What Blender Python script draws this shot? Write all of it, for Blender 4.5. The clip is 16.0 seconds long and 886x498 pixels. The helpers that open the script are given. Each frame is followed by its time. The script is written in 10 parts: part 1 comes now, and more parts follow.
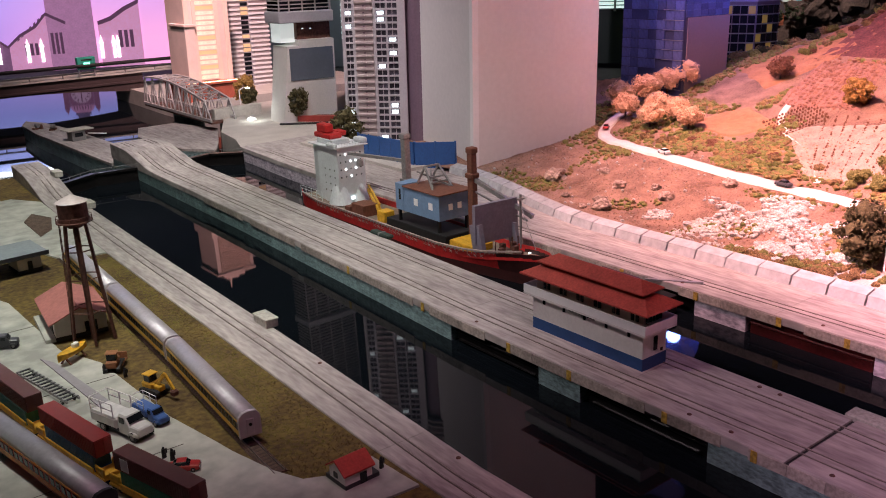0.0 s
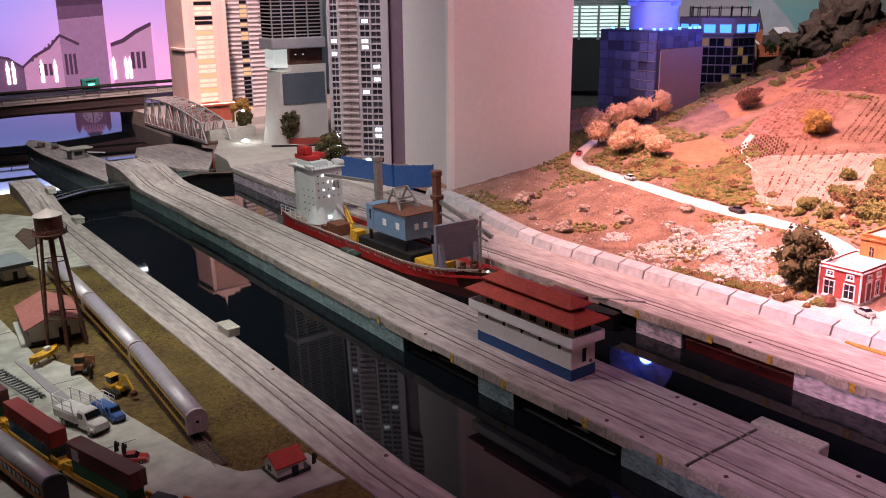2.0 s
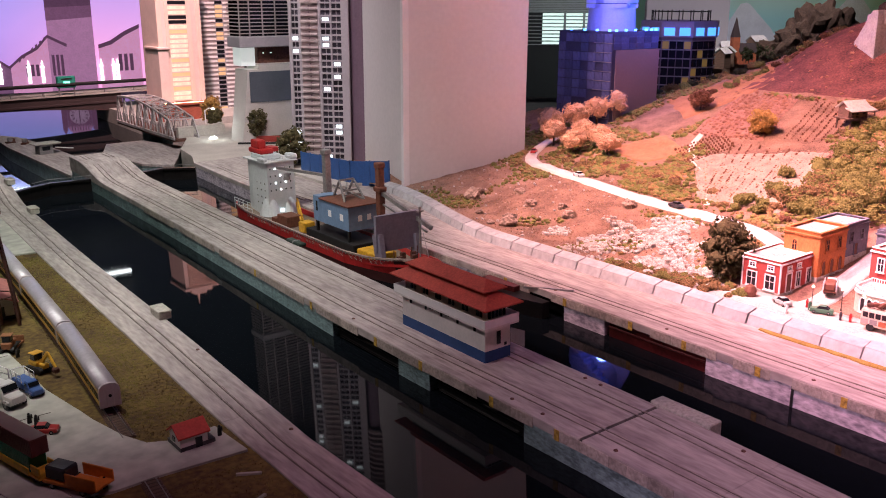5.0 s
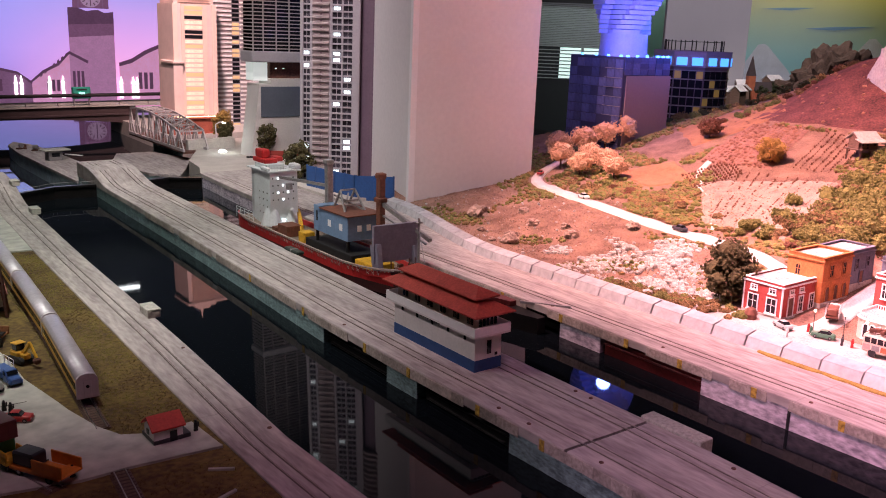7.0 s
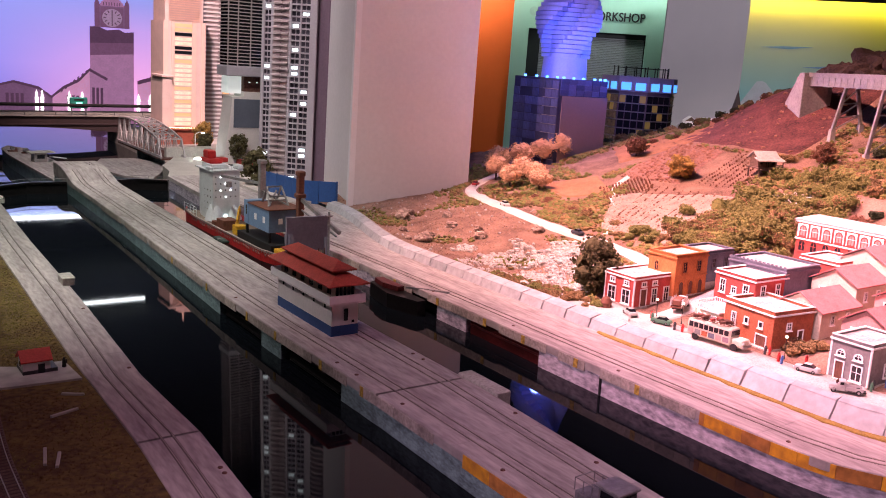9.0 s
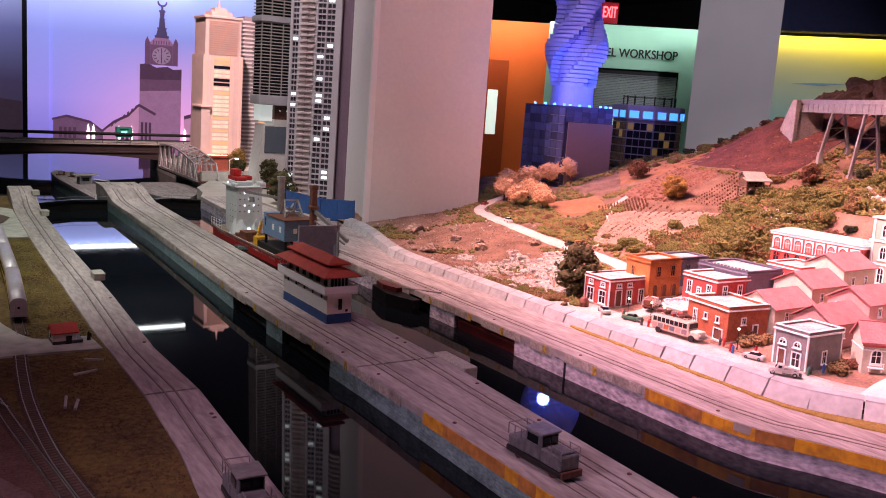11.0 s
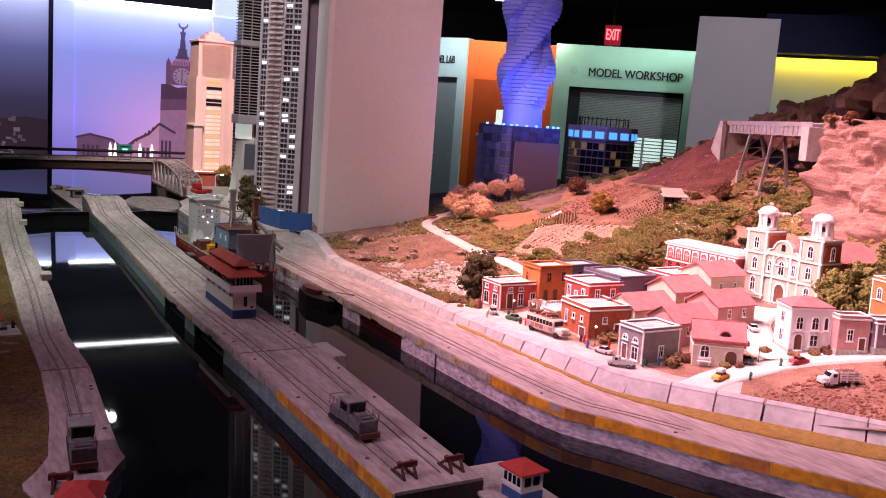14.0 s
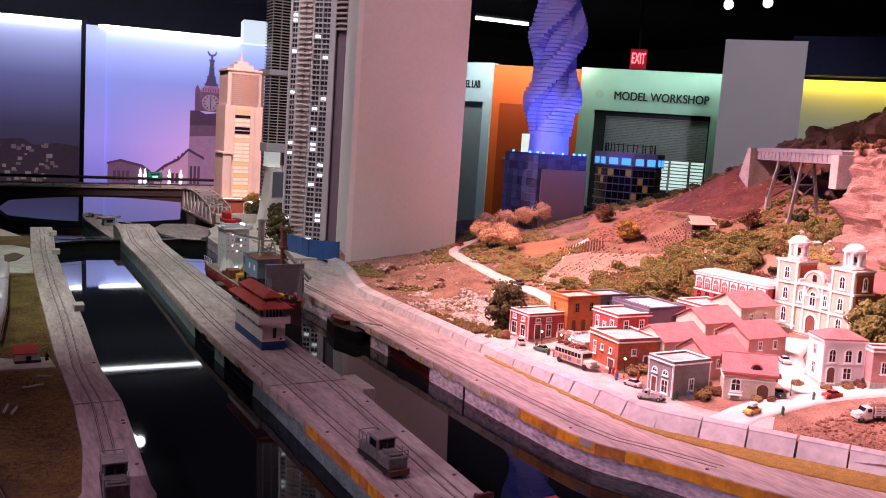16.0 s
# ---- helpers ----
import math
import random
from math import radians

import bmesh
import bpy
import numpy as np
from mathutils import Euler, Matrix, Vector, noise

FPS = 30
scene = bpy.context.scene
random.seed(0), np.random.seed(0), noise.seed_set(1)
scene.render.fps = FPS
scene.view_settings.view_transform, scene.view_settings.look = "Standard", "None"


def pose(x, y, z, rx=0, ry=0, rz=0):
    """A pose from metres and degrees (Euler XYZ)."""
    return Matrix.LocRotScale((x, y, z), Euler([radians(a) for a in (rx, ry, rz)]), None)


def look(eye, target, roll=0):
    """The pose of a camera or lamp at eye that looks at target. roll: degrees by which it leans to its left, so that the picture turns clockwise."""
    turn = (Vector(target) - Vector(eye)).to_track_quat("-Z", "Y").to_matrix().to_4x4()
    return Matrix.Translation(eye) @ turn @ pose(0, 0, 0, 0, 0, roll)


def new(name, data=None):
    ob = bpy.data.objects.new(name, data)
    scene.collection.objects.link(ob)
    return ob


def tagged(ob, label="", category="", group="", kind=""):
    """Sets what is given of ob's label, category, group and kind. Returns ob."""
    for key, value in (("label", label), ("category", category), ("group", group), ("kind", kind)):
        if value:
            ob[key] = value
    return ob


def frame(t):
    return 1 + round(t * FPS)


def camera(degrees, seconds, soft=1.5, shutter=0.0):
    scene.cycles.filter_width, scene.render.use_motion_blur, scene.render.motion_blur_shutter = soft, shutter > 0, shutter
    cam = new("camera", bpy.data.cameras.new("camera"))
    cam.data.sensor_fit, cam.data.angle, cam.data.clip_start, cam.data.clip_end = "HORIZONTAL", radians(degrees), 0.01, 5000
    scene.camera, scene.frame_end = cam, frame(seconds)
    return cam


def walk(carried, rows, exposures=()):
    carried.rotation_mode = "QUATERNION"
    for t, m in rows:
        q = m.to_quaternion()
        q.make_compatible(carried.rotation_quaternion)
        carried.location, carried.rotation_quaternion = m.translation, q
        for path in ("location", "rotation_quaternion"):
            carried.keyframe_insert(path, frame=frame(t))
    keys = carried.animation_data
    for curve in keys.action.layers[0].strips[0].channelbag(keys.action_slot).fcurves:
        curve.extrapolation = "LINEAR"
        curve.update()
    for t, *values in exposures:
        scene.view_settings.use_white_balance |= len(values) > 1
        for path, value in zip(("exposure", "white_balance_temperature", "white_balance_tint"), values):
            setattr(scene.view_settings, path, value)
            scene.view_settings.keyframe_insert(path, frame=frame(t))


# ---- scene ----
cam = camera(53.2, 16.0, 1.0)
PATH = [
    (0, (0.043, -0.002, 0.733), (1.205, 1.506, 0.12), -1.2),
    (0.5, (0.026, -0.021, 0.735), (1.194, 1.488, 0.137), -0.9),
    (1, (0.055, -0.079, 0.739), (1.212, 1.443, 0.154), -0.7),
    (1.5, (0.062, -0.144, 0.752), (1.212, 1.389, 0.179), -0.6),
    (2, (0.075, -0.18, 0.752), (1.228, 1.355, 0.191), -0.5),
    (2.5, (0.078, -0.208, 0.751), (1.246, 1.321, 0.203), -0.4),
    (3, (0.089, -0.245, 0.749), (1.265, 1.28, 0.208), -0.2),
    (3.5, (0.122, -0.283, 0.74), (1.298, 1.24, 0.196), -0.2),
    (4, (0.136, -0.304, 0.731), (1.302, 1.224, 0.179), -0.2),
    (6.5, (0.2, -0.32, 0.678), (1.369, 1.223, 0.178), 1.6),
    (7, (0.206, -0.326, 0.657), (1.362, 1.235, 0.182), 2.3),
    (7.5, (0.263, -0.426, 0.647), (1.381, 1.164, 0.175), 2.6),
    (8, (0.339, -0.576, 0.63), (1.439, 1.029, 0.169), 3.0),
    (8.5, (0.35, -0.686, 0.619), (1.451, 0.925, 0.182), 3.4),
    (9, (0.353, -0.735, 0.62), (1.475, 0.869, 0.209), 4.0),
    (11.5, (0.333, -1.091, 0.553), (1.369, 0.588, 0.225), 4.1),
    (12, (0.278, -1.164, 0.535), (1.318, 0.51, 0.196), 3.7),
    (12.5, (0.35, -1.261, 0.535), (1.355, 0.433, 0.189), 3.2),
    (13, (0.476, -1.381, 0.56), (1.428, 0.346, 0.224), 3.4),
    (13.5, (0.529, -1.422, 0.586), (1.485, 0.306, 0.269), 3.8),
    (14, (0.537, -1.431, 0.606), (1.525, 0.283, 0.311), 4.3),
    (14.5, (0.541, -1.444, 0.622), (1.523, 0.276, 0.343), 4.5),
    (15, (0.531, -1.438, 0.629), (1.497, 0.293, 0.363), 4.2),
    (15.5, (0.53, -1.438, 0.632), (1.479, 0.303, 0.375), 3.9),
    (16, (0.529, -1.43, 0.632), (1.466, 0.319, 0.383), 3.9),
]
walk(cam, [(t, look(eye, target, roll)) for t, eye, target, roll in PATH], [(0, 0.05), (9, 0.0), (11.5, -0.2), (16, -0.25)])

# ---- light ----
world = bpy.data.worlds.new("world")
scene.world = world
world.use_nodes = True
world.node_tree.nodes["Background"].inputs["Color"].default_value = (0.62, 0.55, 0.75, 1)
world.node_tree.nodes["Background"].inputs["Strength"].default_value = 0.12


def spot(name, eye, target, watts, color, angle, blend=0.6, size=0.06):
    d = bpy.data.lights.new(name, "SPOT")
    d.energy, d.color, d.spot_size, d.spot_blend, d.shadow_soft_size = watts, color, radians(angle), blend, size
    ob = new(name, d)
    ob.matrix_world = look(eye, target)
    return ob


def area(name, eye, target, watts, color, sx, sy):
    d = bpy.data.lights.new(name, "AREA")
    d.energy, d.color, d.shape, d.size, d.size_y = watts, color, "RECTANGLE", sx, sy
    ob = new(name, d)
    ob.matrix_world = look(eye, target)
    return ob


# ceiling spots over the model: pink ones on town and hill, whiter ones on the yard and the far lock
spot("spot_pink", (0.7, 1.2, 3.0), (2.75, 0.2, 0.05), 1480, (1.0, 0.44, 0.55), 42, 0.9)
spot("spot_church", (0.8, 0.2, 3.0), (2.85, 0.05, 0.1), 480, (1.0, 0.60, 0.66), 32, 0.9)
spot("spot_hill", (1.0, 2.2, 3.0), (2.85, 1.15, 0.2), 1850, (1.0, 0.49, 0.475), 48, 0.95)
spot("spot_white", (0.3, 1.6, 3.0), (0.75, 2.5, 0.0), 320, (0.97, 0.97, 0.88), 60, 0.95)
spot("spot_west", (-1.2, 2.2, 2.95), (1.5, 1.55, 0.0), 170, (1.0, 0.84, 0.86), 34, 0.9)
# added low fill from the side for the quay wall; no lamp known there
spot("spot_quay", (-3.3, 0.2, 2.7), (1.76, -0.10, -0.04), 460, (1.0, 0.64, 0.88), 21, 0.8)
spot("spot_rose", (0.6, -0.2, 3.0), (1.3, 0.3, 0.0), 78, (1.0, 0.48, 0.70), 64, 0.95)
spot("spot_near", (1.3, -1.5, 3.0), (1.9, -0.35, 0.0), 150, (1.0, 0.60, 0.74), 40, 0.9)
spot("spot_far", (1.0, 2.4, 3.0), (1.9, 4.2, 0.0), 330, (1.0, 0.88, 0.88), 54, 0.9)
spot("spot_hotel", (1.6, 3.8, 2.9), (2.45, 5.6, 0.4), 780, (1.0, 0.61, 0.61), 46, 0.9)
spot("spot_column", (0.9, 0.2, 3.0), (2.5, 2.4, 0.8), 178, (1.0, 0.63, 0.71), 46, 0.9)
spot("spot_flank", (-0.4, 3.3, 3.0), (2.1, 2.75, 0.8), 130, (1.0, 0.86, 0.95), 30, 0.9)
spot("spot_room", (6.2, 3.4, 3.0), (9.6, 6.9, 1.0), 540, (0.95, 0.85, 1.0), 50, 0.9)
spot("spot_village", (5.8, 3.9, 3.0), (8.0, 5.0, 0.2), 520, (1.0, 0.85, 0.85), 50, 0.9)
# coloured washes on the room's far walls
area("wash_backdrop", (3.2, 16.2, 2.35), (3.2, 16.9, 0.8), 22, (0.72, 0.60, 1.0), 6.0, 0.15)
area("wash_workshop", (10.2, 9.5, 2.0), (10.5, 10.0, 1.2), 13, (0.9, 1.0, 0.92), 2.6, 0.1)
area("wash_orange", (8.9, 11.0, 2.1), (9.3, 11.5, 1.2), 23, (1.0, 0.85, 0.7), 1.4, 0.1)
area("wash_lab", (7.6, 11.6, 2.25), (8.3, 12.2, 1.3), 26, (0.85, 0.95, 1.0), 1.2, 0.1)
d_ = Matrix.Translation((11.43, 7.398, 0.104)) @ Matrix.Rotation(radians(-51), 4, "Z")
area("wash_yellow", d_ @ Vector((2.5, -0.10, 1.73)), d_ @ Vector((2.5, 0.0, 1.45)), 26, (1.0, 0.80, 0.06), 6.0, 0.04)
# ---- helpers ----
def mat(name, color, rough=0.7, metal=0.0, vary=0.25, scale=18.0, fine=140.0, bump=0.25, color2=None, emit=None, strength=0.0, ior=1.45, obj_random=0.0, stretch=(1, 1, 1), streak=None):
    """A surface with blotches, grain and relief at two scales."""
    m = bpy.data.materials.new(name)
    m.use_nodes = True
    nt = m.node_tree
    b = nt.nodes["Principled BSDF"]
    tc = nt.nodes.new("ShaderNodeTexCoord")
    mp = nt.nodes.new("ShaderNodeMapping")
    mp.inputs["Scale"].default_value = stretch
    nt.links.new(tc.outputs["Object"], mp.inputs["Vector"])
    n1 = nt.nodes.new("ShaderNodeTexNoise")
    n1.inputs["Scale"].default_value, n1.inputs["Detail"].default_value, n1.inputs["Roughness"].default_value = scale, 5, 0.6
    n2 = nt.nodes.new("ShaderNodeTexNoise")
    n2.inputs["Scale"].default_value, n2.inputs["Detail"].default_value = fine, 3
    nt.links.new(mp.outputs["Vector"], n1.inputs["Vector"])
    nt.links.new(mp.outputs["Vector"], n2.inputs["Vector"])
    ramp = nt.nodes.new("ShaderNodeValToRGB")
    c2 = color2 or tuple(max(0.0, c * (1 - vary)) for c in color)
    hi = tuple(min(1.0, c * (1 + vary * 0.5)) for c in color)
    ramp.color_ramp.elements[0].position, ramp.color_ramp.elements[0].color = 0.39, (*c2, 1)
    ramp.color_ramp.elements[1].position, ramp.color_ramp.elements[1].color = 0.66, (*hi, 1)
    add = nt.nodes.new("ShaderNodeMath")
    add.operation = "MULTIPLY_ADD"
    add.inputs[1].default_value = 0.52
    nt.links.new(n2.outputs["Fac"], add.inputs[0])
    sub = nt.nodes.new("ShaderNodeMath")
    sub.operation = "MULTIPLY"
    sub.inputs[1].default_value = 0.54
    nt.links.new(n1.outputs["Fac"], sub.inputs[0])
    nt.links.new(sub.outputs[0], add.inputs[2])
    nt.links.new(add.outputs[0], ramp.inputs["Fac"])
    out = ramp.outputs["Color"]
    if streak:
        ms = nt.nodes.new("ShaderNodeMapping")
        ms.inputs["Scale"].default_value = streak
        nt.links.new(tc.outputs["Object"], ms.inputs["Vector"])
        n3 = nt.nodes.new("ShaderNodeTexNoise")
        n3.inputs["Scale"].default_value, n3.inputs["Detail"].default_value, n3.inputs["Roughness"].default_value = 1.0, 6, 0.7
        nt.links.new(ms.outputs["Vector"], n3.inputs["Vector"])
        m3 = nt.nodes.new("ShaderNodeMapRange")
        m3.inputs["From Min"].default_value, m3.inputs["From Max"].default_value = 0.36, 0.60
        m3.inputs["To Min"].default_value, m3.inputs["To Max"].default_value = 0.82, 1.09
        nt.links.new(n3.outputs["Fac"], m3.inputs["Value"])
        h3 = nt.nodes.new("ShaderNodeHueSaturation")
        nt.links.new(m3.outputs["Result"], h3.inputs["Value"])
        nt.links.new(out, h3.inputs["Color"])
        out = h3.outputs["Color"]
    if obj_random:
        oi = nt.nodes.new("ShaderNodeObjectInfo")
        hs = nt.nodes.new("ShaderNodeHueSaturation")
        mr = nt.nodes.new("ShaderNodeMapRange")
        mr.inputs["To Min"].default_value, mr.inputs["To Max"].default_value = 1 - obj_random, 1 + obj_random
        nt.links.new(oi.outputs["Random"], mr.inputs["Value"])
        nt.links.new(mr.outputs["Result"], hs.inputs["Value"])
        nt.links.new(out, hs.inputs["Color"])
        out = hs.outputs["Color"]
    nt.links.new(out, b.inputs["Base Color"])
    b.inputs["Roughness"].default_value, b.inputs["Metallic"].default_value, b.inputs["IOR"].default_value = rough, metal, ior
    if bump:
        bn = nt.nodes.new("ShaderNodeBump")
        bn.inputs["Strength"].default_value, bn.inputs["Distance"].default_value = bump, 0.002
        nt.links.new(add.outputs[0], bn.inputs["Height"])
        nt.links.new(bn.outputs["Normal"], b.inputs["Normal"])
    if emit:
        b.inputs["Emission Color"].default_value, b.inputs["Emission Strength"].default_value = (*emit, 1), strength
    return m


def glow(name, color, strength):
    m = bpy.data.materials.new(name)
    m.use_nodes = True
    b = m.node_tree.nodes["Principled BSDF"]
    b.inputs["Base Color"].default_value = (*[c * 0.6 for c in color], 1)
    b.inputs["Emission Color"].default_value, b.inputs["Emission Strength"].default_value = (*color, 1), strength
    return m


def mesh(name, bm, material, parent=None, smooth=False):
    me = bpy.data.meshes.new(name)
    bm.to_mesh(me)
    bm.free()
    for m in material if isinstance(material, (list, tuple)) else [material]:
        me.materials.append(m)
    if smooth:
        for p in me.polygons:
            p.use_smooth = True
    ob = new(name, me)
    ob.parent = parent
    return ob


def part(name, bm, material, parent, label="", smooth=False):
    return tagged(mesh(name, bm, material, parent, smooth), label)


def thing(name, label, category, m=None, group="", kind=""):
    ob = new(name)
    ob.empty_display_size = 0.01
    if m is not None:
        ob.matrix_world = m
    return tagged(ob, label, category, group, kind)


def BM(*pieces):
    """One bmesh of several pieces (each a bmesh)."""
    out = bmesh.new()
    for p in pieces:
        me = bpy.data.meshes.new("tmp")
        p.to_mesh(me)
        p.free()
        out.from_mesh(me)
        bpy.data.meshes.remove(me)
    return out


def box(x0, x1, y0, y1, z0, z1, bev=0.0, segs=1):
    bm = bmesh.new()
    bmesh.ops.create_cube(bm, size=1, matrix=Matrix.LocRotScale(((x0 + x1) / 2, (y0 + y1) / 2, (z0 + z1) / 2), None, (abs(x1 - x0), abs(y1 - y0), abs(z1 - z0))))
    if bev:
        bmesh.ops.bevel(bm, geom=list(bm.edges), offset=bev, segments=segs, profile=0.5, affect="EDGES")
    return bm


def turned(bm, m):
    bmesh.ops.transform(bm, matrix=m, verts=list(bm.verts))
    return bm


def cyl(r0, r1, z0, z1, x=0.0, y=0.0, n=16, caps=True):
    bm = bmesh.new()
    bmesh.ops.create_cone(bm, cap_ends=caps, segments=n, radius1=r0, radius2=r1, depth=z1 - z0, matrix=Matrix.Translation((x, y, (z0 + z1) / 2)))
    return bm


def rod(a, b, r=0.002, n=6):
    a, b = Vector(a), Vector(b)
    d = b - a
    bm = bmesh.new()
    m = Matrix.Translation((a + b) / 2) @ d.to_track_quat("Z", "Y").to_matrix().to_4x4()
    bmesh.ops.create_cone(bm, cap_ends=True, segments=n, radius1=r, radius2=r, depth=d.length, matrix=m)
    return bm


def bar(a, b, w, h):
    """A square bar from a to b."""
    a, b = Vector(a), Vector(b)
    d = b - a
    bm = box(-w / 2, w / 2, -h / 2, h / 2, -d.length / 2, d.length / 2)
    return turned(bm, Matrix.Translation((a + b) / 2) @ d.to_track_quat("Z", "Y").to_matrix().to_4x4())


def prism(pts, z0, z1):
    """An upright prism over a polygon in plan."""
    bm = bmesh.new()
    lo = [bm.verts.new((x, y, z0)) for x, y in pts]
    hi = [bm.verts.new((x, y, z1)) for x, y in pts]
    bm.faces.new(hi)
    bm.faces.new(lo[::-1])
    for i in range(len(pts)):
        j = (i + 1) % len(pts)
        bm.faces.new((lo[i], lo[j], hi[j], hi[i]))
    bmesh.ops.recalc_face_normals(bm, faces=list(bm.faces))
    return bm


def sweep(path, profile, closed_ends=True):
    """A profile of (offset to the right of the path, height) drawn along a path of (x, y) or (x, y, z)."""
    bm = bmesh.new()
    P = [Vector((*p, 0.0)) if len(p) == 2 else Vector(p) for p in path]
    rings = []
    for i, p in enumerate(P):
        a, c = P[max(i - 1, 0)], P[min(i + 1, len(P) - 1)]
        d = (c - a)
        d.z = 0
        d.normalize()
        right = Vector((d.y, -d.x, 0))
        rings.append([bm.verts.new(p + right * o + Vector((0, 0, h))) for o, h in profile])
    n = len(profile)
    for r, s in zip(rings, rings[1:]):
        for i in range(n):
            j = (i + 1) % n
            bm.faces.new((r[i], r[j], s[j], s[i]))
    if closed_ends:
        bm.faces.new(rings[0][::-1])
        bm.faces.new(rings[-1])
    bmesh.ops.recalc_face_normals(bm, faces=list(bm.faces))
    return bm


def smooth_path(pts, n=6):
    """A rounded path through points (Catmull-Rom)."""
    P = [Vector((*p, 0.0)) if len(p) == 2 else Vector(p) for p in pts]
    P = [2 * P[0] - P[1]] + P + [2 * P[-1] - P[-2]]
    out = []
    for i in range(1, len(P) - 2):
        for k in range(n):
            t = k / n
            a, b, c, d = P[i - 1 : i + 3]
            out.append(0.5 * ((2 * b) + (c - a) * t + (2 * a - 5 * b + 4 * c - d) * t * t + (3 * b - a - 3 * c + d) * t**3))
    out.append(P[-2])
    return [tuple(v) for v in out]


def clamp(v, a=0.0, b=1.0):
    return max(a, min(b, v))


def ease(v):
    v = clamp(v)
    return v * v * (3 - 2 * v)


# ---- materials ----
M_concrete = mat("pale_concrete", (0.46, 0.45, 0.40), 0.8, vary=0.35, scale=9, fine=160, bump=0.3)
M_lockwall = mat("stained_lock_wall", (0.22, 0.325, 0.33), 0.38, vary=0.6, scale=14, fine=90, bump=0.8, stretch=(1, 1, 2.5), streak=(30, 30, 3))
# paler lilac copy of the lock wall: light on this quay put into colour
M_quaywall = mat("damp_quay_wall", (0.62, 0.55, 0.62), 0.26, vary=0.45, scale=16, fine=60, bump=1.0, stretch=(1, 1, 2.2), color2=(0.25, 0.22, 0.27))
M_water = mat("black_gloss_water", (0.004, 0.006, 0.008), 0.025, vary=0.3, bump=0.0, ior=1.27)
M_soil = mat("dry_earth_scatter", (0.28, 0.165, 0.12), 0.95, vary=0.45, scale=12, fine=260, bump=1.0, color2=(0.10, 0.055, 0.034))
M_yard = mat("pale_yard_concrete", (0.47, 0.475, 0.425), 0.85, vary=0.34, scale=4, fine=26, bump=0.12)
M_ballast = mat("brown_ballast", (0.13, 0.088, 0.065), 0.95, vary=0.5, scale=60, fine=400, bump=1.0)
M_white = mat("white_wall_paint", (0.74, 0.72, 0.71), 0.75, vary=0.05, scale=3, fine=60, bump=0.05)
M_trim = mat("white_gloss_trim", (0.85, 0.84, 0.84), 0.5, vary=0.04, bump=0.05)
M_grey = mat("grey_wall", (0.30, 0.28, 0.30), 0.7, vary=0.1, bump=0.05)
M_dark = mat("black_ceiling", (0.012, 0.012, 0.018), 0.8, vary=0.3, scale=2, bump=0.1)
M_floor = mat("dark_carpet", (0.03, 0.03, 0.035), 0.9, vary=0.3, scale=4, fine=300)
M_red_roof = mat("red_tile_roof", (0.42, 0.07, 0.05), 0.6, vary=0.3, scale=20, fine=200, bump=0.4)
M_blue = mat("blue_paint", (0.03, 0.10, 0.30), 0.5, vary=0.15)
M_cream = mat("white_plaster", (0.72, 0.70, 0.68), 0.7, vary=0.08, scale=30, bump=0.1)
M_black = mat("black_rubber", (0.012, 0.012, 0.013), 0.6, vary=0.2, bump=0.1)
M_glassdark = mat("dark_window", (0.012, 0.014, 0.018), 0.12, vary=0.1, bump=0.0)
M_steel = mat("grey_steel", (0.30, 0.29, 0.29), 0.45, 0.4, vary=0.3, scale=40)
M_rust = mat("brown_rusty_steel", (0.13, 0.055, 0.04), 0.7, 0.2, vary=0.5, scale=50, bump=0.4)

M_ground_left = mat("olive_brown_static_grass", (0.15, 0.105, 0.028), 0.95, vary=0.35, scale=8, fine=90, bump=1.0, color2=(0.055, 0.03, 0.014))
# ---- ground levels ----
WATER = -0.0615
FLOOR = -0.9


def barrier_x(y):
    """Where the flood barrier's foot runs, seen from above."""
    if y > 1.6:
        return 1.842 + 0.17 * ease((y - 1.6) / 0.9)
    d = 0.05 - y
    return 1.842 + 0.32 * (d + math.sqrt(d * d + 0.0016))


def rise(x, y):
    """The hill's height over the lock deck, without small relief."""
    s = 0.21 - 0.05 * ease((y - 1.2) / 1.4)
    z = 0.012 + s * max(0.0, x - 2.06) + 0.10 * max(0.0, x - 2.75)
    z += 0.30 * math.exp(-(((x - 4.3) / 0.5) ** 2) - ((y - 0.75) / 0.6) ** 2)
    z += 0.10 * math.exp(-(((x - 3.78) / 0.26) ** 2) - ((y - 1.58) / 0.26) ** 2)
    b = max(0.0, (x - 3.62) * 0.678 + (y - 2.22) * 0.735)
    z -= min(0.4, 1.3 * b)
    z -= 0.10 * max(0.0, x - 3.1) * ease((y - 1.7) / 0.8)
    low = ease((0.95 - y) / 0.12) * ease((y + 0.45) / 0.3) * (1 - ease((x - 2.80) / 0.28))
    return z + (0.012 + 0.115 * max(0.0, x - 2.06) - z) * low


def ground_z(x, y):
    big = noise.noise(Vector((x * 3.1, y * 3.1, 0.3)))
    small = noise.noise(Vector((x * 17, y * 17, 4.0)))
    rough = ease((x - 2.35) / 0.4) if y < 0.95 else ease((x - 1.95) / 0.3)
    return rise(x, y) + rough * (0.010 * big + 0.005 * small)


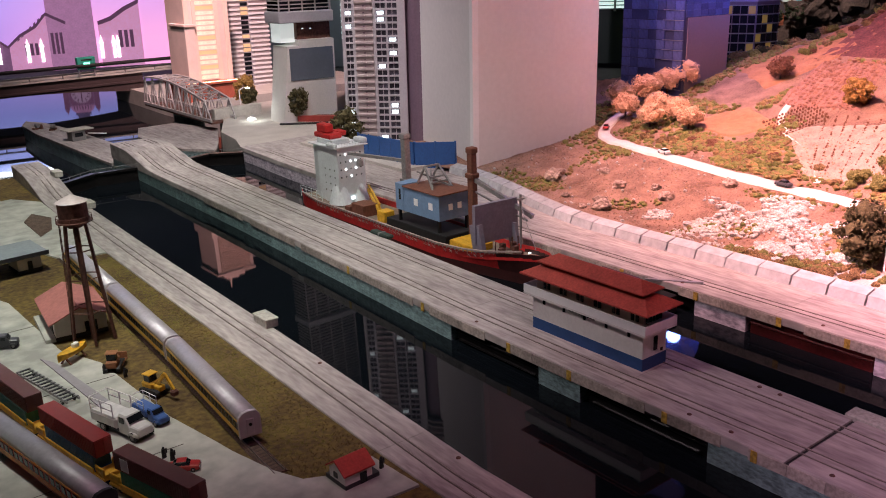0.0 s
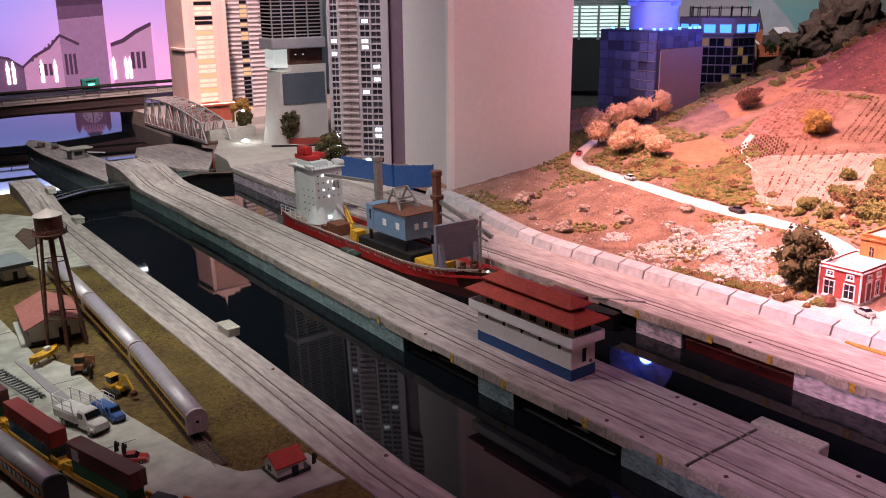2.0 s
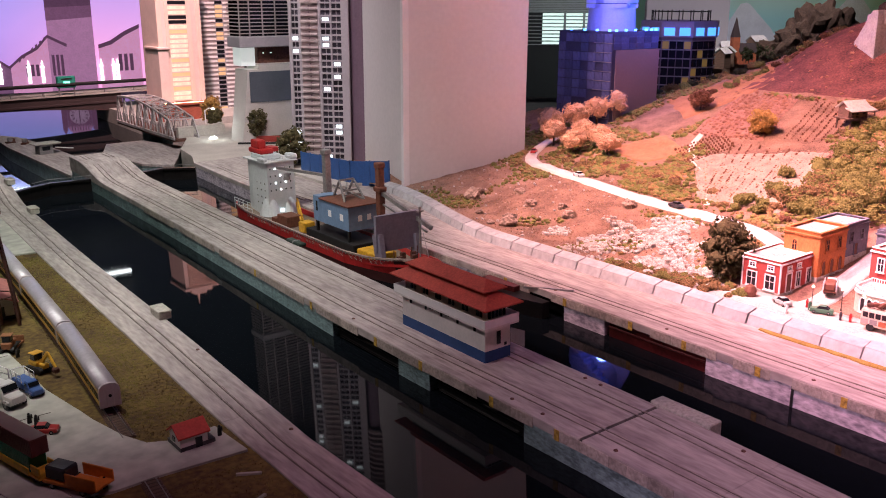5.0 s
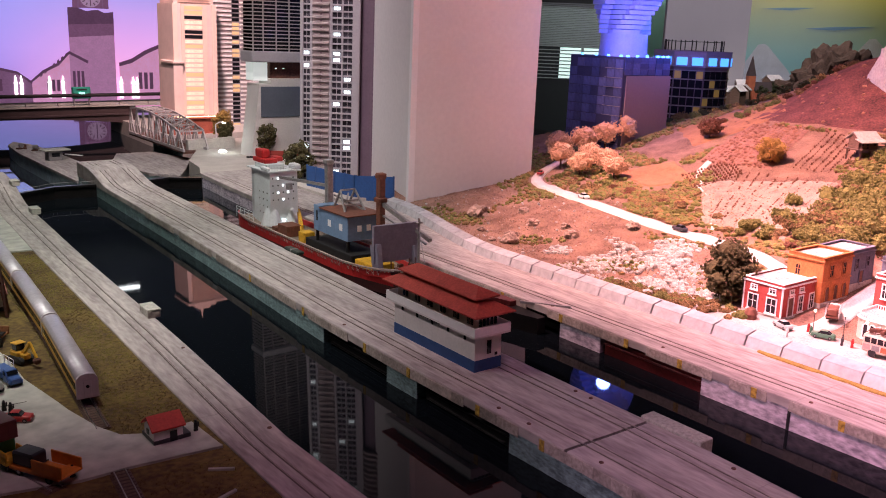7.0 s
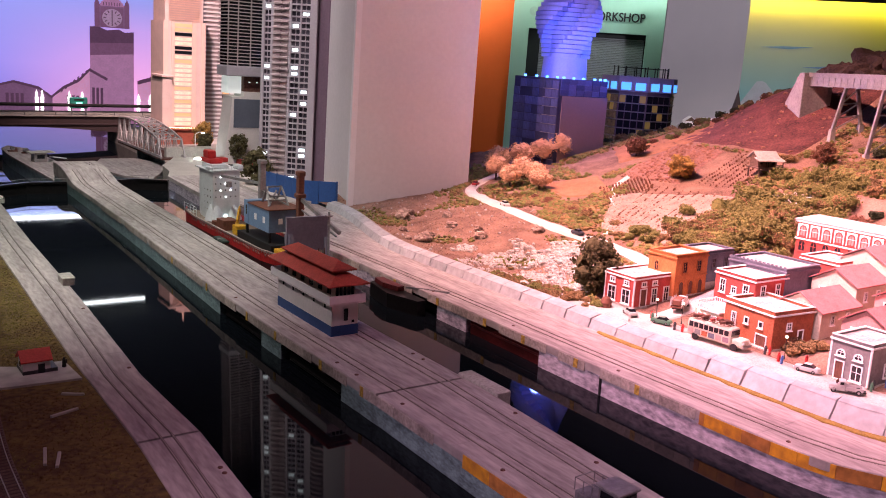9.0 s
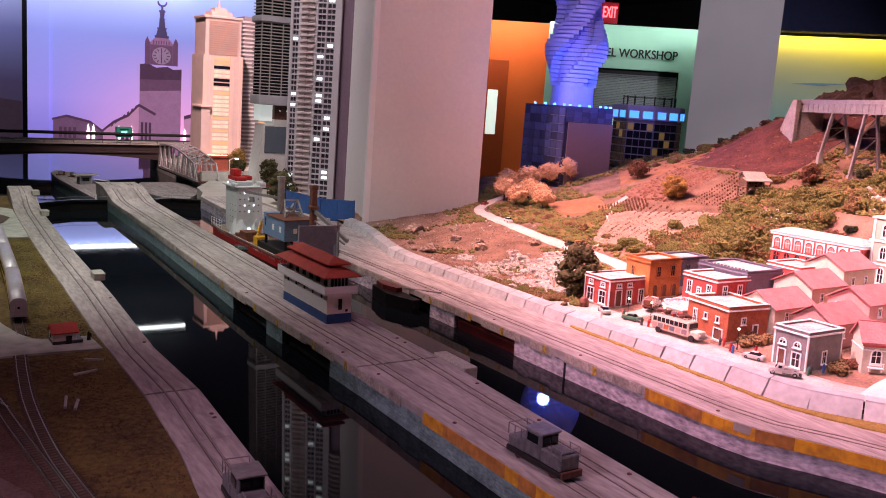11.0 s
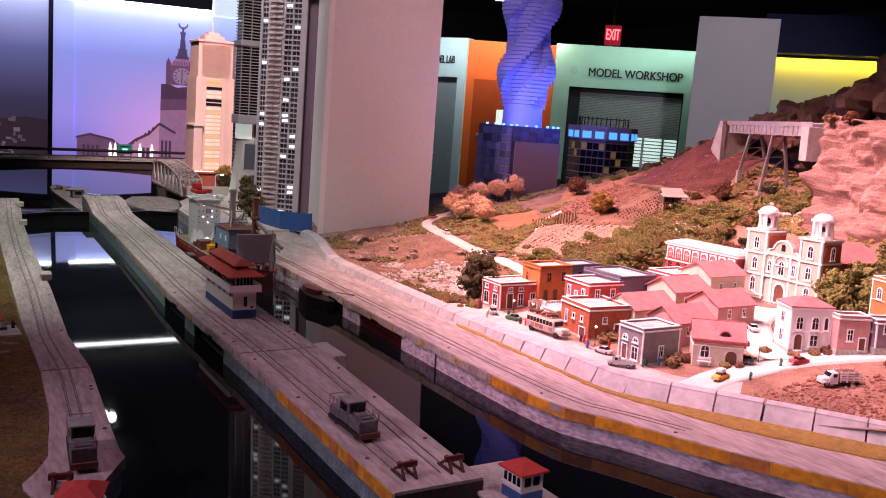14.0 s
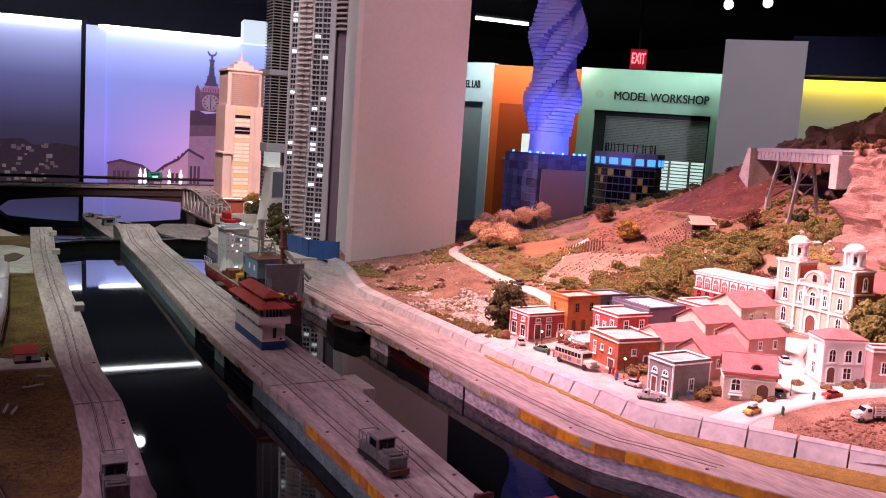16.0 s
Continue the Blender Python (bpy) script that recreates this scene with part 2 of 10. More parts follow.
# ---- setting: ground, lock and quays ----
tagged(mesh("floor", box(-8, 16, -8, 18, FLOOR - 0.1, FLOOR), M_floor), "dark carpeted exhibition floor", "floor", kind="structure")
tagged(mesh("ceiling", box(-8, 16, -8, 18, 3.2, 3.3), M_dark), "black painted exhibition ceiling", "ceiling", kind="structure")
tagged(mesh("water", prism([(0.5, 3.58), (0.5, -2.4), (3.0, -2.4), (3.0, 3.58)], -0.29, WATER), M_water), "black glossy still water in the lock chambers", "water", kind="structure")
tagged(mesh("water_far", prism([(-1.2, 7.9), (-1.2, 3.581), (3.6, 3.581), (3.6, 7.9)], -0.29, -0.165), M_water), "black glossy still water beyond the gates", "water", kind="structure")


def deck(ys, fl, fr, fz, z_bottom=-0.018):
    """A slab between two edges given over y, its top at fz(y)."""
    bm = bmesh.new()
    rings = []
    for y in ys:
        l, r, z = fl(y), fr(y), fz(y)
        rings.append([bm.verts.new(v) for v in ((l, y, z_bottom), (l, y, z - 0.0015), (l + 0.0015, y, z), (r - 0.0015, y, z), (r, y, z - 0.0015), (r, y, z_bottom))])
    for a, b in zip(rings, rings[1:]):
        for i in range(6):
            j = (i + 1) % 6
            bm.faces.new((a[i], a[j], b[j], b[i]))
    bm.faces.new(rings[0][::-1])
    bm.faces.new(rings[-1])
    bmesh.ops.recalc_face_normals(bm, faces=list(bm.faces))
    return bm


def along(pts):
    ys = [p[1] for p in pts]
    xs = [p[0] for p in pts]
    order = sorted(range(len(ys)), key=lambda i: ys[i])
    Y, X = [ys[i] for i in order], [xs[i] for i in order]
    return lambda y: float(np.interp(y, Y, X))


def notched(fx, y0, y1, notches, depth, sign):
    """A wall's edge in plan from y0 to y1 (rising) with recesses cut into it."""
    pts = [(fx(y0), y0)]
    for a, b in notches:
        pts += [(fx(a), a), (fx(a) + sign * depth, a), (fx(b) + sign * depth, b), (fx(b), b)]
    for y in np.linspace(y0, y1, 80)[1:]:
        if not any(a - 0.01 <= y <= b + 0.01 for a, b in notches):
            pts.append((fx(float(y)), float(y)))
    return sorted(pts, key=lambda p: p[1]) if not notches else sorted_notch(pts, notches, fx, depth, sign)


def sorted_notch(pts, notches, fx, depth, sign):
    plain = sorted([p for p in pts if not any(abs(p[1] - e) < 1e-9 for n in notches for e in n)], key=lambda p: p[1])
    out = []
    todo = sorted(notches)
    for p in plain:
        while todo and p[1] > todo[0][0]:
            a, b = todo.pop(0)
            out += [(fx(a), a), (fx(a) + sign * depth, a), (fx(b) + sign * depth, b), (fx(b), b)]
        out.append(p)
    return out


def rail_pair(parent, fx, off, y0, y1, fz, gauge=0.019):
    for o in (off - gauge / 2, off + gauge / 2):
        path = [(fx(float(y)) + o, float(y), fz(float(y))) for y in np.linspace(y0, y1, 36)]
        part("rail_groove", sweep(path, [(-0.0022, -0.002), (-0.0022, 0.0005), (0.0022, 0.0005), (0.0022, -0.002)]), M_groove, parent)
        part("rail", sweep(path, [(-0.0007, 0.0), (-0.0007, 0.0016), (0.0007, 0.0016), (0.0007, 0.0)]), M_railtop, parent, "dull worn rail")


M_railtop = mat("worn_rail_steel", (0.36, 0.31, 0.28), 0.5, 0.2, vary=0.3, scale=40)
M_groove = mat("dirty_rail_groove", (0.13, 0.11, 0.10), 0.9, vary=0.5, scale=14, bump=0.2)
M_orange_edge = mat("orange_edge_paint", (0.72, 0.36, 0.02), 0.65, vary=0.3, scale=12, fine=60, color2=(0.45, 0.19, 0.03), bump=0.2)
M_rust_edge = mat("rusty_edge_paint", (0.50, 0.21, 0.05), 0.75, vary=0.4, scale=16, fine=60, bump=0.3)
M_yellow_edge = mat("worn_yellow_paint", (0.50, 0.33, 0.06), 0.75, vary=0.5, scale=70, bump=0.3)
M_coping = mat("coping_stone", (0.40, 0.35, 0.31), 0.8, vary=0.4, scale=30, fine=160, bump=0.4, obj_random=0.25)
M_deck = mat("weathered_deck_concrete", (0.44, 0.405, 0.385), 0.75, vary=0.26, scale=6, fine=30, bump=0.15, stretch=(4.0, 0.7, 1), color2=(0.265, 0.228, 0.22), streak=(34, 2.6, 20))
M_gatered = mat("dark_red_gate_steel", (0.13, 0.02, 0.02), 0.35, 0.3, vary=0.4, scale=30, bump=0.2)
M_gateblack = mat("black_gate_steel", (0.012, 0.011, 0.011), 0.35, 0.3, vary=0.4, scale=30, bump=0.2)

# middle lock wall
f_ml = along([(1.165, -0.245), (1.172, 0.6), (1.163, 1.1), (1.166, 1.42), (1.185, 1.9), (1.207, 2.54), (1.226, 3.45), (1.235, 3.9)])
f_mr = along([(1.33, -0.225), (1.372, 0.6), (1.372, 1.0), (1.375, 1.42), (1.385, 1.9), (1.40, 2.54), (1.425, 3.5), (1.43, 3.9)])


def z_mid(y):
    return 0.045 * ease((y - 3.35) / 0.38)


mid = thing("lock_wall_middle", "long pale concrete middle lock wall with towing tracks", "lock wall", kind="structure")
cuts = [-0.245, 0.12, 0.36, 0.612, 0.95, 1.42, 1.95, 2.5, 3.1, 3.88]
for a, b in zip(cuts, cuts[1:]):
    n = 3 if b < 3.2 else 14
    g = 0.0036 if abs(b - 0.612) < 0.001 else 0.0004
    h = 0.0036 if abs(a - 0.612) < 0.001 else 0.0004
    part("slab", deck([float(v) for v in np.linspace(a + h, b - g, n)], f_ml, f_mr, z_mid), M_deck, mid)
ml = notched(lambda y: f_ml(y) + 0.0015, -0.24, 3.87, [(0.75, 1.03), (1.14, 1.42)], 0.045, 1)
mr = notched(lambda y: f_mr(y) - 0.0015, -0.22, 3.87, [], 0, -1)
part("wall_body", prism(ml + mr[::-1], -0.3, -0.0182), M_lockwall, mid, "damp grey lock wall face")
for a, b in ((0.75, 1.03), (1.14, 1.42)):
    x = f_ml((a + b) / 2)
    part("wall_gate", BM(box(x + 0.016, x + 0.04, a + 0.006, b - 0.006, -0.12, -0.024, 0.004, 2), box(x + 0.010, x + 0.03, a + 0.006, b - 0.006, -0.040, -0.034, 0.002), box(x + 0.010, x + 0.03, a + 0.02, b - 0.02, -0.058, -0.053, 0.002)), M_gateblack, mid, "dark recessed steel wall gate")
# the end face is a separate plate, much darker than the wall body
part("end_face", box(1.1665, 1.329, -0.2475, -0.2445, -0.3, -0.004), mat("dark_damp_concrete", (0.055, 0.046, 0.045), 0.6, vary=0.4, scale=14, bump=0.5), mid, "dark damp concrete end face")
part("joint", box(1.172, 1.371, 0.608, 0.616, -0.0181, -0.004), M_black, mid, "dark open joint")
rail_pair(mid, f_ml, 0.049, -0.2, 3.85, z_mid)
rail_pair(mid, f_mr, -0.049, -0.2, 3.85, z_mid)
part("raised_kerb", box(1.368, 1.402, 0.50, 0.63, -0.03, 0.006, 0.002), M_concrete, mid)


def edge_paint(parent, fx, fxn, y0, y1, step, material, odds, rng, side, h0=-0.023, h1=-0.003, lab=""):
    y = y0
    while y < y1:
        w = step * rng.uniform(0.6, 1.3)
        if rng.random() < odds:
            b = min(y + w, y1)
            p0, p1 = fx(y), fx(b)
            q = [(p0, y), (p1, b), (p1 + side * 0.0012, b), (p0 + side * 0.0012, y)]
            worn = material is M_orange_edge and rng.random() < 0.42
            part("edge_stone", prism(q, h0, h1), M_rust_edge if worn else material, parent, "rust brown edge block" if worn else lab)
        y += w + 0.0006


rng = random.Random(5)
edge_paint(mid, f_ml, None, -0.24, 0.33, 0.045, M_orange_edge, 1.0, rng, -1, -0.026, lab="worn orange edge paint")
edge_paint(mid, f_ml, None, 0.34, 2.9, 0.06, M_coping, 0.75, rng, -1)
for y in (0.66, 0.83, 1.05, 1.22, 1.52, 1.86):
    edge_paint(mid, lambda v: f_ml(v) - 0.0012, None, y, y + 0.011, 0.03, M_yellow_edge, 1.0, rng, -1, lab="worn yellow mark")

# left quay
f_ll = along([(0.905, 3.75), (0.875, 3.0), (0.853, 2.25), (0.842, 1.5), (0.822, 0.9), (0.833, 0.6), (0.81, 0.09)])
f_lg = along([(0.80, 3.75), (0.765, 3.0), (0.749, 2.4), (0.737, 1.63), (0.728, 1.1), (0.733, 0.61), (0.722, 0.3), (0.70, 0.12)])


def z_left(y):
    return 0.045 * ease((y - 3.15) / 0.38)


lq = thing("quay_left", "pale concrete lock quay with a towing track", "quay", kind="structure")
cuts = [0.10, 0.35, 0.603, 1.05, 1.6, 2.2, 2.9, 3.72]
for a, b in zip(cuts, cuts[1:]):
    g = 0.0036 if abs(b - 0.603) < 0.001 else 0.0004
    h = 0.0036 if abs(a - 0.603) < 0.001 else 0.0004
    part("slab", deck([float(v) for v in np.linspace(a + h, b - g, 4 if b < 3 else 12)], f_lg, f_ll, z_left), M_deck, lq)
tip = smooth_path([(0.70, 0.1), (0.677, 0.042), (0.654, 0.0)], 4)
part("slab", prism([p[:2] for p in tip] + [(0.654, -0.02), (0.674, -0.092), (0.69, -0.2), (0.757, -0.2), (0.762, -0.045), (0.812, 0.052), (0.8095, 0.0995)], -0.018, 0.0), M_deck, lq)
part("wall_body", prism([(f_lg(y) + 0.005, y) for y in np.linspace(0.1, 3.7, 12)] + [(f_ll(y) - 0.005, y) for y in np.linspace(3.7, 0.1, 12)] + [(0.807, 0.052), (0.758, -0.045), (0.752, -0.2), (0.692, -0.2), (0.66, 0.0)], -0.3, -0.0182), M_lockwall, lq, "damp grey lock wall face")
part("joint", box(0.732, 0.834, 0.5985, 0.6075, -0.0181, -0.004), M_black, lq, "dark open joint")
rail_pair(lq, f_ll, -0.053, 0.1, 3.7, z_left)

# right quay
right_edge = [p[:2] for p in smooth_path([(1.70, 3.6), (1.66, 2.8), (1.665, 1.6), (1.666, 0.6), (1.67, 0.2), (1.678, 0.06), (1.692, 0.0), (1.745, -0.105), (1.789, -0.215), (1.835, -0.32), (1.926, -0.493), (2.25, -1.1)], 6)]
f_re = along(right_edge)
rq = thing("quay_right", "pale concrete lock quay under pink light", "quay", kind="structure")
right_cuts = [-1.05, -0.5, -0.15, 0.15, 0.52, 0.95, 1.4, 1.9, 2.4, 3.0, 3.58]
for a, b in zip(right_cuts, right_cuts[1:]):
    part("slab", deck([float(v) for v in np.linspace(a + 0.0004, b - 0.0004, 8)], f_re, lambda y: barrier_x(y) + 0.012, lambda y: 0.0), M_deck, rq)
rl = notched(lambda y: f_re(y) + 0.0015, -1.04, 3.57, [(0.73, 1.016), (1.15, 1.36)], 0.06, 1)
part("wall_body", prism(rl + [(2.2, 3.57), (2.2, 0.2), (2.6, -1.04)], -0.3, -0.0182), M_quaywall, rq, "damp grey lock wall face")
part("sluice_gate", BM(box(1.6745, 1.70, 0.735, 1.01, -0.125, -0.022, 0.005, 2), box(1.6715, 1.69, 0.735, 1.01, -0.040, -0.035, 0.002)), M_gatered, rq, "dark red steel sluice gate")
part("sluice_gate", box(1.69, 1.705, 1.155, 1.355, -0.125, -0.024, 0.005, 2), M_gateblack, rq, "black steel sluice gate")
rail_pair(rq, f_re, 0.055, -0.2, 3.4, lambda y: 0.0)
edge_paint(rq, f_re, None, -1.0, 0.27, 0.055, M_orange_edge, 1.0, rng, -1, -0.027, lab="worn orange edge paint")
edge_paint(rq, f_re, None, 0.28, 2.6, 0.06, M_coping, 0.75, rng, -1)
for y in (0.42, 0.60, 0.78, 0.93, 1.14, 1.36):
    edge_paint(rq, lambda v: f_re(v) - 0.0012, None, y, y + 0.012, 0.03, M_yellow_edge, 1.0, rng, -1, lab="worn yellow mark")
part("wall_joint", box(1.6652, 1.6685, 0.527, 0.532, -0.12, -0.018), M_black, rq)

# small dark mooring caps along the deck edges
caps = [(f_ml(y) + 0.018, y) for y in (-0.1, 0.25, 0.55, 0.72, 0.8, 1.35)] + [(f_mr(y) - 0.015, y) for y in (-0.05, 0.2, 0.42, 0.74, 0.78)] + [(f_ll(y) - 0.012, y) for y in (0.2, 0.44, 0.46, 0.95, 1.4)] + [(f_re(y) + 0.02, y) for y in (-0.2, 0.1, 0.5, 0.85, 1.2)]
cap = bpy.data.meshes.new("mooring_cap")
cb_ = cyl(0.0042, 0.0036, 0.0, 0.0014, n=12)
cb_.to_mesh(cap)
cb_.free()
cap.materials.append(M_rust)
for i, c in enumerate(caps):
    q = new("mooring_cap", cap)
    q.parent = mid if i < 11 else lq if i < 16 else rq
    q.matrix_world = pose(*c, 0)

# flood barrier of leaning panels
barrier = thing("flood_barrier", "row of leaning white concrete barrier panels", "barrier", kind="structure")
pts = [Vector((barrier_x(float(y)), float(y), 0)) for y in np.linspace(2.5, -1.15, 2400)]
run = [0.0]
for a, b in zip(pts, pts[1:]):
    run.append(run[-1] + (b - a).length)
M_panel = mat("white_barrier_panel", (0.43, 0.44, 0.45), 0.7, vary=0.22, scale=14, fine=60, bump=0.15, obj_random=0.10)
s = 0.0
while s < run[-1] - 0.1:
    step = 0.088 if s < 2.2 else 0.098
    seg = [tuple(p) for p, r in zip(pts, run) if s + 0.0012 <= r <= s + step - 0.0012]
    s += step
    if len(seg) > 2:
        f = ease((seg[0][1] - 0.15) / 0.55)
        fx, fz, cz = -0.022 + 0.014 * f, 0.034 - 0.014 * f, 0.041 - 0.011 * f
        part("panel", sweep([seg[0], seg[len(seg) // 2], seg[-1]], [(0.0, -0.002), (fx, fz), (fx - 0.0006, fz + 0.003), (-0.042, cz), (-0.042, -0.002)]), M_panel, barrier)
part("ledge", sweep([tuple(p) for p in pts[::12]], [(-0.0425, 0.0), (-0.0425, 0.026), (-0.053, 0.026), (-0.053, 0.0)]), M_coping, barrier, "continuous grey ledge behind the panels")
M_verge = mat("yellowish_verge_scatter", (0.29, 0.20, 0.045), 0.95, vary=0.4, scale=60, fine=400, bump=1.0)
tagged(mesh("verge", deck([float(v) for v in np.linspace(-1.04, 0.72, 60)], lambda y: barrier_x(y) - 0.012 - 0.088 * ease((0.12 - y) / 0.45) + 0.003 * math.sin(y * 90) + 0.002 * math.sin(y * 37), lambda y: barrier_x(y) + 0.002, lambda y: 0.0035), M_verge), "strip of yellowish scatter grass along the barrier", "verge", kind="structure")

# near bank ground
grass_edge = [(f_lg(float(y)) - 0.0004, float(y)) for y in np.linspace(3.72, 0.1, 16)] + [(p[0] - 0.0004, p[1]) for p in tip]
tagged(mesh("ground_left", prism([(-1.0, 3.72)] + grass_edge + [(0.6535, -0.02), (0.6735, -0.092), (0.69, -0.201), (0.71, -0.42), (0.56, -0.42), (0.498, -0.107), (0.478, 0.021), (0.446, 0.173), (0.405, 0.29), (0.36, 0.45), (0.28, 0.80), (0.12, 1.2), (-1.0, 1.3)], -0.3, -0.003), M_ground_left), "olive and brown static grass on the near bank", "ground", kind="structure")
M_bed = mat("rust_brown_track_bed", (0.13, 0.075, 0.058), 0.95, vary=0.45, scale=22, fine=300, bump=1.0, color2=(0.07, 0.036, 0.028))
M_kerb = mat("dusty_pink_kerb", (0.17, 0.115, 0.10), 0.9, vary=0.35, scale=18, fine=160, bump=0.6)
tagged(mesh("track_bed", prism([(0.40, 0.925), (0.49, 0.812), (0.53, 0.5), (0.551, 0.356), (0.575, 0.222), (0.604, 0.077), (0.62, -0.001), (0.65, -0.138), (0.69, -0.30), (0.60, -0.30), (0.571, -0.102), (0.534, 0.06), (0.50, 0.242), (0.457, 0.334), (0.44, 0.5), (0.37, 0.80)], -0.02, -0.0015), M_bed), "rust brown ballast bed under the tracks", "ground", kind="structure")
tagged(mesh("kerb", prism([(0.43, 0.42), (0.461, 0.334), (0.50, 0.242), (0.534, 0.06), (0.571, -0.102), (0.615, -0.30), (0.595, -0.30), (0.556, -0.115), (0.535, -0.027), (0.511, 0.07), (0.478, 0.209), (0.452, 0.295), (0.41, 0.41)], -0.02, 0.005), M_kerb), "low dusty pink kerb along the track bed", "kerb", kind="structure")

# hill
bm = bmesh.new()
rows_ = []
for y in np.linspace(-1.2, 3.2, 190):
    xb = barrier_x(float(y)) + 0.0125
    rows_.append([bm.verts.new((xb + (5.2 - xb) * u**1.3, float(y), ground_z(xb + (5.2 - xb) * u**1.3, float(y)))) for u in np.linspace(0, 1, 150)])
for r, s_ in zip(rows_, rows_[1:]):
    for i in range(len(r) - 1):
        bm.faces.new((r[i], r[i + 1], s_[i + 1], s_[i]))
tagged(mesh("ground_hill", bm, M_soil, smooth=True), "dry reddish earthen hillside", "ground", kind="structure")


def plan_box(c, u, w, d, z0, z1):
    """A box with its front left corner at c, its front along the direction u (degrees), w wide, d deep."""
    ca, sa = math.cos(radians(u)), math.sin(radians(u))
    return prism([(c[0] + a * ca - b * sa, c[1] + a * sa + b * ca) for a, b in ((0, 0), (w, 0), (w, d), (0, d))], z0, z1)


# ---- setting: the room ----
col = thing("column", "large white boxed column through the model", "column", kind="structure")
part("column_face", plan_box((2.116, 2.463), -12.9, 0.514, 0.535, -0.1, 3.2), M_white, col)
part("corner_trim", turned(box(-0.022, 0.002, -0.004, 0.02, -0.1, 3.2), pose(2.116, 2.463, 0, 0, 0, -12.9)), M_trim, col, "bright white corner trim")


def writing(name, text, size, m, material, parent, label="", bold=True):
    cu = bpy.data.curves.new("letters", "FONT")
    cu.body, cu.size, cu.extrude, cu.align_x, cu.align_y = text, size, 0.006, "CENTER", "CENTER"
    tmp = bpy.data.objects.new("letters", cu)
    scene.collection.objects.link(tmp)
    bpy.context.view_layer.update()
    one = bpy.data.meshes.new_from_object(tmp)
    bpy.data.objects.remove(tmp)
    bm = bmesh.new()
    for k in (-1.5, -0.5, 0.5, 1.5) if bold else (0,):
        n = len(bm.verts)
        bm.from_mesh(one)
        bm.verts.ensure_lookup_table()
        bmesh.ops.translate(bm, verts=bm.verts[n:], vec=(k * size * 0.018, abs(k + 0.5) % 2 * size * 0.016, k * 0.0004))
    me = bpy.data.meshes.new(name)
    bm.to_mesh(me)
    bm.free()
    me.name = name
    me.materials.append(material)
    ob = new(name, me)
    ob.parent = parent
    ob.matrix_basis = m
    return tagged(ob, label)


M_mint = mat("mint_wall_paint", (0.36, 0.62, 0.50), 0.7, vary=0.06, scale=2, bump=0.05)
M_orange_wall = mat("orange_wall_paint", (0.75, 0.13, 0.02), 0.6, vary=0.06, scale=2, bump=0.05)
M_paleblue = mat("pale_blue_wall_paint", (0.55, 0.68, 0.70), 0.7, vary=0.06, scale=2, bump=0.05)
M_letters = mat("black_letters", (0.012, 0.02, 0.018), 0.5, vary=0.1, bump=0.0)
M_shutter = mat("grey_shutter", (0.30, 0.34, 0.34), 0.5, 0.2, vary=0.1, scale=4, bump=0.05)
M_roomcol = mat("grey_room_column", (0.42, 0.40, 0.40), 0.8, vary=0.06, scale=2, bump=0.05)
M_slit = glow("lit_shutter_slit", (0.75, 1.0, 0.92), 0.9)

# workshop wall: local x to the right along the wall, y into it
WS = pose(10.376, 9.922, 0.083, 0, 0, -41)
ws = thing("wall_workshop", "mint green workshop wall with a roller shutter", "wall", WS, kind="structure")
part("wall_panel", box(-1.25, -0.99, 0, 0.2, FLOOR, 1.86), M_mint, ws)
part("wall_panel", box(0.87, 1.6, 0, 0.2, FLOOR, 1.86), M_mint, ws)
part("wall_panel", box(-0.99, 0.87, 0, 0.2, 1.18, 1.86), M_mint, ws)
part("shutter_box", box(-0.99, 0.87, 0.12, 0.2, FLOOR, 1.18), M_letters, ws, "dark door recess")
for i in range(26):
    z = 1.10 - i * 0.026
    if z > 0.45:
        part("shutter_slat", box(-0.80, 0.85, 0.10, 0.118, z - 0.022, z, 0.004), M_shutter, ws)
for i in range(9):
    z = 0.42 - i * 0.055
    part("lit_slit", box(-0.35, 0.84, 0.105, 0.118, z - 0.036, z), M_slit, ws, "bright gap of the shutter")
    part("shutter_slat", box(-0.80, 0.85, 0.10, 0.119, z - 0.053, z - 0.037, 0.003), M_shutter, ws)
for u in (0.0, 0.3, 0.62):
    part("shutter_bar", box(u - 0.02, u + 0.02, 0.096, 0.104, -0.1, 0.43), M_shutter, ws)
writing("lettering", "MODEL WORKSHOP", 0.19, pose(0.06, -0.012, 1.42, 90, 0, 0) @ Matrix.Diagonal((0.86, 1, 1, 1)), M_letters, ws, "black sign lettering on the wall")
part("round_logo", turned(cyl(0.07, 0.07, -0.004, 0.004, n=32), pose(-0.93, -0.004, 1.44, 90, 0, 0)), mat("dark_mint_logo", (0.34, 0.54, 0.45), 0.6, vary=0.1, bump=0.0), ws, "plain round emblem")

# orange wall and the pale blue one beside it
OW = pose(9.643, 11.14, 0.047, 0, 0, -36)
ow = thing("wall_orange", "orange wall with a door", "wall", OW, kind="structure")
part("wall_panel", box(-1.44, 0.12, 0, 0.2, FLOOR, 1.9), M_orange_wall, ow)
part("door", box(-1.3, -0.55, -0.012, -0.002, FLOOR, 1.25, 0.004), mat("dark_orange_door", (0.42, 0.06, 0.01), 0.5, vary=0.1, scale=2, bump=0.05), ow, "dark orange door")
part("door_window", box(-0.87, -0.70, -0.02, -0.0125, 0.0, 0.75), glow("lit_door_window", (0.9, 1.0, 0.9), 0.8), ow, "narrow lit door window")
part("door_handle", box(-1.20, -1.06, -0.04, -0.0125, 0.28, 0.32, 0.006), M_steel, ow)
PB = pose(8.441, 11.961, 0.022, 0, 0, -62)
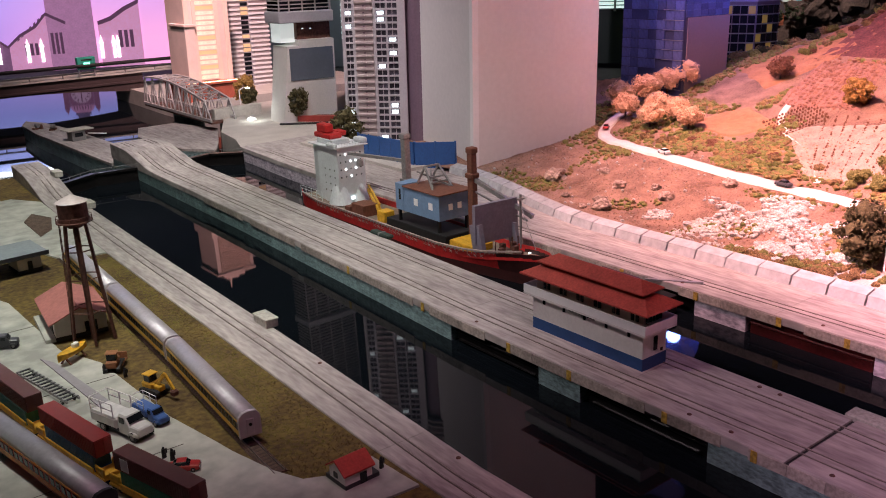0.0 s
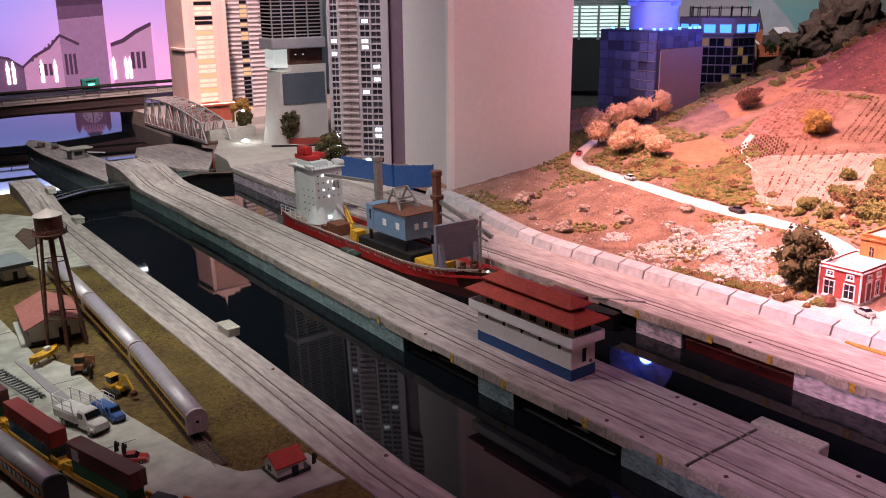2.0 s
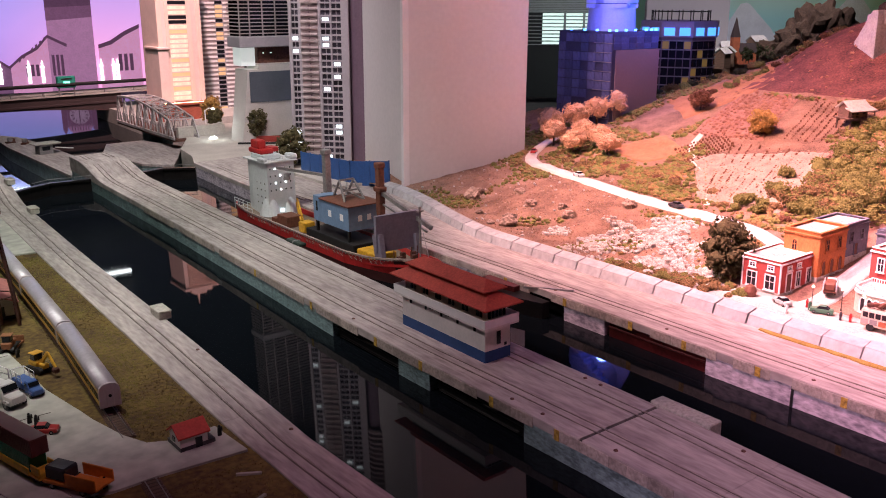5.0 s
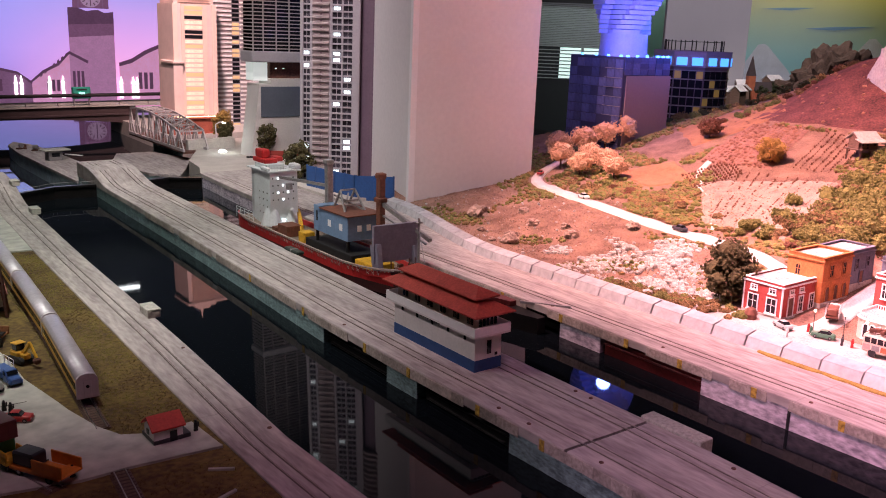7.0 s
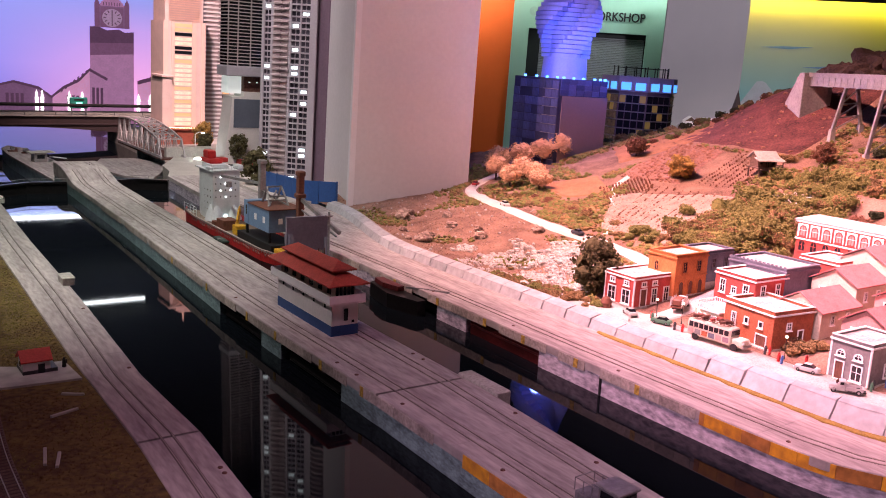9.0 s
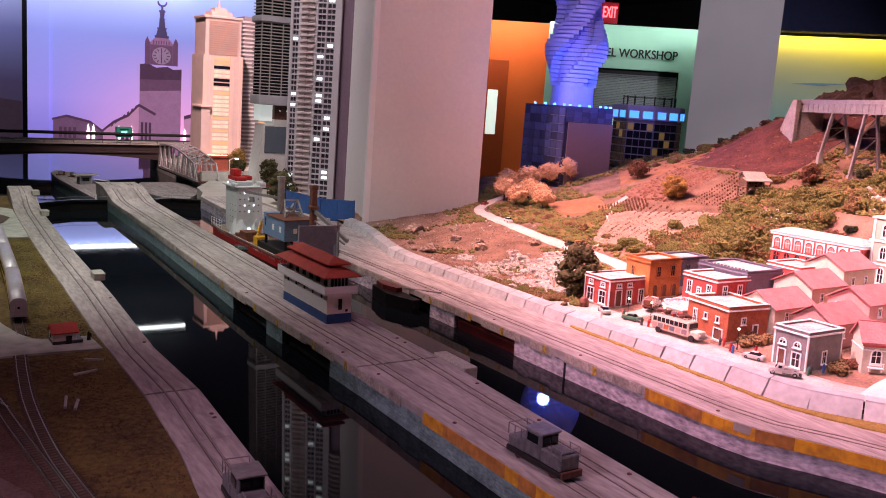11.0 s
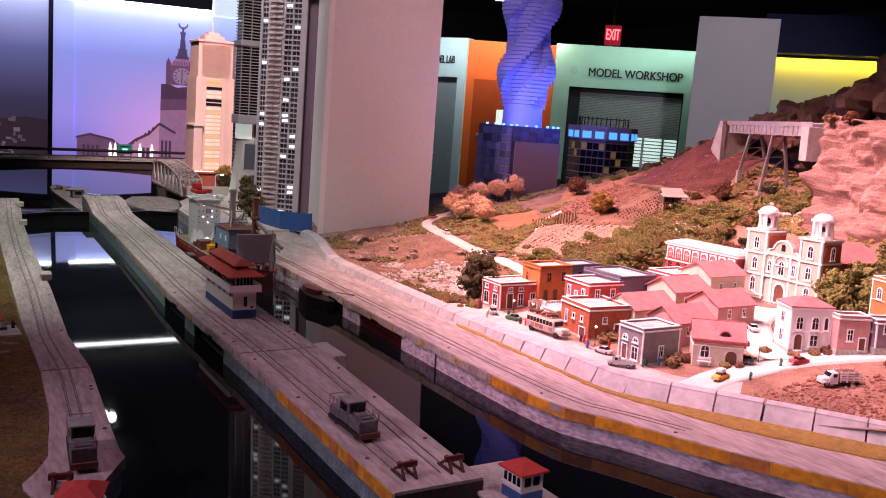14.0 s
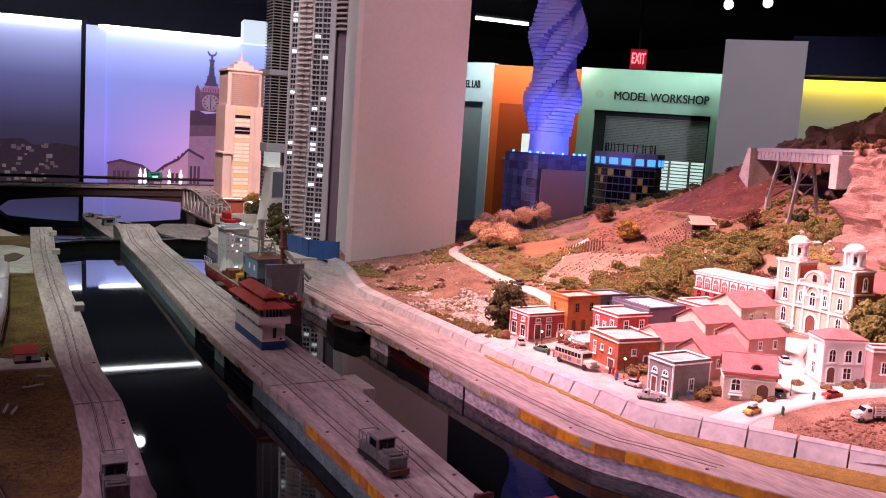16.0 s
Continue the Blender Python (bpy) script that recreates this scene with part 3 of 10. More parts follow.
pb = thing("wall_lab", "pale blue laboratory wall with a dark doorway", "wall", PB, kind="structure")
part("wall_panel", box(-0.16, 0.0, 0, 0.2, FLOOR, 1.95), M_paleblue, pb)
part("wall_panel", box(-2.6, -0.16, 0, 0.2, 1.28, 1.95), M_paleblue, pb)
part("doorway", box(-2.6, -0.16, 0.1, 0.2, FLOOR, 1.28), M_shutter, pb, "grey glazed doorway")
for i in range(10):
    part("lit_slit", box(-1.1, -0.62, 0.09, 0.099, -0.45 + i * 0.09, -0.41 + i * 0.09), M_slit, pb, "bright gap of the shutter")
writing("lettering", "MODEL LAB", 0.18, pose(-0.50, -0.012, 1.57, 90, 0, 0) @ Matrix.Diagonal((0.56, 1, 1, 1)), M_letters, pb, "black sign lettering on the wall")

# grey column and the turquoise wall behind the hill, its yellow wash partly in the paint
rc = thing("column_grey", "plain grey room column", "column", pose(9.31, 6.788, 0.097, 0, 0, -47), kind="structure")
part("column_face", box(-0.47, 0.51, 0.0, 0.5, FLOOR, 2.02), M_roomcol, rc)
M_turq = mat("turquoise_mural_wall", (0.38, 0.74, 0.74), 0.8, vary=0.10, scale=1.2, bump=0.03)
# yellow of the light wash is mixed into the wall colour, rising with height
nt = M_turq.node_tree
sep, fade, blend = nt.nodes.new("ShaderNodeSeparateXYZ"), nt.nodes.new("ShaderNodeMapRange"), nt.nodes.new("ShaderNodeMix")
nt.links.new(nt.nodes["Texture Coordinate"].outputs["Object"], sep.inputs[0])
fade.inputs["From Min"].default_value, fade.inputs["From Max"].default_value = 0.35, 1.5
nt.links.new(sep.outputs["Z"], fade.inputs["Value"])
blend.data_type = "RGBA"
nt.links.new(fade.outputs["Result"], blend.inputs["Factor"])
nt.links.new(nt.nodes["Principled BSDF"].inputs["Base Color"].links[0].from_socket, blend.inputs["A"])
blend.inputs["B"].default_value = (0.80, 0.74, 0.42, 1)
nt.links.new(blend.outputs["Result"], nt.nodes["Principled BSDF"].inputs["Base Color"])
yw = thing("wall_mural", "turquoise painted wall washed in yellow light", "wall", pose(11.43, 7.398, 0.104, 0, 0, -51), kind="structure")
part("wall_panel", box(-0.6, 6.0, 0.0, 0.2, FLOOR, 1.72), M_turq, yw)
part("soffit", box(-0.6, 6.0, -0.3, 0.0, 1.76, 2.3), mat("navy_soffit", (0.01, 0.015, 0.06), 0.8, bump=0.0), yw, "dark navy soffit")
# painted peaks and streaks on the mural
M_paintsnow = mat("painted_snow", (0.74, 0.80, 0.86), 0.8, vary=0.15, scale=6, bump=0.02)
M_paintblue = mat("painted_blue_streak", (0.26, 0.48, 0.74), 0.8, vary=0.2, scale=3, bump=0.02)


def painted(pts, y0, material, name, label):
    part(name, turned(prism(pts, -0.0, 0.004), Matrix(((1, 0, 0, 0), (0, 0, -1, y0), (0, 1, 0, 0), (0, 0, 0, 1)))), material, yw, label)


painted([(-0.46, 0.0), (-0.38, 0.05), (-0.08, 0.56), (0.0, 0.575), (0.05, 0.55), (0.36, 0.22), (0.5, 0.0)], 0.0, M_paintsnow, "painted_peak", "painted white mountain peak")
painted([(0.98, 0.0), (1.15, 0.42), (1.36, 0.69), (1.44, 0.70), (1.52, 0.62), (1.85, 0.2), (1.9, 0.0)], 0.0, M_paintsnow, "painted_peak", "painted white mountain peak")
painted([(-0.1, 1.05), (0.2, 1.075), (0.62, 1.085), (0.3, 1.04)], 0.0, M_paintblue, "painted_streak", "painted blue cloud streak")
painted([(0.5, 0.80), (0.9, 0.84), (1.4, 0.86), (0.9, 0.79)], 0.0, M_paintblue, "painted_streak", "painted blue cloud streak")
for nm, b in (("wall_back", (-8, 16, -8.1, -8, FLOOR, 3.2)), ("wall_west", (-8.1, -8, -8, 18, FLOOR, 3.2)), ("wall_east", (16, 16.1, -8, 18, FLOOR, 3.2)), ("wall_north", (-8, 16, 18, 18.1, FLOOR, 3.2))):
    tagged(mesh(nm, box(*b), M_dark), "dark wall of the exhibition room", "wall", kind="structure")

# glowing printed backdrop: violet sky, rose near the ground
bd = thing("backdrop", "violet and rose printed sky backdrop", "backdrop", pose(3.405, 16.665, -0.12, 0, 0, -9), kind="structure")


def sky_print(name, stops, pink, strength):
    m = bpy.data.materials.new(name)
    m.use_nodes = True
    nt = m.node_tree
    b = nt.nodes["Principled BSDF"]
    tc = nt.nodes.new("ShaderNodeTexCoord")
    sx = nt.nodes.new("ShaderNodeSeparateXYZ")
    nt.links.new(tc.outputs["Object"], sx.inputs[0])
    mr = nt.nodes.new("ShaderNodeMapRange")
    mr.inputs["From Min"].default_value, mr.inputs["From Max"].default_value = -0.9, 2.4
    nt.links.new(sx.outputs["Z"], mr.inputs["Value"])
    ramp = nt.nodes.new("ShaderNodeValToRGB")
    ramp.color_ramp.elements[0].position, ramp.color_ramp.elements[0].color = stops[0][0], (*stops[0][1], 1)
    ramp.color_ramp.elements[1].position, ramp.color_ramp.elements[1].color = stops[-1][0], (*stops[-1][1], 1)
    for p, c in stops[1:-1]:
        e = ramp.color_ramp.elements.new(p)
        e.color = (*c, 1)
    nt.links.new(mr.outputs["Result"], ramp.inputs["Fac"])
    mx = nt.nodes.new("ShaderNodeMapRange")
    mx.inputs["From Min"].default_value, mx.inputs["From Max"].default_value = -0.6, 1.6
    nt.links.new(sx.outputs["X"], mx.inputs["Value"])
    mz = nt.nodes.new("ShaderNodeMapRange")
    mz.inputs["From Min"].default_value, mz.inputs["From Max"].default_value = 1.5, -0.3
    nt.links.new(sx.outputs["Z"], mz.inputs["Value"])
    mul = nt.nodes.new("ShaderNodeMath")
    mul.operation = "MULTIPLY"
    nt.links.new(mx.outputs["Result"], mul.inputs[0])
    nt.links.new(mz.outputs["Result"], mul.inputs[1])
    mix = nt.nodes.new("ShaderNodeMix")
    mix.data_type = "RGBA"
    nt.links.new(mul.outputs[0], mix.inputs["Factor"])
    nt.links.new(ramp.outputs["Color"], mix.inputs["A"])
    mix.inputs["B"].default_value = (*pink, 1)
    nt.links.new(mix.outputs["Result"], b.inputs["Base Color"])
    nt.links.new(mix.outputs["Result"], b.inputs["Emission Color"])
    b.inputs["Emission Strength"].default_value, b.inputs["Roughness"].default_value = strength, 0.8
    return m


M_sky = sky_print("violet_sky_print", [(0.0, (0.16, 0.12, 0.50)), (0.35, (0.30, 0.24, 0.72)), (0.7, (0.24, 0.26, 0.66)), (1.0, (0.42, 0.50, 0.88))], (0.85, 0.36, 0.66), 1.15)
M_dusk = sky_print("dusk_city_print", [(0.0, (0.05, 0.03, 0.06)), (0.42, (0.08, 0.06, 0.14)), (0.7, (0.18, 0.19, 0.45)), (1.0, (0.55, 0.62, 0.95))], (0.2, 0.1, 0.2), 0.55)
part("sky_panel", box(-1.03, 4.2, 0.0, 0.06, FLOOR, 2.37), M_sky, bd)
part("side_panel", box(-5.5, -1.09, 0.0, 0.06, FLOOR, 2.40), M_dusk, bd, "dim printed dusk panel")
part("panel_fold", turned(box(0, 0.36, -0.02, 0.0, FLOOR, 2.40), pose(-1.02, -0.12, 0, 0, 0, 14)), M_sky, bd, "curling edge of the print")
part("black_post", box(-1.10, -1.02, -0.16, -0.02, FLOOR, 2.5), M_black, bd, "black upright post")
M_strip = glow("white_light_strip", (0.92, 0.97, 1.0), 9.0)
part("light_strip", box(-5.5, -1.1, -0.10, 0.02, 2.41, 2.455), M_strip, bd, "bright white light strip")
part("light_strip", box(-0.8, 1.9, -0.10, 0.02, 2.385, 2.43), M_strip, bd, "bright white light strip")
part("light_box", box(1.82, 2.6, -0.5, 0.0, 2.32, 2.75), glow("pale_soffit_glow", (0.75, 0.85, 1.0), 1.1), bd, "pale lit soffit box")


def flat(pts, y, material, name, label=""):
    bm = bmesh.new()
    a = [bm.verts.new((u, y, z)) for u, z in pts]
    b = [bm.verts.new((u, y + 0.004, z)) for u, z in pts]
    bm.faces.new(a)
    bm.faces.new(b[::-1])
    for i in range(len(pts)):
        j = (i + 1) % len(pts)
        bm.faces.new((a[i], b[i], b[j], a[j]))
    bmesh.ops.recalc_face_normals(bm, faces=list(bm.faces))
    return part(name, bm, material, bd, label)


def print_mat(name, c, s):
    return mat(name, c, 0.8, vary=0.25, scale=6, fine=40, bump=0.0, emit=c, strength=s)


P_tower = print_mat("rose_tower_print", (0.40, 0.18, 0.34), 0.75)
P_band = print_mat("dusky_tower_band_print", (0.24, 0.10, 0.20), 0.55)
P_dark = print_mat("plum_trim_print", (0.15, 0.065, 0.13), 0.5)
P_mid = print_mat("mauve_facade_print", (0.27, 0.125, 0.25), 0.5)
P_steel = print_mat("slate_spire_print", (0.13, 0.09, 0.20), 0.5)
P_lit = print_mat("rose_facade_print", (0.56, 0.25, 0.44), 0.9)
P_white = glow("white_lit_minaret_print", (1.0, 0.97, 0.95), 2.2)
P_dial = print_mat("pale_dial_print", (0.44, 0.27, 0.42), 0.65)
CU = 1.285
flat([(0.90, -0.9), (1.66, -0.9), (1.66, 0.50), (0.90, 0.44)], -0.012, P_tower, "clock_tower_shaft", "printed rose clock tower")
flat([(0.90, 0.44), (1.66, 0.50), (1.66, 0.70), (0.90, 0.66)], -0.013, P_band, "tower_band", "dusky printed band")
flat([(0.90, 0.66), (1.66, 0.70), (1.66, 0.90), (1.50, 0.88), (1.40, 0.93), (1.20, 0.90), (1.05, 0.96), (0.90, 0.95)], -0.018, P_dark, "tower_gallery", "dark printed gallery band")
flat([(0.985, 0.95), (1.585, 0.95), (1.585, 1.36), (1.55, 1.44), (1.51, 1.36), (1.06, 1.36), (1.02, 1.44), (0.985, 1.36)], -0.017, P_mid, "clock_storey")
for u in (0.985, 1.50):
    flat([(u, 0.95), (u + 0.085, 0.95), (u + 0.085, 1.38), (u + 0.042, 1.47), (u, 1.38)], -0.021, P_band, "corner_turret")
flat([(CU + 0.205 * math.cos(a), 1.33 + 0.15 * math.sin(a)) for a in np.linspace(0, math.pi, 14)], -0.0195, P_tower, "tower_dome")
for k in range(7):
    flat([(CU - 0.15 + k * 0.046, 1.34), (CU - 0.135 + k * 0.046, 1.34), (CU - 0.135 + k * 0.046, 1.40), (CU - 0.15 + k * 0.046, 1.40)], -0.0225, P_dark, "dome_window")
flat([(CU - 0.19, 0.95), (CU + 0.19, 0.95), (CU + 0.19, 1.31), (CU - 0.19, 1.31)], -0.023, P_band, "dial_frame")
flat([(CU + 0.17 * math.cos(a), 1.125 + 0.16 * math.sin(a)) for a in np.linspace(0, 2 * math.pi, 28)[:-1]], -0.026, P_dial, "clock_face", "pale round clock face")
for a in range(12):
    c, s_ = math.cos(a * math.pi / 6), math.sin(a * math.pi / 6)
    flat([(CU + 0.10 * c - 0.009 * s_, 1.125 + 0.095 * s_ + 0.009 * c), (CU + 0.15 * c - 0.009 * s_, 1.125 + 0.14 * s_ + 0.009 * c), (CU + 0.15 * c + 0.009 * s_, 1.125 + 0.14 * s_ - 0.009 * c), (CU + 0.10 * c + 0.009 * s_, 1.125 + 0.095 * s_ - 0.009 * c)], -0.032, P_dark, "hour_mark")
flat([(CU - 0.009, 1.125), (CU + 0.009, 1.125), (CU + 0.009, 1.26), (CU - 0.009, 1.26)], -0.034, P_dark, "clock_hand")
flat([(CU - 0.009, 1.02), (CU + 0.009, 1.02), (CU + 0.009, 1.125), (CU - 0.009, 1.125)], -0.034, P_dark, "clock_hand")
for z0, z1, w0, w1 in ((1.455, 1.50, 0.13, 0.13), (1.50, 1.62, 0.105, 0.075), (1.62, 1.645, 0.09, 0.09), (1.645, 1.80, 0.06, 0.045), (1.80, 1.815, 0.058, 0.058), (1.815, 1.93, 0.035, 0.045), (1.93, 1.97, 0.06, 0.05), (1.97, 2.03, 0.02, 0.02)):
    flat([(CU - w0, z0), (CU + w0, z0), (CU + w1, z1), (CU - w1, z1)], -0.0245, P_steel, "tower_spire", "slate printed spire tier")
flat([(CU + 0.09 * math.cos(a), 2.11 + 0.085 * math.sin(a)) for a in np.linspace(math.pi * 0.93, math.pi * 2.07, 12)] + [(CU + 0.068 * math.cos(a), 2.13 + 0.068 * math.sin(a)) for a in np.linspace(math.pi * 2.0, math.pi, 12)], -0.018, P_steel, "spire_finial")
flat([(-0.60, -0.85), (0.26, -0.85), (0.26, -0.37), (0.03, -0.20), (-0.37, -0.11), (-0.60, -0.18)], -0.014, P_mid, "printed_house", "printed mauve facade")
flat([(-0.62, -0.19), (-0.37, -0.12), (0.03, -0.21), (0.26, -0.38), (0.27, -0.34), (0.04, -0.165), (-0.37, -0.075), (-0.62, -0.15)], -0.016, P_dark, "printed_eaves")
flat([(0.26, -0.85), (1.17, -0.85), (1.17, 0.02), (0.89, 0.17), (0.71, -0.04), (0.45, -0.18), (0.26, -0.36)], -0.020, P_lit, "printed_house", "printed rose facade")
flat([(0.89, -0.85), (1.19, -0.85), (1.19, 0.01), (0.89, 0.165)], -0.0215, P_tower, "printed_gable_end")
flat([(0.24, -0.37), (0.45, -0.19), (0.71, -0.05), (0.89, 0.15), (1.19, -0.01), (1.20, 0.04), (0.89, 0.205), (0.70, 0.0), (0.44, -0.14), (0.24, -0.32)], -0.024, P_dark, "printed_eaves")
for k in range(7):
    a = 0.40 + k * 0.07
    z = -0.36 + (a - 0.26) / 0.63 * 0.53 - 0.02
    flat([(a, z), (a + 0.035, z + 0.03), (a + 0.035, z + 0.085), (a, z + 0.055)], -0.0255, P_dark, "parapet_step")
flat([(1.72, -0.85), (2.45, -0.85), (2.45, 0.30), (2.2, 0.18), (1.95, 0.02), (1.72, -0.05)], -0.016, P_lit, "printed_house", "printed rose facade")
flat([(1.72, -0.05), (1.95, 0.02), (2.2, 0.18), (2.45, 0.30), (2.45, 0.37), (2.18, 0.25), (1.93, 0.09), (1.72, 0.02)], -0.022, P_dark, "printed_eaves")
for u0, z0, w, h, n in ((0.93, -0.50, 0.045, 0.36, 3), (0.50, -0.50, 0.05, 0.20, 4), (2.05, -0.45, 0.06, 0.30, 3), (-0.5, -0.5, 0.05, 0.2, 4)):
    for i in range(n):
        a = u0 + i * w * 1.6
        flat([(a, z0), (a + w, z0), (a + w, z0 + h), (a, z0 + h)], -0.028, P_dark, "printed_window")
for u in (0.0, 0.09, 0.54, 0.76, 1.74, 1.95, 2.02):
    k = 0.8 if u > 0.4 else 1.0
    flat([(u - 0.026, -0.62), (u + 0.026, -0.62), (u + 0.026, -0.40 * k), (u + 0.034, -0.36), (u + 0.02, -0.34), (u + 0.018, -0.28), (u, -0.22), (u - 0.018, -0.28), (u - 0.02, -0.34), (u - 0.034, -0.36), (u - 0.026, -0.40 * k)], -0.036, P_white, "printed_minaret", "white lit printed minaret")
# dim hill town on the side panel
flat([(-5.4, -0.9), (-1.12, -0.9), (-1.12, 0.12), (-1.5, 0.16), (-1.9, 0.10), (-2.1, 0.22), (-2.5, 0.18), (-3.2, 0.12), (-5.4, 0.05)], -0.012, print_mat("dusk_hill_print", (0.06, 0.035, 0.06), 0.5), "printed_hill", "dim printed hillside town")
rng = random.Random(3)
P_hs = [print_mat("dusk_house_print", (0.20, 0.13, 0.16), 0.5), print_mat("dusk_house_print_pale", (0.30, 0.22, 0.26), 0.5)]
for i in range(60):
    u, z = rng.uniform(-3.4, -1.5), rng.uniform(-0.6, 0.08)
    w, h = rng.uniform(0.04, 0.11), rng.uniform(0.03, 0.08)
    flat([(u, z), (u + w, z), (u + w, z + h), (u, z + h)], -0.02 - 0.0006 * i, P_hs[i % 2], "printed_house")

# exit sign, ceiling tubes and spot heads
ex = thing("exit_sign", "lit red exit sign hanging from the ceiling", "exit sign", pose(9.376, 8.803, 0.085, 0, 0, -41))
part("housing", box(-0.42, -0.18, 0.0, 0.05, 1.74, 2.03, 0.008), mat("dark_red_sign", (0.25, 0.01, 0.015), 0.4, vary=0.05, bump=0.0, emit=(0.5, 0.01, 0.03), strength=0.5), ex)
part("hanger", box(-0.32, -0.28, 0.02, 0.03, 2.03, 3.11), M_black, ex)
writing("lettering", "EXIT", 0.115, pose(-0.30, -0.006, 1.885, 90, 0, 0) @ Matrix.Diagonal((0.85, 1.9, 1, 1)), glow("red_letters", (1.0, 0.10, 0.12), 5.0), ex, "glowing red lettering")


def tube(a, b):
    ob = thing("ceiling_tube_light", "slim white tube light under the black ceiling", "ceiling light", group="ceiling tube lights")
    part("diffuser", bar(a, b, 0.06, 0.045), M_strip, ob, "glowing white diffuser")
    a, b = Vector(a), Vector(b)
    part("housing", bar(a + Vector((0, 0, 0.055)), b + Vector((0, 0, 0.055)), 0.12, 0.04), M_black, ob)
    for p in (a.lerp(b, 0.15), a.lerp(b, 0.85)):
        part("hanger", rod(p + Vector((0, 0, 0.06)), (p.x, p.y, 3.2), 0.006), M_black, ob)


tube((8.345, 12.534, 2.767), (9.145, 12.034, 2.707))
tube((0.6, 13.6, 3.1), (4.2, 13.2, 3.1))


def spot_head(p, aim, lit):
    ob = thing("ceiling_spotlight", "black ceiling spotlight head with a bright lens", "spotlight", group="ceiling spotlights")
    q = (Vector(aim) - Vector(p)).to_track_quat("Z", "Y").to_matrix().to_4x4()
    part("can", turned(cyl(0.06, 0.07, -0.10, 0.06, n=20), Matrix.Translation(p) @ q), M_black, ob)
    part("lens", turned(cyl(0.058, 0.058, 0.061, 0.066, n=20), Matrix.Translation(p) @ q), lit, ob, "bright lens")
    part("stem", rod((p[0], p[1], p[2] + 0.05), (p[0], p[1], 3.2), 0.012), M_black, ob)


M_lens = glow("bright_lens", (1.0, 0.97, 0.95), 40.0)
spot_head((9.333, 7.497, 2.628), (0.5, -1.4, 0.6), M_lens)
spot_head((9.713, 7.187, 2.668), (0.5, -1.4, 0.6), M_lens)
for d in ((0, 0), (0.12, 0.05), (0.05, 0.14), (-0.1, 0.08)):
    spot_head((2.1 + d[0], 9.4 + d[1], 3.02), (1.0, 2.0, 0.0), M_lens)
# ---- towers ----
M_lit = glow("lit_window_white", (0.85, 0.97, 1.0), 1.7)
M_litwarm = glow("lit_window_warm", (1.0, 0.68, 0.36), 0.38)
M_aptwhite = mat("apartment_white", (0.40, 0.38, 0.41), 0.7, vary=0.1, scale=12, bump=0.1)
M_aptpink = mat("apartment_grey_pink", (0.42, 0.36, 0.36), 0.75, vary=0.12, scale=30, bump=0.1)
M_purple = mat("dull_purple_side", (0.16, 0.11, 0.15), 0.6, vary=0.12, scale=10, bump=0.05)
rng = random.Random(11)


def shared(name, me, m, parent):
    ob = new(name, me)
    ob.parent = parent
    ob.matrix_basis = m
    return ob


def data_of(bm, material):
    me = bpy.data.meshes.new("piece")
    bm.to_mesh(me)
    bm.free()
    me.materials.append(material)
    return me


# grey apartment tower: local x along the front, y into the tower
gt = thing("apartment_tower", "tall grey-white apartment tower with lit windows", "tower", pose(1.862, 2.87, 0.02, 0, 0, -3))
H = 1.75
ST = 0.0246
part("core", box(0.002, 0.234, 0.012, 0.30, -0.03, H), M_purple, gt)
part("side_wall", box(-0.004, 0.002, 0.0, 0.30, -0.03, H), M_aptwhite, gt)
for x0, x1 in ((0.0, 0.008), (0.036, 0.046), (0.116, 0.126), (0.164, 0.170), (0.208, 0.238)):
    part("pier", box(x0, x1, 0.0, 0.014, -0.03, H, 0.0008), M_aptwhite, gt)
part("round_shaft", cyl(0.055, 0.055, -0.03, H, 0.285, 0.055, 28), M_purple, gt, "dull purple rounded corner shaft")
flare = data_of(prism([(0.235, 0.0), (0.262, -0.022), (0.30, -0.026), (0.335, -0.008), (0.352, 0.03), (0.345, 0.08), (0.30, 0.115), (0.24, 0.11)], 0.0, 0.009), M_aptpink)
for i in range(26):
    shared("round_balcony", flare, pose(0, 0, 1.10 + i * ST), gt)
M_aptglass = mat("grey_tower_glass", (0.07, 0.065, 0.085), 0.25, vary=0.5, scale=30, bump=0.0, obj_random=0.6)
spn = data_of(box(0.0, 0.236, 0.002, 0.013, -0.0032, 0.0036, 0.0005), M_aptwhite)
bal = data_of(BM(box(0.047, 0.115, -0.006, 0.012, -0.0025, 0.0070, 0.001), box(0.074, 0.088, -0.009, -0.005, 0.0, 0.007)), M_aptpink)
blk = data_of(box(0.047, 0.115, 0.002, 0.012, 0.0072, 0.0218), M_aptpink)
vnt = data_of(box(0.078, 0.084, 0.0005, 0.0019, 0.010, 0.015), M_purple)
pa = data_of(box(0.0085, 0.0355, 0.008, 0.0118, 0.0035, 0.0212), M_aptglass)
mul = data_of(box(0.0, 0.0014, 0.004, 0.0105, 0.0036, 0.0214), M_aptwhite)
pb_ = data_of(box(0.1265, 0.1635, 0.008, 0.0118, 0.0035, 0.0212), M_aptglass)
pc = data_of(box(0.1705, 0.2075, 0.008, 0.0118, 0.0035, 0.0212), M_aptglass)
la = data_of(box(0.011, 0.030, 0.0034, 0.0119, 0.0052, 0.0180), M_lit)
lb = data_of(box(0.132, 0.156, 0.0034, 0.0119, 0.0052, 0.0180), M_lit)
lc = data_of(box(0.176, 0.200, 0.0034, 0.0119, 0.0052, 0.0180), M_lit)
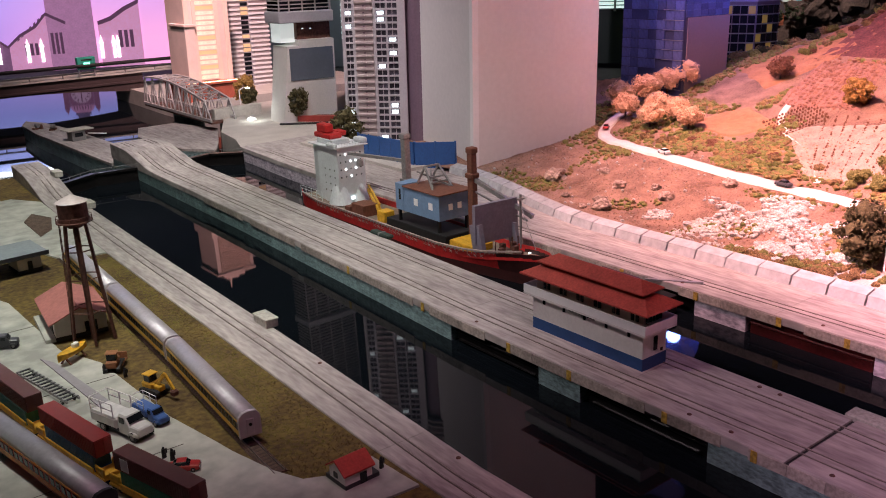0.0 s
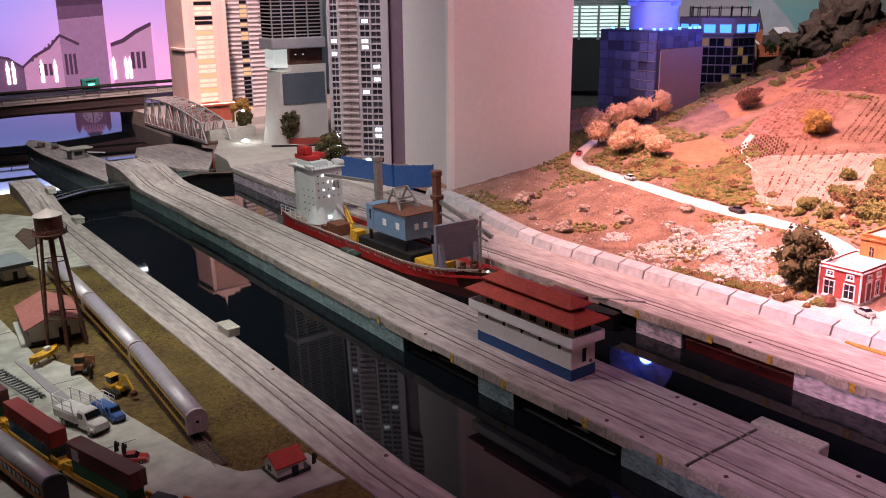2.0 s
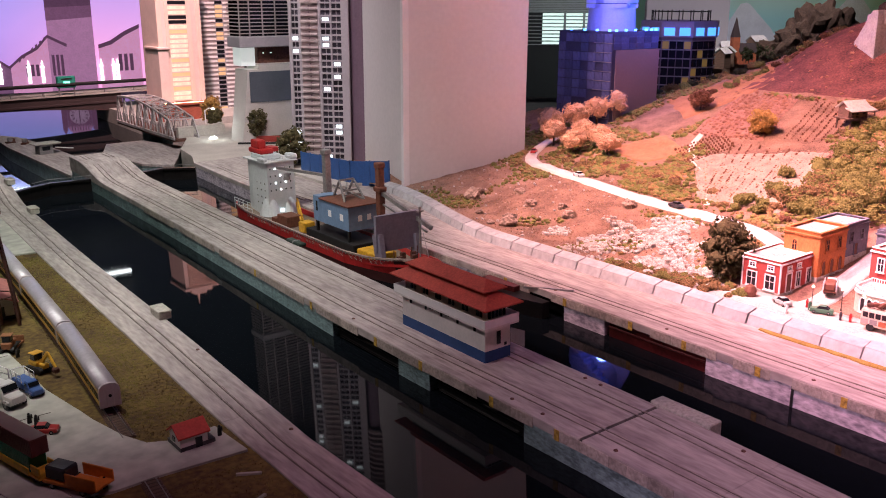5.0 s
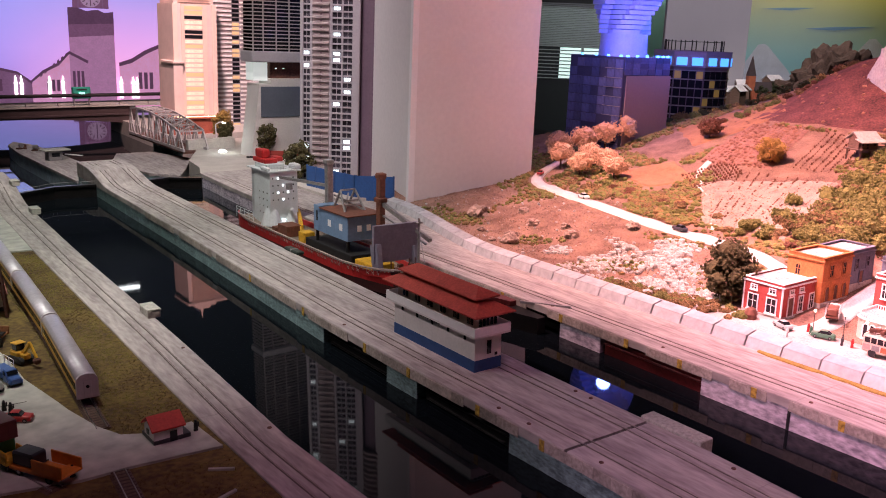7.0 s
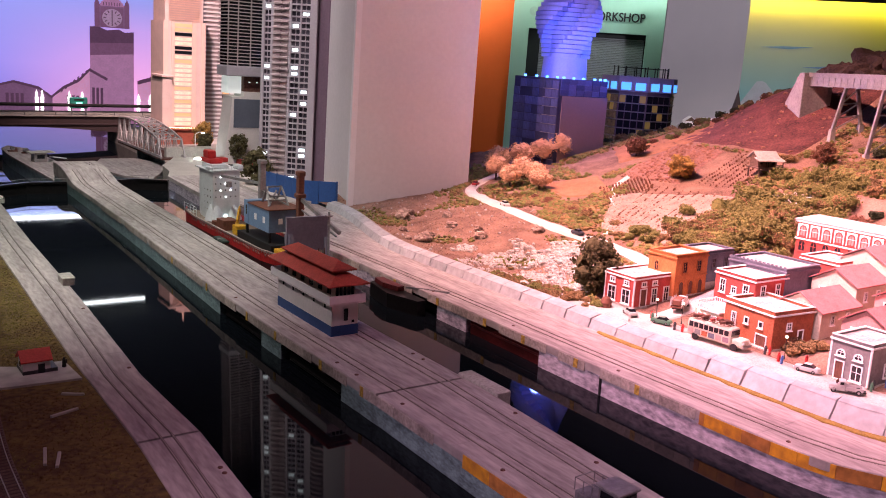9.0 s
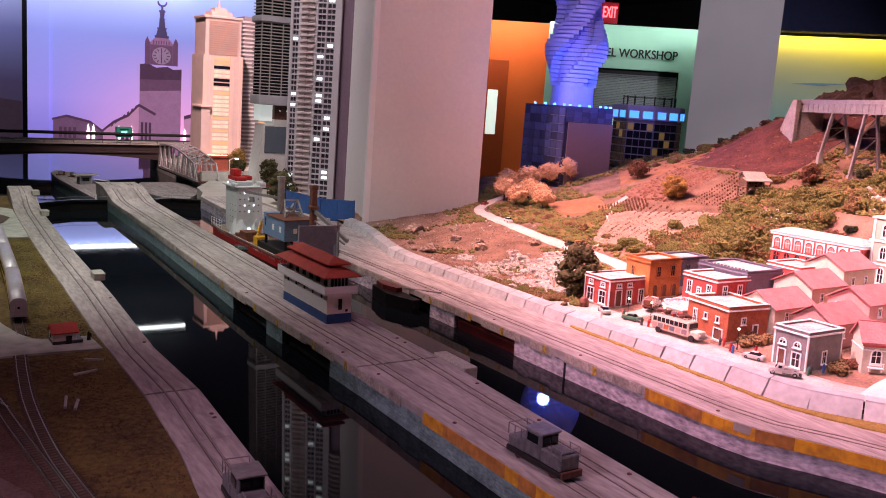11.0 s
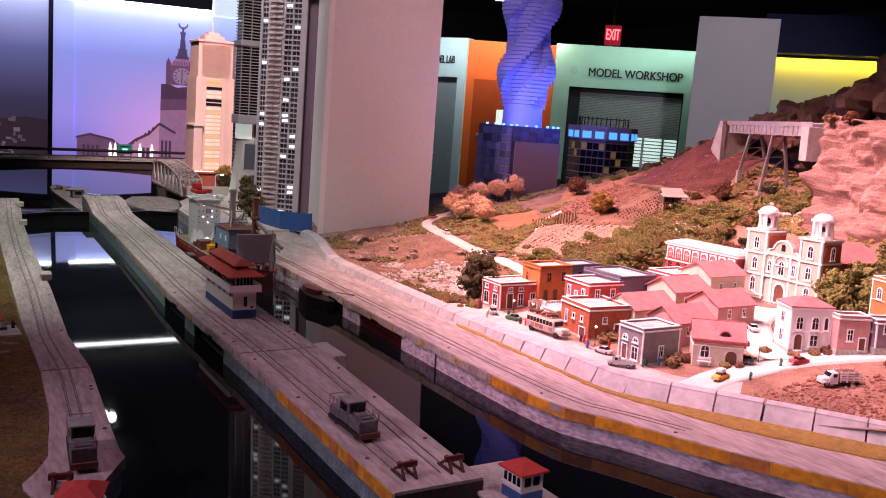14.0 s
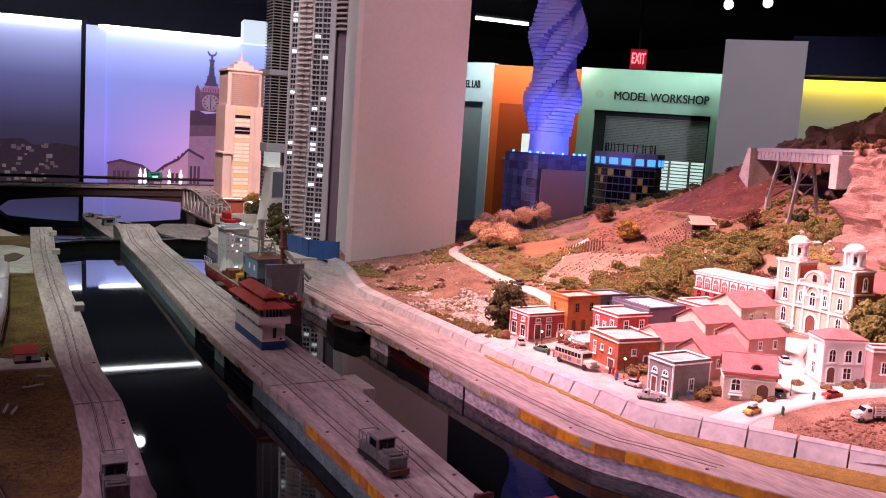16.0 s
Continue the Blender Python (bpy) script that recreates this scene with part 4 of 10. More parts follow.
for i in range(int(H / ST)):
    m = pose(0, 0, i * ST)
    shared("spandrel", spn, m, gt)
    shared("balcony", bal, m, gt)
    shared("balcony_wall", blk, m, gt)
    shared("balcony_vent", vnt, m, gt)
    for x in (0.0208, 0.1445, 0.1885):
        shared("mullion", mul, pose(x, 0, i * ST), gt)
    for dark, lit in ((pa, la), (pb_, lb), (pc, lc)):
        shared("window", lit if rng.random() < 0.12 else dark, m, gt)

gt.matrix_world = pose(2.003, 3.182, -0.05, 0, 0, -45.7) @ Matrix.Scale(1.0875, 4)

# curved white building with a dark panel, banded floors above it
cb = thing("curved_building", "white building with a curved foot and dark banded floors", "building", pose(0, 3.46, 0))
prof = [(1.918, 0.02), (2.20, 0.02), (2.20, 0.41), (2.02, 0.41), (2.02, 0.385), (1.962, 0.385), (1.957, 0.33), (1.951, 0.28), (1.944, 0.22), (1.934, 0.14), (1.925, 0.08)]
bm = bmesh.new()
a_ = [bm.verts.new((x, 0.0, z)) for x, z in prof]
b_ = [bm.verts.new((x, 0.13, z)) for x, z in prof]
bm.faces.new(a_)
bm.faces.new(b_[::-1])
for i in range(len(prof)):
    j = (i + 1) % len(prof)
    bm.faces.new((a_[i], b_[i], b_[j], a_[j]))
bmesh.ops.recalc_face_normals(bm, faces=list(bm.faces))
part("curved_foot", bm, mat("white_building_render", (0.62, 0.60, 0.57), 0.7, vary=0.1, scale=10, bump=0.1), cb)
part("dark_panel", box(1.97, 2.19, -0.004, -0.0005, 0.235, 0.375), mat("slate_panel", (0.11, 0.13, 0.16), 0.35, vary=0.1, bump=0.0), cb, "slate blue glass panel")
part("sky_lobby", box(2.03, 2.20, 0.03, 0.12, 0.411, 0.49), M_rust, cb, "dark open lobby storey")
for x in (2.06, 2.10):
    part("lobby_lamp", cyl(0.012, 0.004, 0.455, 0.475, x, 0.04, 10), M_lit, cb, "glowing lobby lamp")
# flank wall glows by itself in place of lamplight falling on it
part("glowing_flank", box(1.95, 2.02, 0.035, 0.12, 0.40, 0.49), glow("pale_lit_wall", (0.88, 0.95, 0.92), 0.5), cb, "pale lit flank wall")
part("lintel", box(1.925, 2.20, -0.01, 0.125, 0.485, 0.535, 0.004), M_aptwhite, cb)
part("core", box(1.94, 2.19, 0.015, 0.12, 0.535, 1.75), M_glassdark, cb, "dark glazed tower core")
band = data_of(box(1.932, 2.195, 0.0, 0.125, -0.0022, 0.0022), M_aptpink)
for i in range(74):
    shared("floor_band", band, pose(0, 0, 0.547 + i * 0.0162), cb)
part("lintel", box(1.925, 2.20, -0.008, 0.13, 0.905, 0.935, 0.003), M_aptwhite, cb)
mull = data_of(box(-0.002, 0.002, -0.002, 0.004, 0.535, 1.75), M_aptpink)
for x in (1.935, 1.985, 2.05, 2.115, 2.19):
    shared("mullion", mull, pose(x, 0.0, 0), cb)

cb.matrix_world = Matrix.Translation((2.19, 3.996, 0.347)) @ Matrix.Scale(1.126, 4) @ Matrix.Translation((-1.97, 0.004, -0.375))

# orange hotel tower
M_peach = mat("peach_stone", (0.74, 0.58, 0.53), 0.7, vary=0.1, scale=14, bump=0.1)
# paler copy of the peach stone: light on piers, sills and ribs as colour
M_peachlit = mat("pale_peach_stone", (0.82, 0.62, 0.53), 0.7, vary=0.08, scale=14, bump=0.1)
M_brick = mat("red_brick_podium", (0.38, 0.10, 0.06), 0.8, vary=0.2, scale=40, bump=0.2)
ot = thing("hotel_tower", "peach stone hotel tower with warm lit windows", "tower", pose(2.224, 5.36, -0.118))
part("podium", BM(box(-0.06, 0.28, -0.08, 0.3, -0.05, 0.165, 0.004), box(-0.07, 0.29, -0.09, 0.3, 0.165, 0.18, 0.002)), M_brick, ot)
part("low_wing", BM(box(-0.022, 0.042, -0.03, 0.2, 0.18, 0.515), box(-0.03, 0.05, -0.04, 0.2, 0.515, 0.532, 0.003)), M_peach, ot)
part("shaft", BM(box(-0.01, 0.28, 0.0, 0.28, 0.18, 0.89), box(0.005, 0.265, 0.01, 0.27, 0.89, 1.15), box(-0.005, 0.275, 0.0, 0.28, 1.145, 1.165, 0.003), box(0.06, 0.21, 0.05, 0.22, 1.165, 1.20), box(0.09, 0.18, 0.08, 0.19, 1.20, 1.225)), M_peach, ot)
part("spire", cyl(0.012, 0.001, 1.225, 1.31, 0.135, 0.13, 10), M_peachlit, ot)
for x0, x1 in ((-0.01, 0.02), (0.045, 0.066), (0.187, 0.215), (0.25, 0.28)):
    part("pier", box(x0, x1, -0.008, 0.0, 0.18, 0.89), M_peachlit, ot)
wn = data_of(box(0.068, 0.185, -0.005, -0.0005, 0.004, 0.026), M_glassdark)
wl = data_of(box(0.068, 0.185, -0.005, -0.0005, 0.004, 0.026), M_litwarm)
wl2 = data_of(box(0.068, 0.185, -0.005, -0.0005, 0.004, 0.026), mat("pale_blind", (0.75, 0.62, 0.5), 0.6, bump=0.0, emit=(1.0, 0.8, 0.6), strength=0.35))
sl = data_of(box(0.066, 0.187, -0.007, 0.0, -0.003, 0.003), M_peachlit)
for i in range(23):
    m = pose(0, 0, 0.19 + i * 0.030)
    shared("sill", sl, m, ot)
    shared("window", rng.choice([wn, wl2, wl2, wl]), m, ot)
sp = data_of(box(0.03, 0.24, -0.002, 0.01, 0.0, 0.006), M_peachlit)
for i in range(16):
    shared("crown_rib", sp, pose(0, 0, 0.90 + i * 0.015), ot)
part("uplight_strip", box(-0.05, 0.27, -0.086, -0.078, 0.181, 0.184), glow("warm_uplight", (1.0, 0.7, 0.4), 6.0), ot, "warm uplight strip")

# white banded tower beside it
wt = thing("white_tower", "white residential tower with banded balconies", "tower", pose(2.63, 5.72, -0.13) @ Matrix.Diagonal((1.28, 1, 1.09, 1)))
part("core", box(0.0, 0.26, 0.0, 0.25, -0.03, 1.12), M_aptwhite, wt)
bd_ = data_of(box(-0.012, 0.10, -0.012, 0.02, 0.0, 0.012), M_trim)
wd = data_of(box(0.105, 0.145, -0.004, -0.0005, 0.0, 0.02), M_glassdark)
wd2 = data_of(box(0.105, 0.145, -0.004, -0.0005, 0.0, 0.02), M_litwarm)
ws_ = data_of(box(0.005, 0.095, -0.004, -0.0005, 0.014, 0.026), M_aptpink)
for i in range(38):
    m = pose(0, 0, 0.04 + i * 0.028)
    for off in (0.0, 0.162):
        shared("balcony", bd_, m @ pose(off, 0, 0), wt)
        shared("window_band", ws_, m @ pose(off, 0, 0), wt)
    shared("window", wd2 if rng.random() < 0.3 else wd, m, wt)

# blue lit twisting tower on a panelled block
bt = thing("twisting_tower", "blue-lit twisting tower on a dark panelled block", "tower", pose(3.005, 2.249, 0.022, 0, 0, 1))
M_bluegrey = mat("blue_grey_panel", (0.07, 0.085, 0.20), 0.5, vary=0.25, scale=30, bump=0.1, obj_random=0.35)
M_taupe = mat("taupe_blank_wall", (0.26, 0.19, 0.20), 0.8, vary=0.06, scale=6, bump=0.05)
# plates and drum emit faint blue in place of LED light falling on them
M_twist = mat("pale_tower_plate", (0.38, 0.41, 0.78), 0.55, vary=0.1, scale=20, bump=0.0, emit=(0.06, 0.10, 1.0), strength=0.07)
M_led = glow("blue_led", (0.06, 0.22, 1.0), 9.0)
part("block", box(0.0, 0.295, 0.0, 0.31, 0.0, 0.565), mat("dark_blue_block", (0.035, 0.04, 0.10), 0.5, vary=0.2, scale=12, bump=0.1), bt)
part("blank_wall", box(0.02, 0.30, -0.004, 0.0, 0.0, 0.49), M_taupe, bt, "taupe blank wall")
pn = data_of(box(-0.004, -0.0005, 0.0, 0.042, 0.0, 0.036, 0.0008), M_bluegrey)
pq = data_of(box(0.0, 0.046, -0.004, -0.0005, 0.0, 0.024, 0.0008), M_bluegrey)
for i in range(12):
    for j in range(7):
        if rng.random() < 0.85:
            shared("facade_panel", pn, pose(0, 0.003 + j * 0.0438, 0.09 + i * 0.039), bt)
for i in range(3):
    for j in range(6):
        shared("facade_panel", pq, pose(0.004 + j * 0.048, 0, 0.492 + i * 0.0245), bt)
ln = data_of(box(-0.006, -0.004, 0.0, 0.10, -0.001, 0.001), M_steel)
for i in range(12):
    shared("facade_line", ln, pose(0, 0.0, 0.09 + i * 0.039), bt)
part("drum", cyl(0.105, 0.10, 0.565, 0.66, 0.165, 0.16, 40), M_twist, bt, "pale blue glowing drum")


def lobed(n=48):
    """A floor plan with three broad lobes and narrow steps between them."""
    rad = [1.06 if math.cos(3 * a) > -0.35 else 0.70 for a in np.linspace(0, 2 * math.pi, n + 1)[:-1]]
    return [(r * math.cos(a), r * math.sin(a)) for r, a in zip(rad, np.linspace(0, 2 * math.pi, n + 1))]


plate = data_of(prism(lobed(), 0.0, 0.0165), M_twist)
round_ = [(math.cos(a), math.sin(a)) for a in np.linspace(0, 2 * math.pi, 33)[:-1]]
neck = data_of(prism(round_, 0.0070, 0.0104), mat("deep_blue_glazing", (0.04, 0.05, 0.16), 0.3, vary=0.1, bump=0.0, emit=(0.03, 0.05, 0.6), strength=0.10))
for i in range(50):
    z = 0.66 + i * 0.020
    r = 0.105 + 0.040 * math.sin(i / 17 * math.pi) ** 2
    shared("floor_plate", plate, pose(0.165, 0.16, z, 0, 0, i * 8.0 - 15) @ Matrix.Diagonal((r, r, 1, 1)), bt)
    shared("glazing", neck, pose(0.165, 0.16, z + 0.0095, 0, 0, i * 8.0 - 15) @ Matrix.Diagonal((r * 0.62, r * 0.62, 1, 1)), bt)
led = data_of(cyl(0.006, 0.006, 0.0, 0.008, n=10), M_led)
for x, y in ((0.01, 0.03), (0.01, 0.10), (0.01, 0.17), (0.01, 0.25), (0.03, 0.01), (0.09, 0.01), (0.15, 0.01), (0.22, 0.01), (0.255, 0.01), (0.285, 0.01)):
    shared("blue_led", led, pose(x, y, 0.566), bt)
for p in ((2.95, 2.20, 0.72), (3.30, 2.15, 0.72)):
    d = bpy.data.lights.new("tower_blue_lamp", "POINT")
    d.energy, d.color, d.shadow_soft_size = 3.6, (0.12, 0.20, 1.0), 0.03
    new("tower_blue_lamp", d).location = p

# octagonal block with a band of blue windows
ob_ = thing("octagonal_block", "octagonal dark office block with blue lit crown windows", "building", pose(3.83, 2.56, 0.043, 0, 0, 12))
octa = lambda r, k=0.0: [(r * math.cos(a + k), r * math.sin(a + k)) for a in np.linspace(0, 2 * math.pi, 9)[:-1]]
part("core", prism(octa(0.185), 0.0, 0.50), M_purple, ob_)
part("crown", prism(octa(0.197), 0.50, 0.575), mat("mauve_crown", (0.30, 0.25, 0.36), 0.6, vary=0.1, bump=0.05), ob_)
part("roof_frame", BM(*[bar((0.14 * math.cos(a), 0.14 * math.sin(a), 0.575), (0.14 * math.cos(a), 0.14 * math.sin(a), 0.625), 0.004, 0.004) for a in np.linspace(0, 2 * math.pi, 17)[:-1]], *[bar((0.14 * math.cos(a), 0.14 * math.sin(a), 0.618), (0.14 * math.cos(a + 0.393), 0.14 * math.sin(a + 0.393), 0.618), 0.003, 0.003) for a in np.linspace(0, 2 * math.pi, 17)[:-1]]), M_black, ob_, "dark rooftop frame")
M_amberwin = glow("amber_lit_window", (0.80, 0.52, 0.12), 0.11)
M_bluewin = glow("blue_lit_window", (0.08, 0.34, 1.0), 1.7)
for i in range(8):
    a = i * math.pi / 4 + math.pi / 8
    for k in (-0.5, 0.5):
        rad = 0.197 * math.cos(math.pi / 8)
        mm = pose(rad * math.cos(a), rad * math.sin(a), 0, 0, 0, math.degrees(a)) @ pose(0, k * 0.072, 0)
        q = part("crown_window", box(0.0, 0.003, -0.025, 0.025, 0.508, 0.545, 0.001), M_bluewin, ob_, "blue lit window")
        q.matrix_basis = mm
    rad = 0.185 * math.cos(math.pi / 8)
    for r_ in range(9):
        for k in (-1.5, -0.5, 0.5, 1.5):
            q = part("window", box(0.0, 0.002, -0.015, 0.015, 0.11 + r_ * 0.042, 0.145 + r_ * 0.042), M_amberwin if rng.random() < 0.09 else M_glassdark, ob_)
            q.matrix_basis = pose(rad * math.cos(a), rad * math.sin(a), 0, 0, 0, math.degrees(a)) @ pose(0, k * 0.034, 0)
    for r_ in range(10):
        q = part("floor_edge", box(0.002, 0.006, -0.07, 0.07, 0.104 + r_ * 0.042, 0.108 + r_ * 0.042), M_steel, ob_)
        q.matrix_basis = pose(rad * math.cos(a), rad * math.sin(a), 0, 0, 0, math.degrees(a))
# ---- far end of the lock ----
M_truss = mat("weathered_truss_steel", (0.46, 0.43, 0.43), 0.6, 0.1, vary=0.3, scale=40, bump=0.2)
M_girder = mat("dark_brown_girder", (0.05, 0.032, 0.032), 0.6, vary=0.3, scale=16, bump=0.2)
M_brickless = mat("red_kerb_paint", (0.34, 0.05, 0.04), 0.6, vary=0.2, scale=30)
M_plaza = mat("pale_plaza_concrete", (0.50, 0.475, 0.43), 0.8, vary=0.2, scale=10, bump=0.2)

# quay plaza by the towers, approach walls
pl = [(1.70, 3.58), (1.76, 3.75), (1.80, 4.0), (1.95, 4.3), (2.12, 4.75), (3.2, 4.75), (3.2, 3.58)]
tagged(mesh("plaza", prism(pl, -0.3, 0.0), M_plaza), "pale concrete plaza at the foot of the towers", "plaza", kind="structure")
tagged(mesh("plaza_upper", prism([(1.90, 2.62), (1.90, 3.4), (2.3, 3.6), (3.2, 3.6), (3.2, 2.62)], -0.05, 0.012), M_plaza), "raised pale concrete terrace under the towers", "terrace", kind="structure")
tagged(mesh("hotel_ground", prism([(2.13, 5.2), (2.12, 5.6), (2.15, 6.6), (3.6, 6.6), (3.6, 5.2)], -0.3, -0.02), M_plaza), "pale ground under the hotel towers", "ground", kind="structure")


def approach(outline, top, name, label):
    ob = thing(name, label, "pier", kind="structure")
    part("pier_body", prism(outline, -0.3, top - 0.012), M_lockwall, ob)
    cx, cy = sum(p[0] for p in outline) / len(outline), sum(p[1] for p in outline) / len(outline)
    part("pier_cap", prism([(cx + (x - cx) * 1.03, cy + (y - cy) * 1.01) for x, y in outline], top - 0.012, top), M_deck, ob)
    return ob


approach([(1.235, 3.9), (1.215, 4.5), (1.20, 5.0), (1.215, 5.35), (1.27, 5.5), (1.33, 5.35), (1.375, 5.0), (1.40, 4.4), (1.42, 3.9)], -0.045, "approach_pier", "grey concrete approach pier beyond the gates")
approach([(1.60, 4.0), (1.555, 4.25), (1.57, 4.5), (1.66, 4.75), (1.85, 4.75), (1.95, 4.4), (1.80, 4.05), (1.70, 3.85)], -0.05, "bridge_pier", "round-nosed grey concrete pier under the truss bridge")
ph = thing("pier_hut", "small grey flat-roofed hut on the approach pier", "hut", pose(1.30, 4.62, -0.045, 0, 0, 8))
part("wall", box(-0.035, 0.035, -0.03, 0.03, 0.0, 0.05, 0.002), M_steel, ph)
part("roof", box(-0.06, 0.075, -0.045, 0.045, 0.05, 0.058, 0.002), M_concrete, ph, "pale flat overhanging roof")
part("window", box(-0.02, 0.02, -0.0315, -0.0302, 0.02, 0.04), M_glassdark, ph)
part("boom", bar((0.05, -0.02, 0.03), (0.13, -0.06, 0.02), 0.005, 0.005), M_trim, ph)


def barge_winch(p, h):
    ob = thing("mooring_winch", "small dark steel mooring winch on the pier", "winch", pose(*p, 0, 0, h), "mooring winches")
    part("base", box(-0.025, 0.025, -0.015, 0.015, 0, 0.008, 0.001), M_rust, ob)
    part("drum", turned(cyl(0.012, 0.012, -0.012, 0.012, n=14), pose(0, 0, 0.02, 90, 0, 0)), M_steel, ob)
    part("motor", box(0.012, 0.026, -0.01, 0.012, 0.008, 0.024, 0.002), M_rust, ob)


barge_winch((1.245, 5.15, -0.045), 10)
barge_winch((1.30, 5.05, -0.045), 60)


# swing truss bridge
tb = thing("truss_bridge", "grey steel truss bridge with an arched top chord", "bridge")
n = 8
ends = [((1.885, 4.30), (1.90, 5.30)), ((2.02, 4.30), (2.035, 5.30))]


def arch(f):
    return 0.09 + 0.10 * math.sin(math.pi * min(1.0, f * 0.62 + 0.06)) - 0.02


tops = []
for (ax, ay), (bx, by) in ends:
    lo = [(ax + (bx - ax) * i / n, ay + (by - ay) * i / n, 0.006) for i in range(n + 1)]
    hi = [(ax + (bx - ax) * (i + 0.5) / n, ay + (by - ay) * (i + 0.5) / n, arch((i + 0.5) / n)) for i in range(n)]
    tops.append(hi)
    part("bottom_chord", bar(lo[0], lo[-1], 0.010, 0.014), M_truss, tb)
    for a, b in zip(hi, hi[1:]):
        part("top_chord", bar(a, b, 0.010, 0.010), M_truss, tb)
    for i in range(n):
        part("diagonal", bar(lo[i], hi[i], 0.007, 0.007), M_truss, tb)
        part("diagonal", bar(hi[i], lo[i + 1], 0.007, 0.007), M_truss, tb)
        part("post", bar((hi[i][0], hi[i][1], 0.006), hi[i], 0.005, 0.005), M_truss, tb)
for i in range(n):
    part("top_strut", bar(tops[0][i], tops[1][i], 0.007, 0.007), M_truss, tb)
    if i < n - 1:
        part("top_brace", bar(tops[0][i], tops[1][i + 1], 0.005, 0.005), M_truss, tb)
        part("top_brace", bar(tops[1][i], tops[0][i + 1], 0.005, 0.005), M_truss, tb)
    for f in (0.3, 0.7):
        a, b = Vector(tops[0][i]), Vector(tops[1][i])
        c = a.lerp(b, f)
        if i < n - 1:
            c2 = Vector(tops[0][i + 1]).lerp(Vector(tops[1][i + 1]), f)
            part("stringer", bar(c, c2, 0.003, 0.003), M_truss, tb)
part("roadway", prism([ends[0][0], ends[0][1], ends[1][1], ends[1][0]], -0.012, -0.002), M_rust, tb, "brown timber roadway")
tp = thing("bridge_support", "squat concrete drum carrying the truss bridge", "pier", kind="structure")
part("drum", cyl(0.075, 0.085, -0.3, -0.0125, 1.99, 4.86, 28), M_lockwall, tp)
tagged(mesh("bridge_kerb", BM(box(1.93, 2.20, 4.36, 4.40, -0.02, 0.055, 0.003)), M_plaza), "low white plaza wall at the bridge head", "wall", kind="structure")
tagged(mesh("bridge_kerb", turned(box(0, 0.30, 0, 0.02, -0.02, 0.045, 0.003), pose(2.20, 4.36, 0, 0, 0, 75)), M_plaza), "low white plaza wall at the bridge head", "wall", kind="structure")
pw = thing("planter", "white concrete planter block on the plaza", "planter", pose(2.15, 4.10, 0.0, 0, 0, -35))
part("wall", box(0, 0.13, 0, 0.10, -0.02, 0.062, 0.003), M_trim, pw)
part("soil", box(0.008, 0.122, 0.008, 0.092, 0.0622, 0.066), M_soil, pw)
fl = thing("flood_lamp", "low glowing white dome floodlight on the plaza", "lamp", pose(2.06, 4.20, 0.0))
part("base", cyl(0.026, 0.024, -0.005, 0.004, n=20), M_trim, fl)
part("dome", cyl(0.022, 0.010, 0.004, 0.013, n=20), glow("white_dome_light", (0.95, 1.0, 0.97), 12.0), fl, "glowing dome")
d = bpy.data.lights.new("flood_lamp_light", "POINT")
d.energy, d.color, d.shadow_soft_size = 0.3, (0.92, 1.0, 0.96), 0.02
new("flood_lamp_light", d).location = (2.06, 4.20, 0.05)
rb_ = thing("red_planter", "long red-edged flower bed on the plaza", "flower bed", pose(2.19, 3.96, 0.0, 0, 0, -48))
part("border", box(0, 0.26, 0, 0.012, -0.01, 0.03, 0.002), M_brickless, rb_)
part("soil", box(0.004, 0.256, 0.012, 0.09, -0.01, 0.022), M_soil, rb_)
pp = thing("pipe_bollards", "dark pipe lying along the flower bed", "pipe", pose(2.08, 3.93, 0.0, 0, 0, -38))
part("pipe", rod((0, 0, 0.006), (0.24, 0.0, 0.006), 0.005, 8), M_black, pp)
lp = thing("street_lamp", "slim white street lamp with a curved arm", "street lamp", pose(2.155, 4.52, 0.0))
part("pole", cyl(0.004, 0.003, -0.01, 0.115, n=8), M_trim, lp)
part("arm", BM(rod((0, 0, 0.114), (0.02, -0.012, 0.128), 0.0025), rod((0.02, -0.012, 0.128), (0.035, -0.02, 0.127), 0.0025)), M_trim, lp)
part("lamp_head", box(0.03, 0.048, -0.032, -0.020, 0.121, 0.128, 0.002), glow("lamp_white", (1.0, 0.95, 0.9), 10.0), lp, "lit lamp head")

# long road bridge in front of the backdrop
rb = thing("road_bridge", "dark road bridge with a shallow arched girder", "bridge", pose(0, 6.25, 0))
bm = bmesh.new()
xs = [float(v) for v in np.linspace(0.55, 2.24, 24)]
top = [(x, 0.085) for x in xs]
bot = [(x, -0.045 + 0.055 * math.sin(math.pi * (x - 0.55) / 1.69) - (0.05 if x < 0.7 else 0.0)) for x in xs]
ring = top + bot[::-1]
a_ = [bm.verts.new((x, 0.0, z)) for x, z in ring]
b_ = [bm.verts.new((x, 0.3, z)) for x, z in ring]
bm.faces.new(a_)
bm.faces.new(b_[::-1])
for i in range(len(ring)):
    j = (i + 1) % len(ring)
    bm.faces.new((a_[i], b_[i], b_[j], a_[j]))
bmesh.ops.recalc_face_normals(bm, faces=list(bm.faces))
part("girder", bm, M_girder, rb)
part("girder_flange", box(0.3, 2.24, -0.012, 0.0, 0.02, 0.035, 0.002), M_girder, rb)
part("road_deck", box(0.2, 3.0, -0.02, 0.32, 0.0855, 0.097, 0.001), M_concrete, rb)
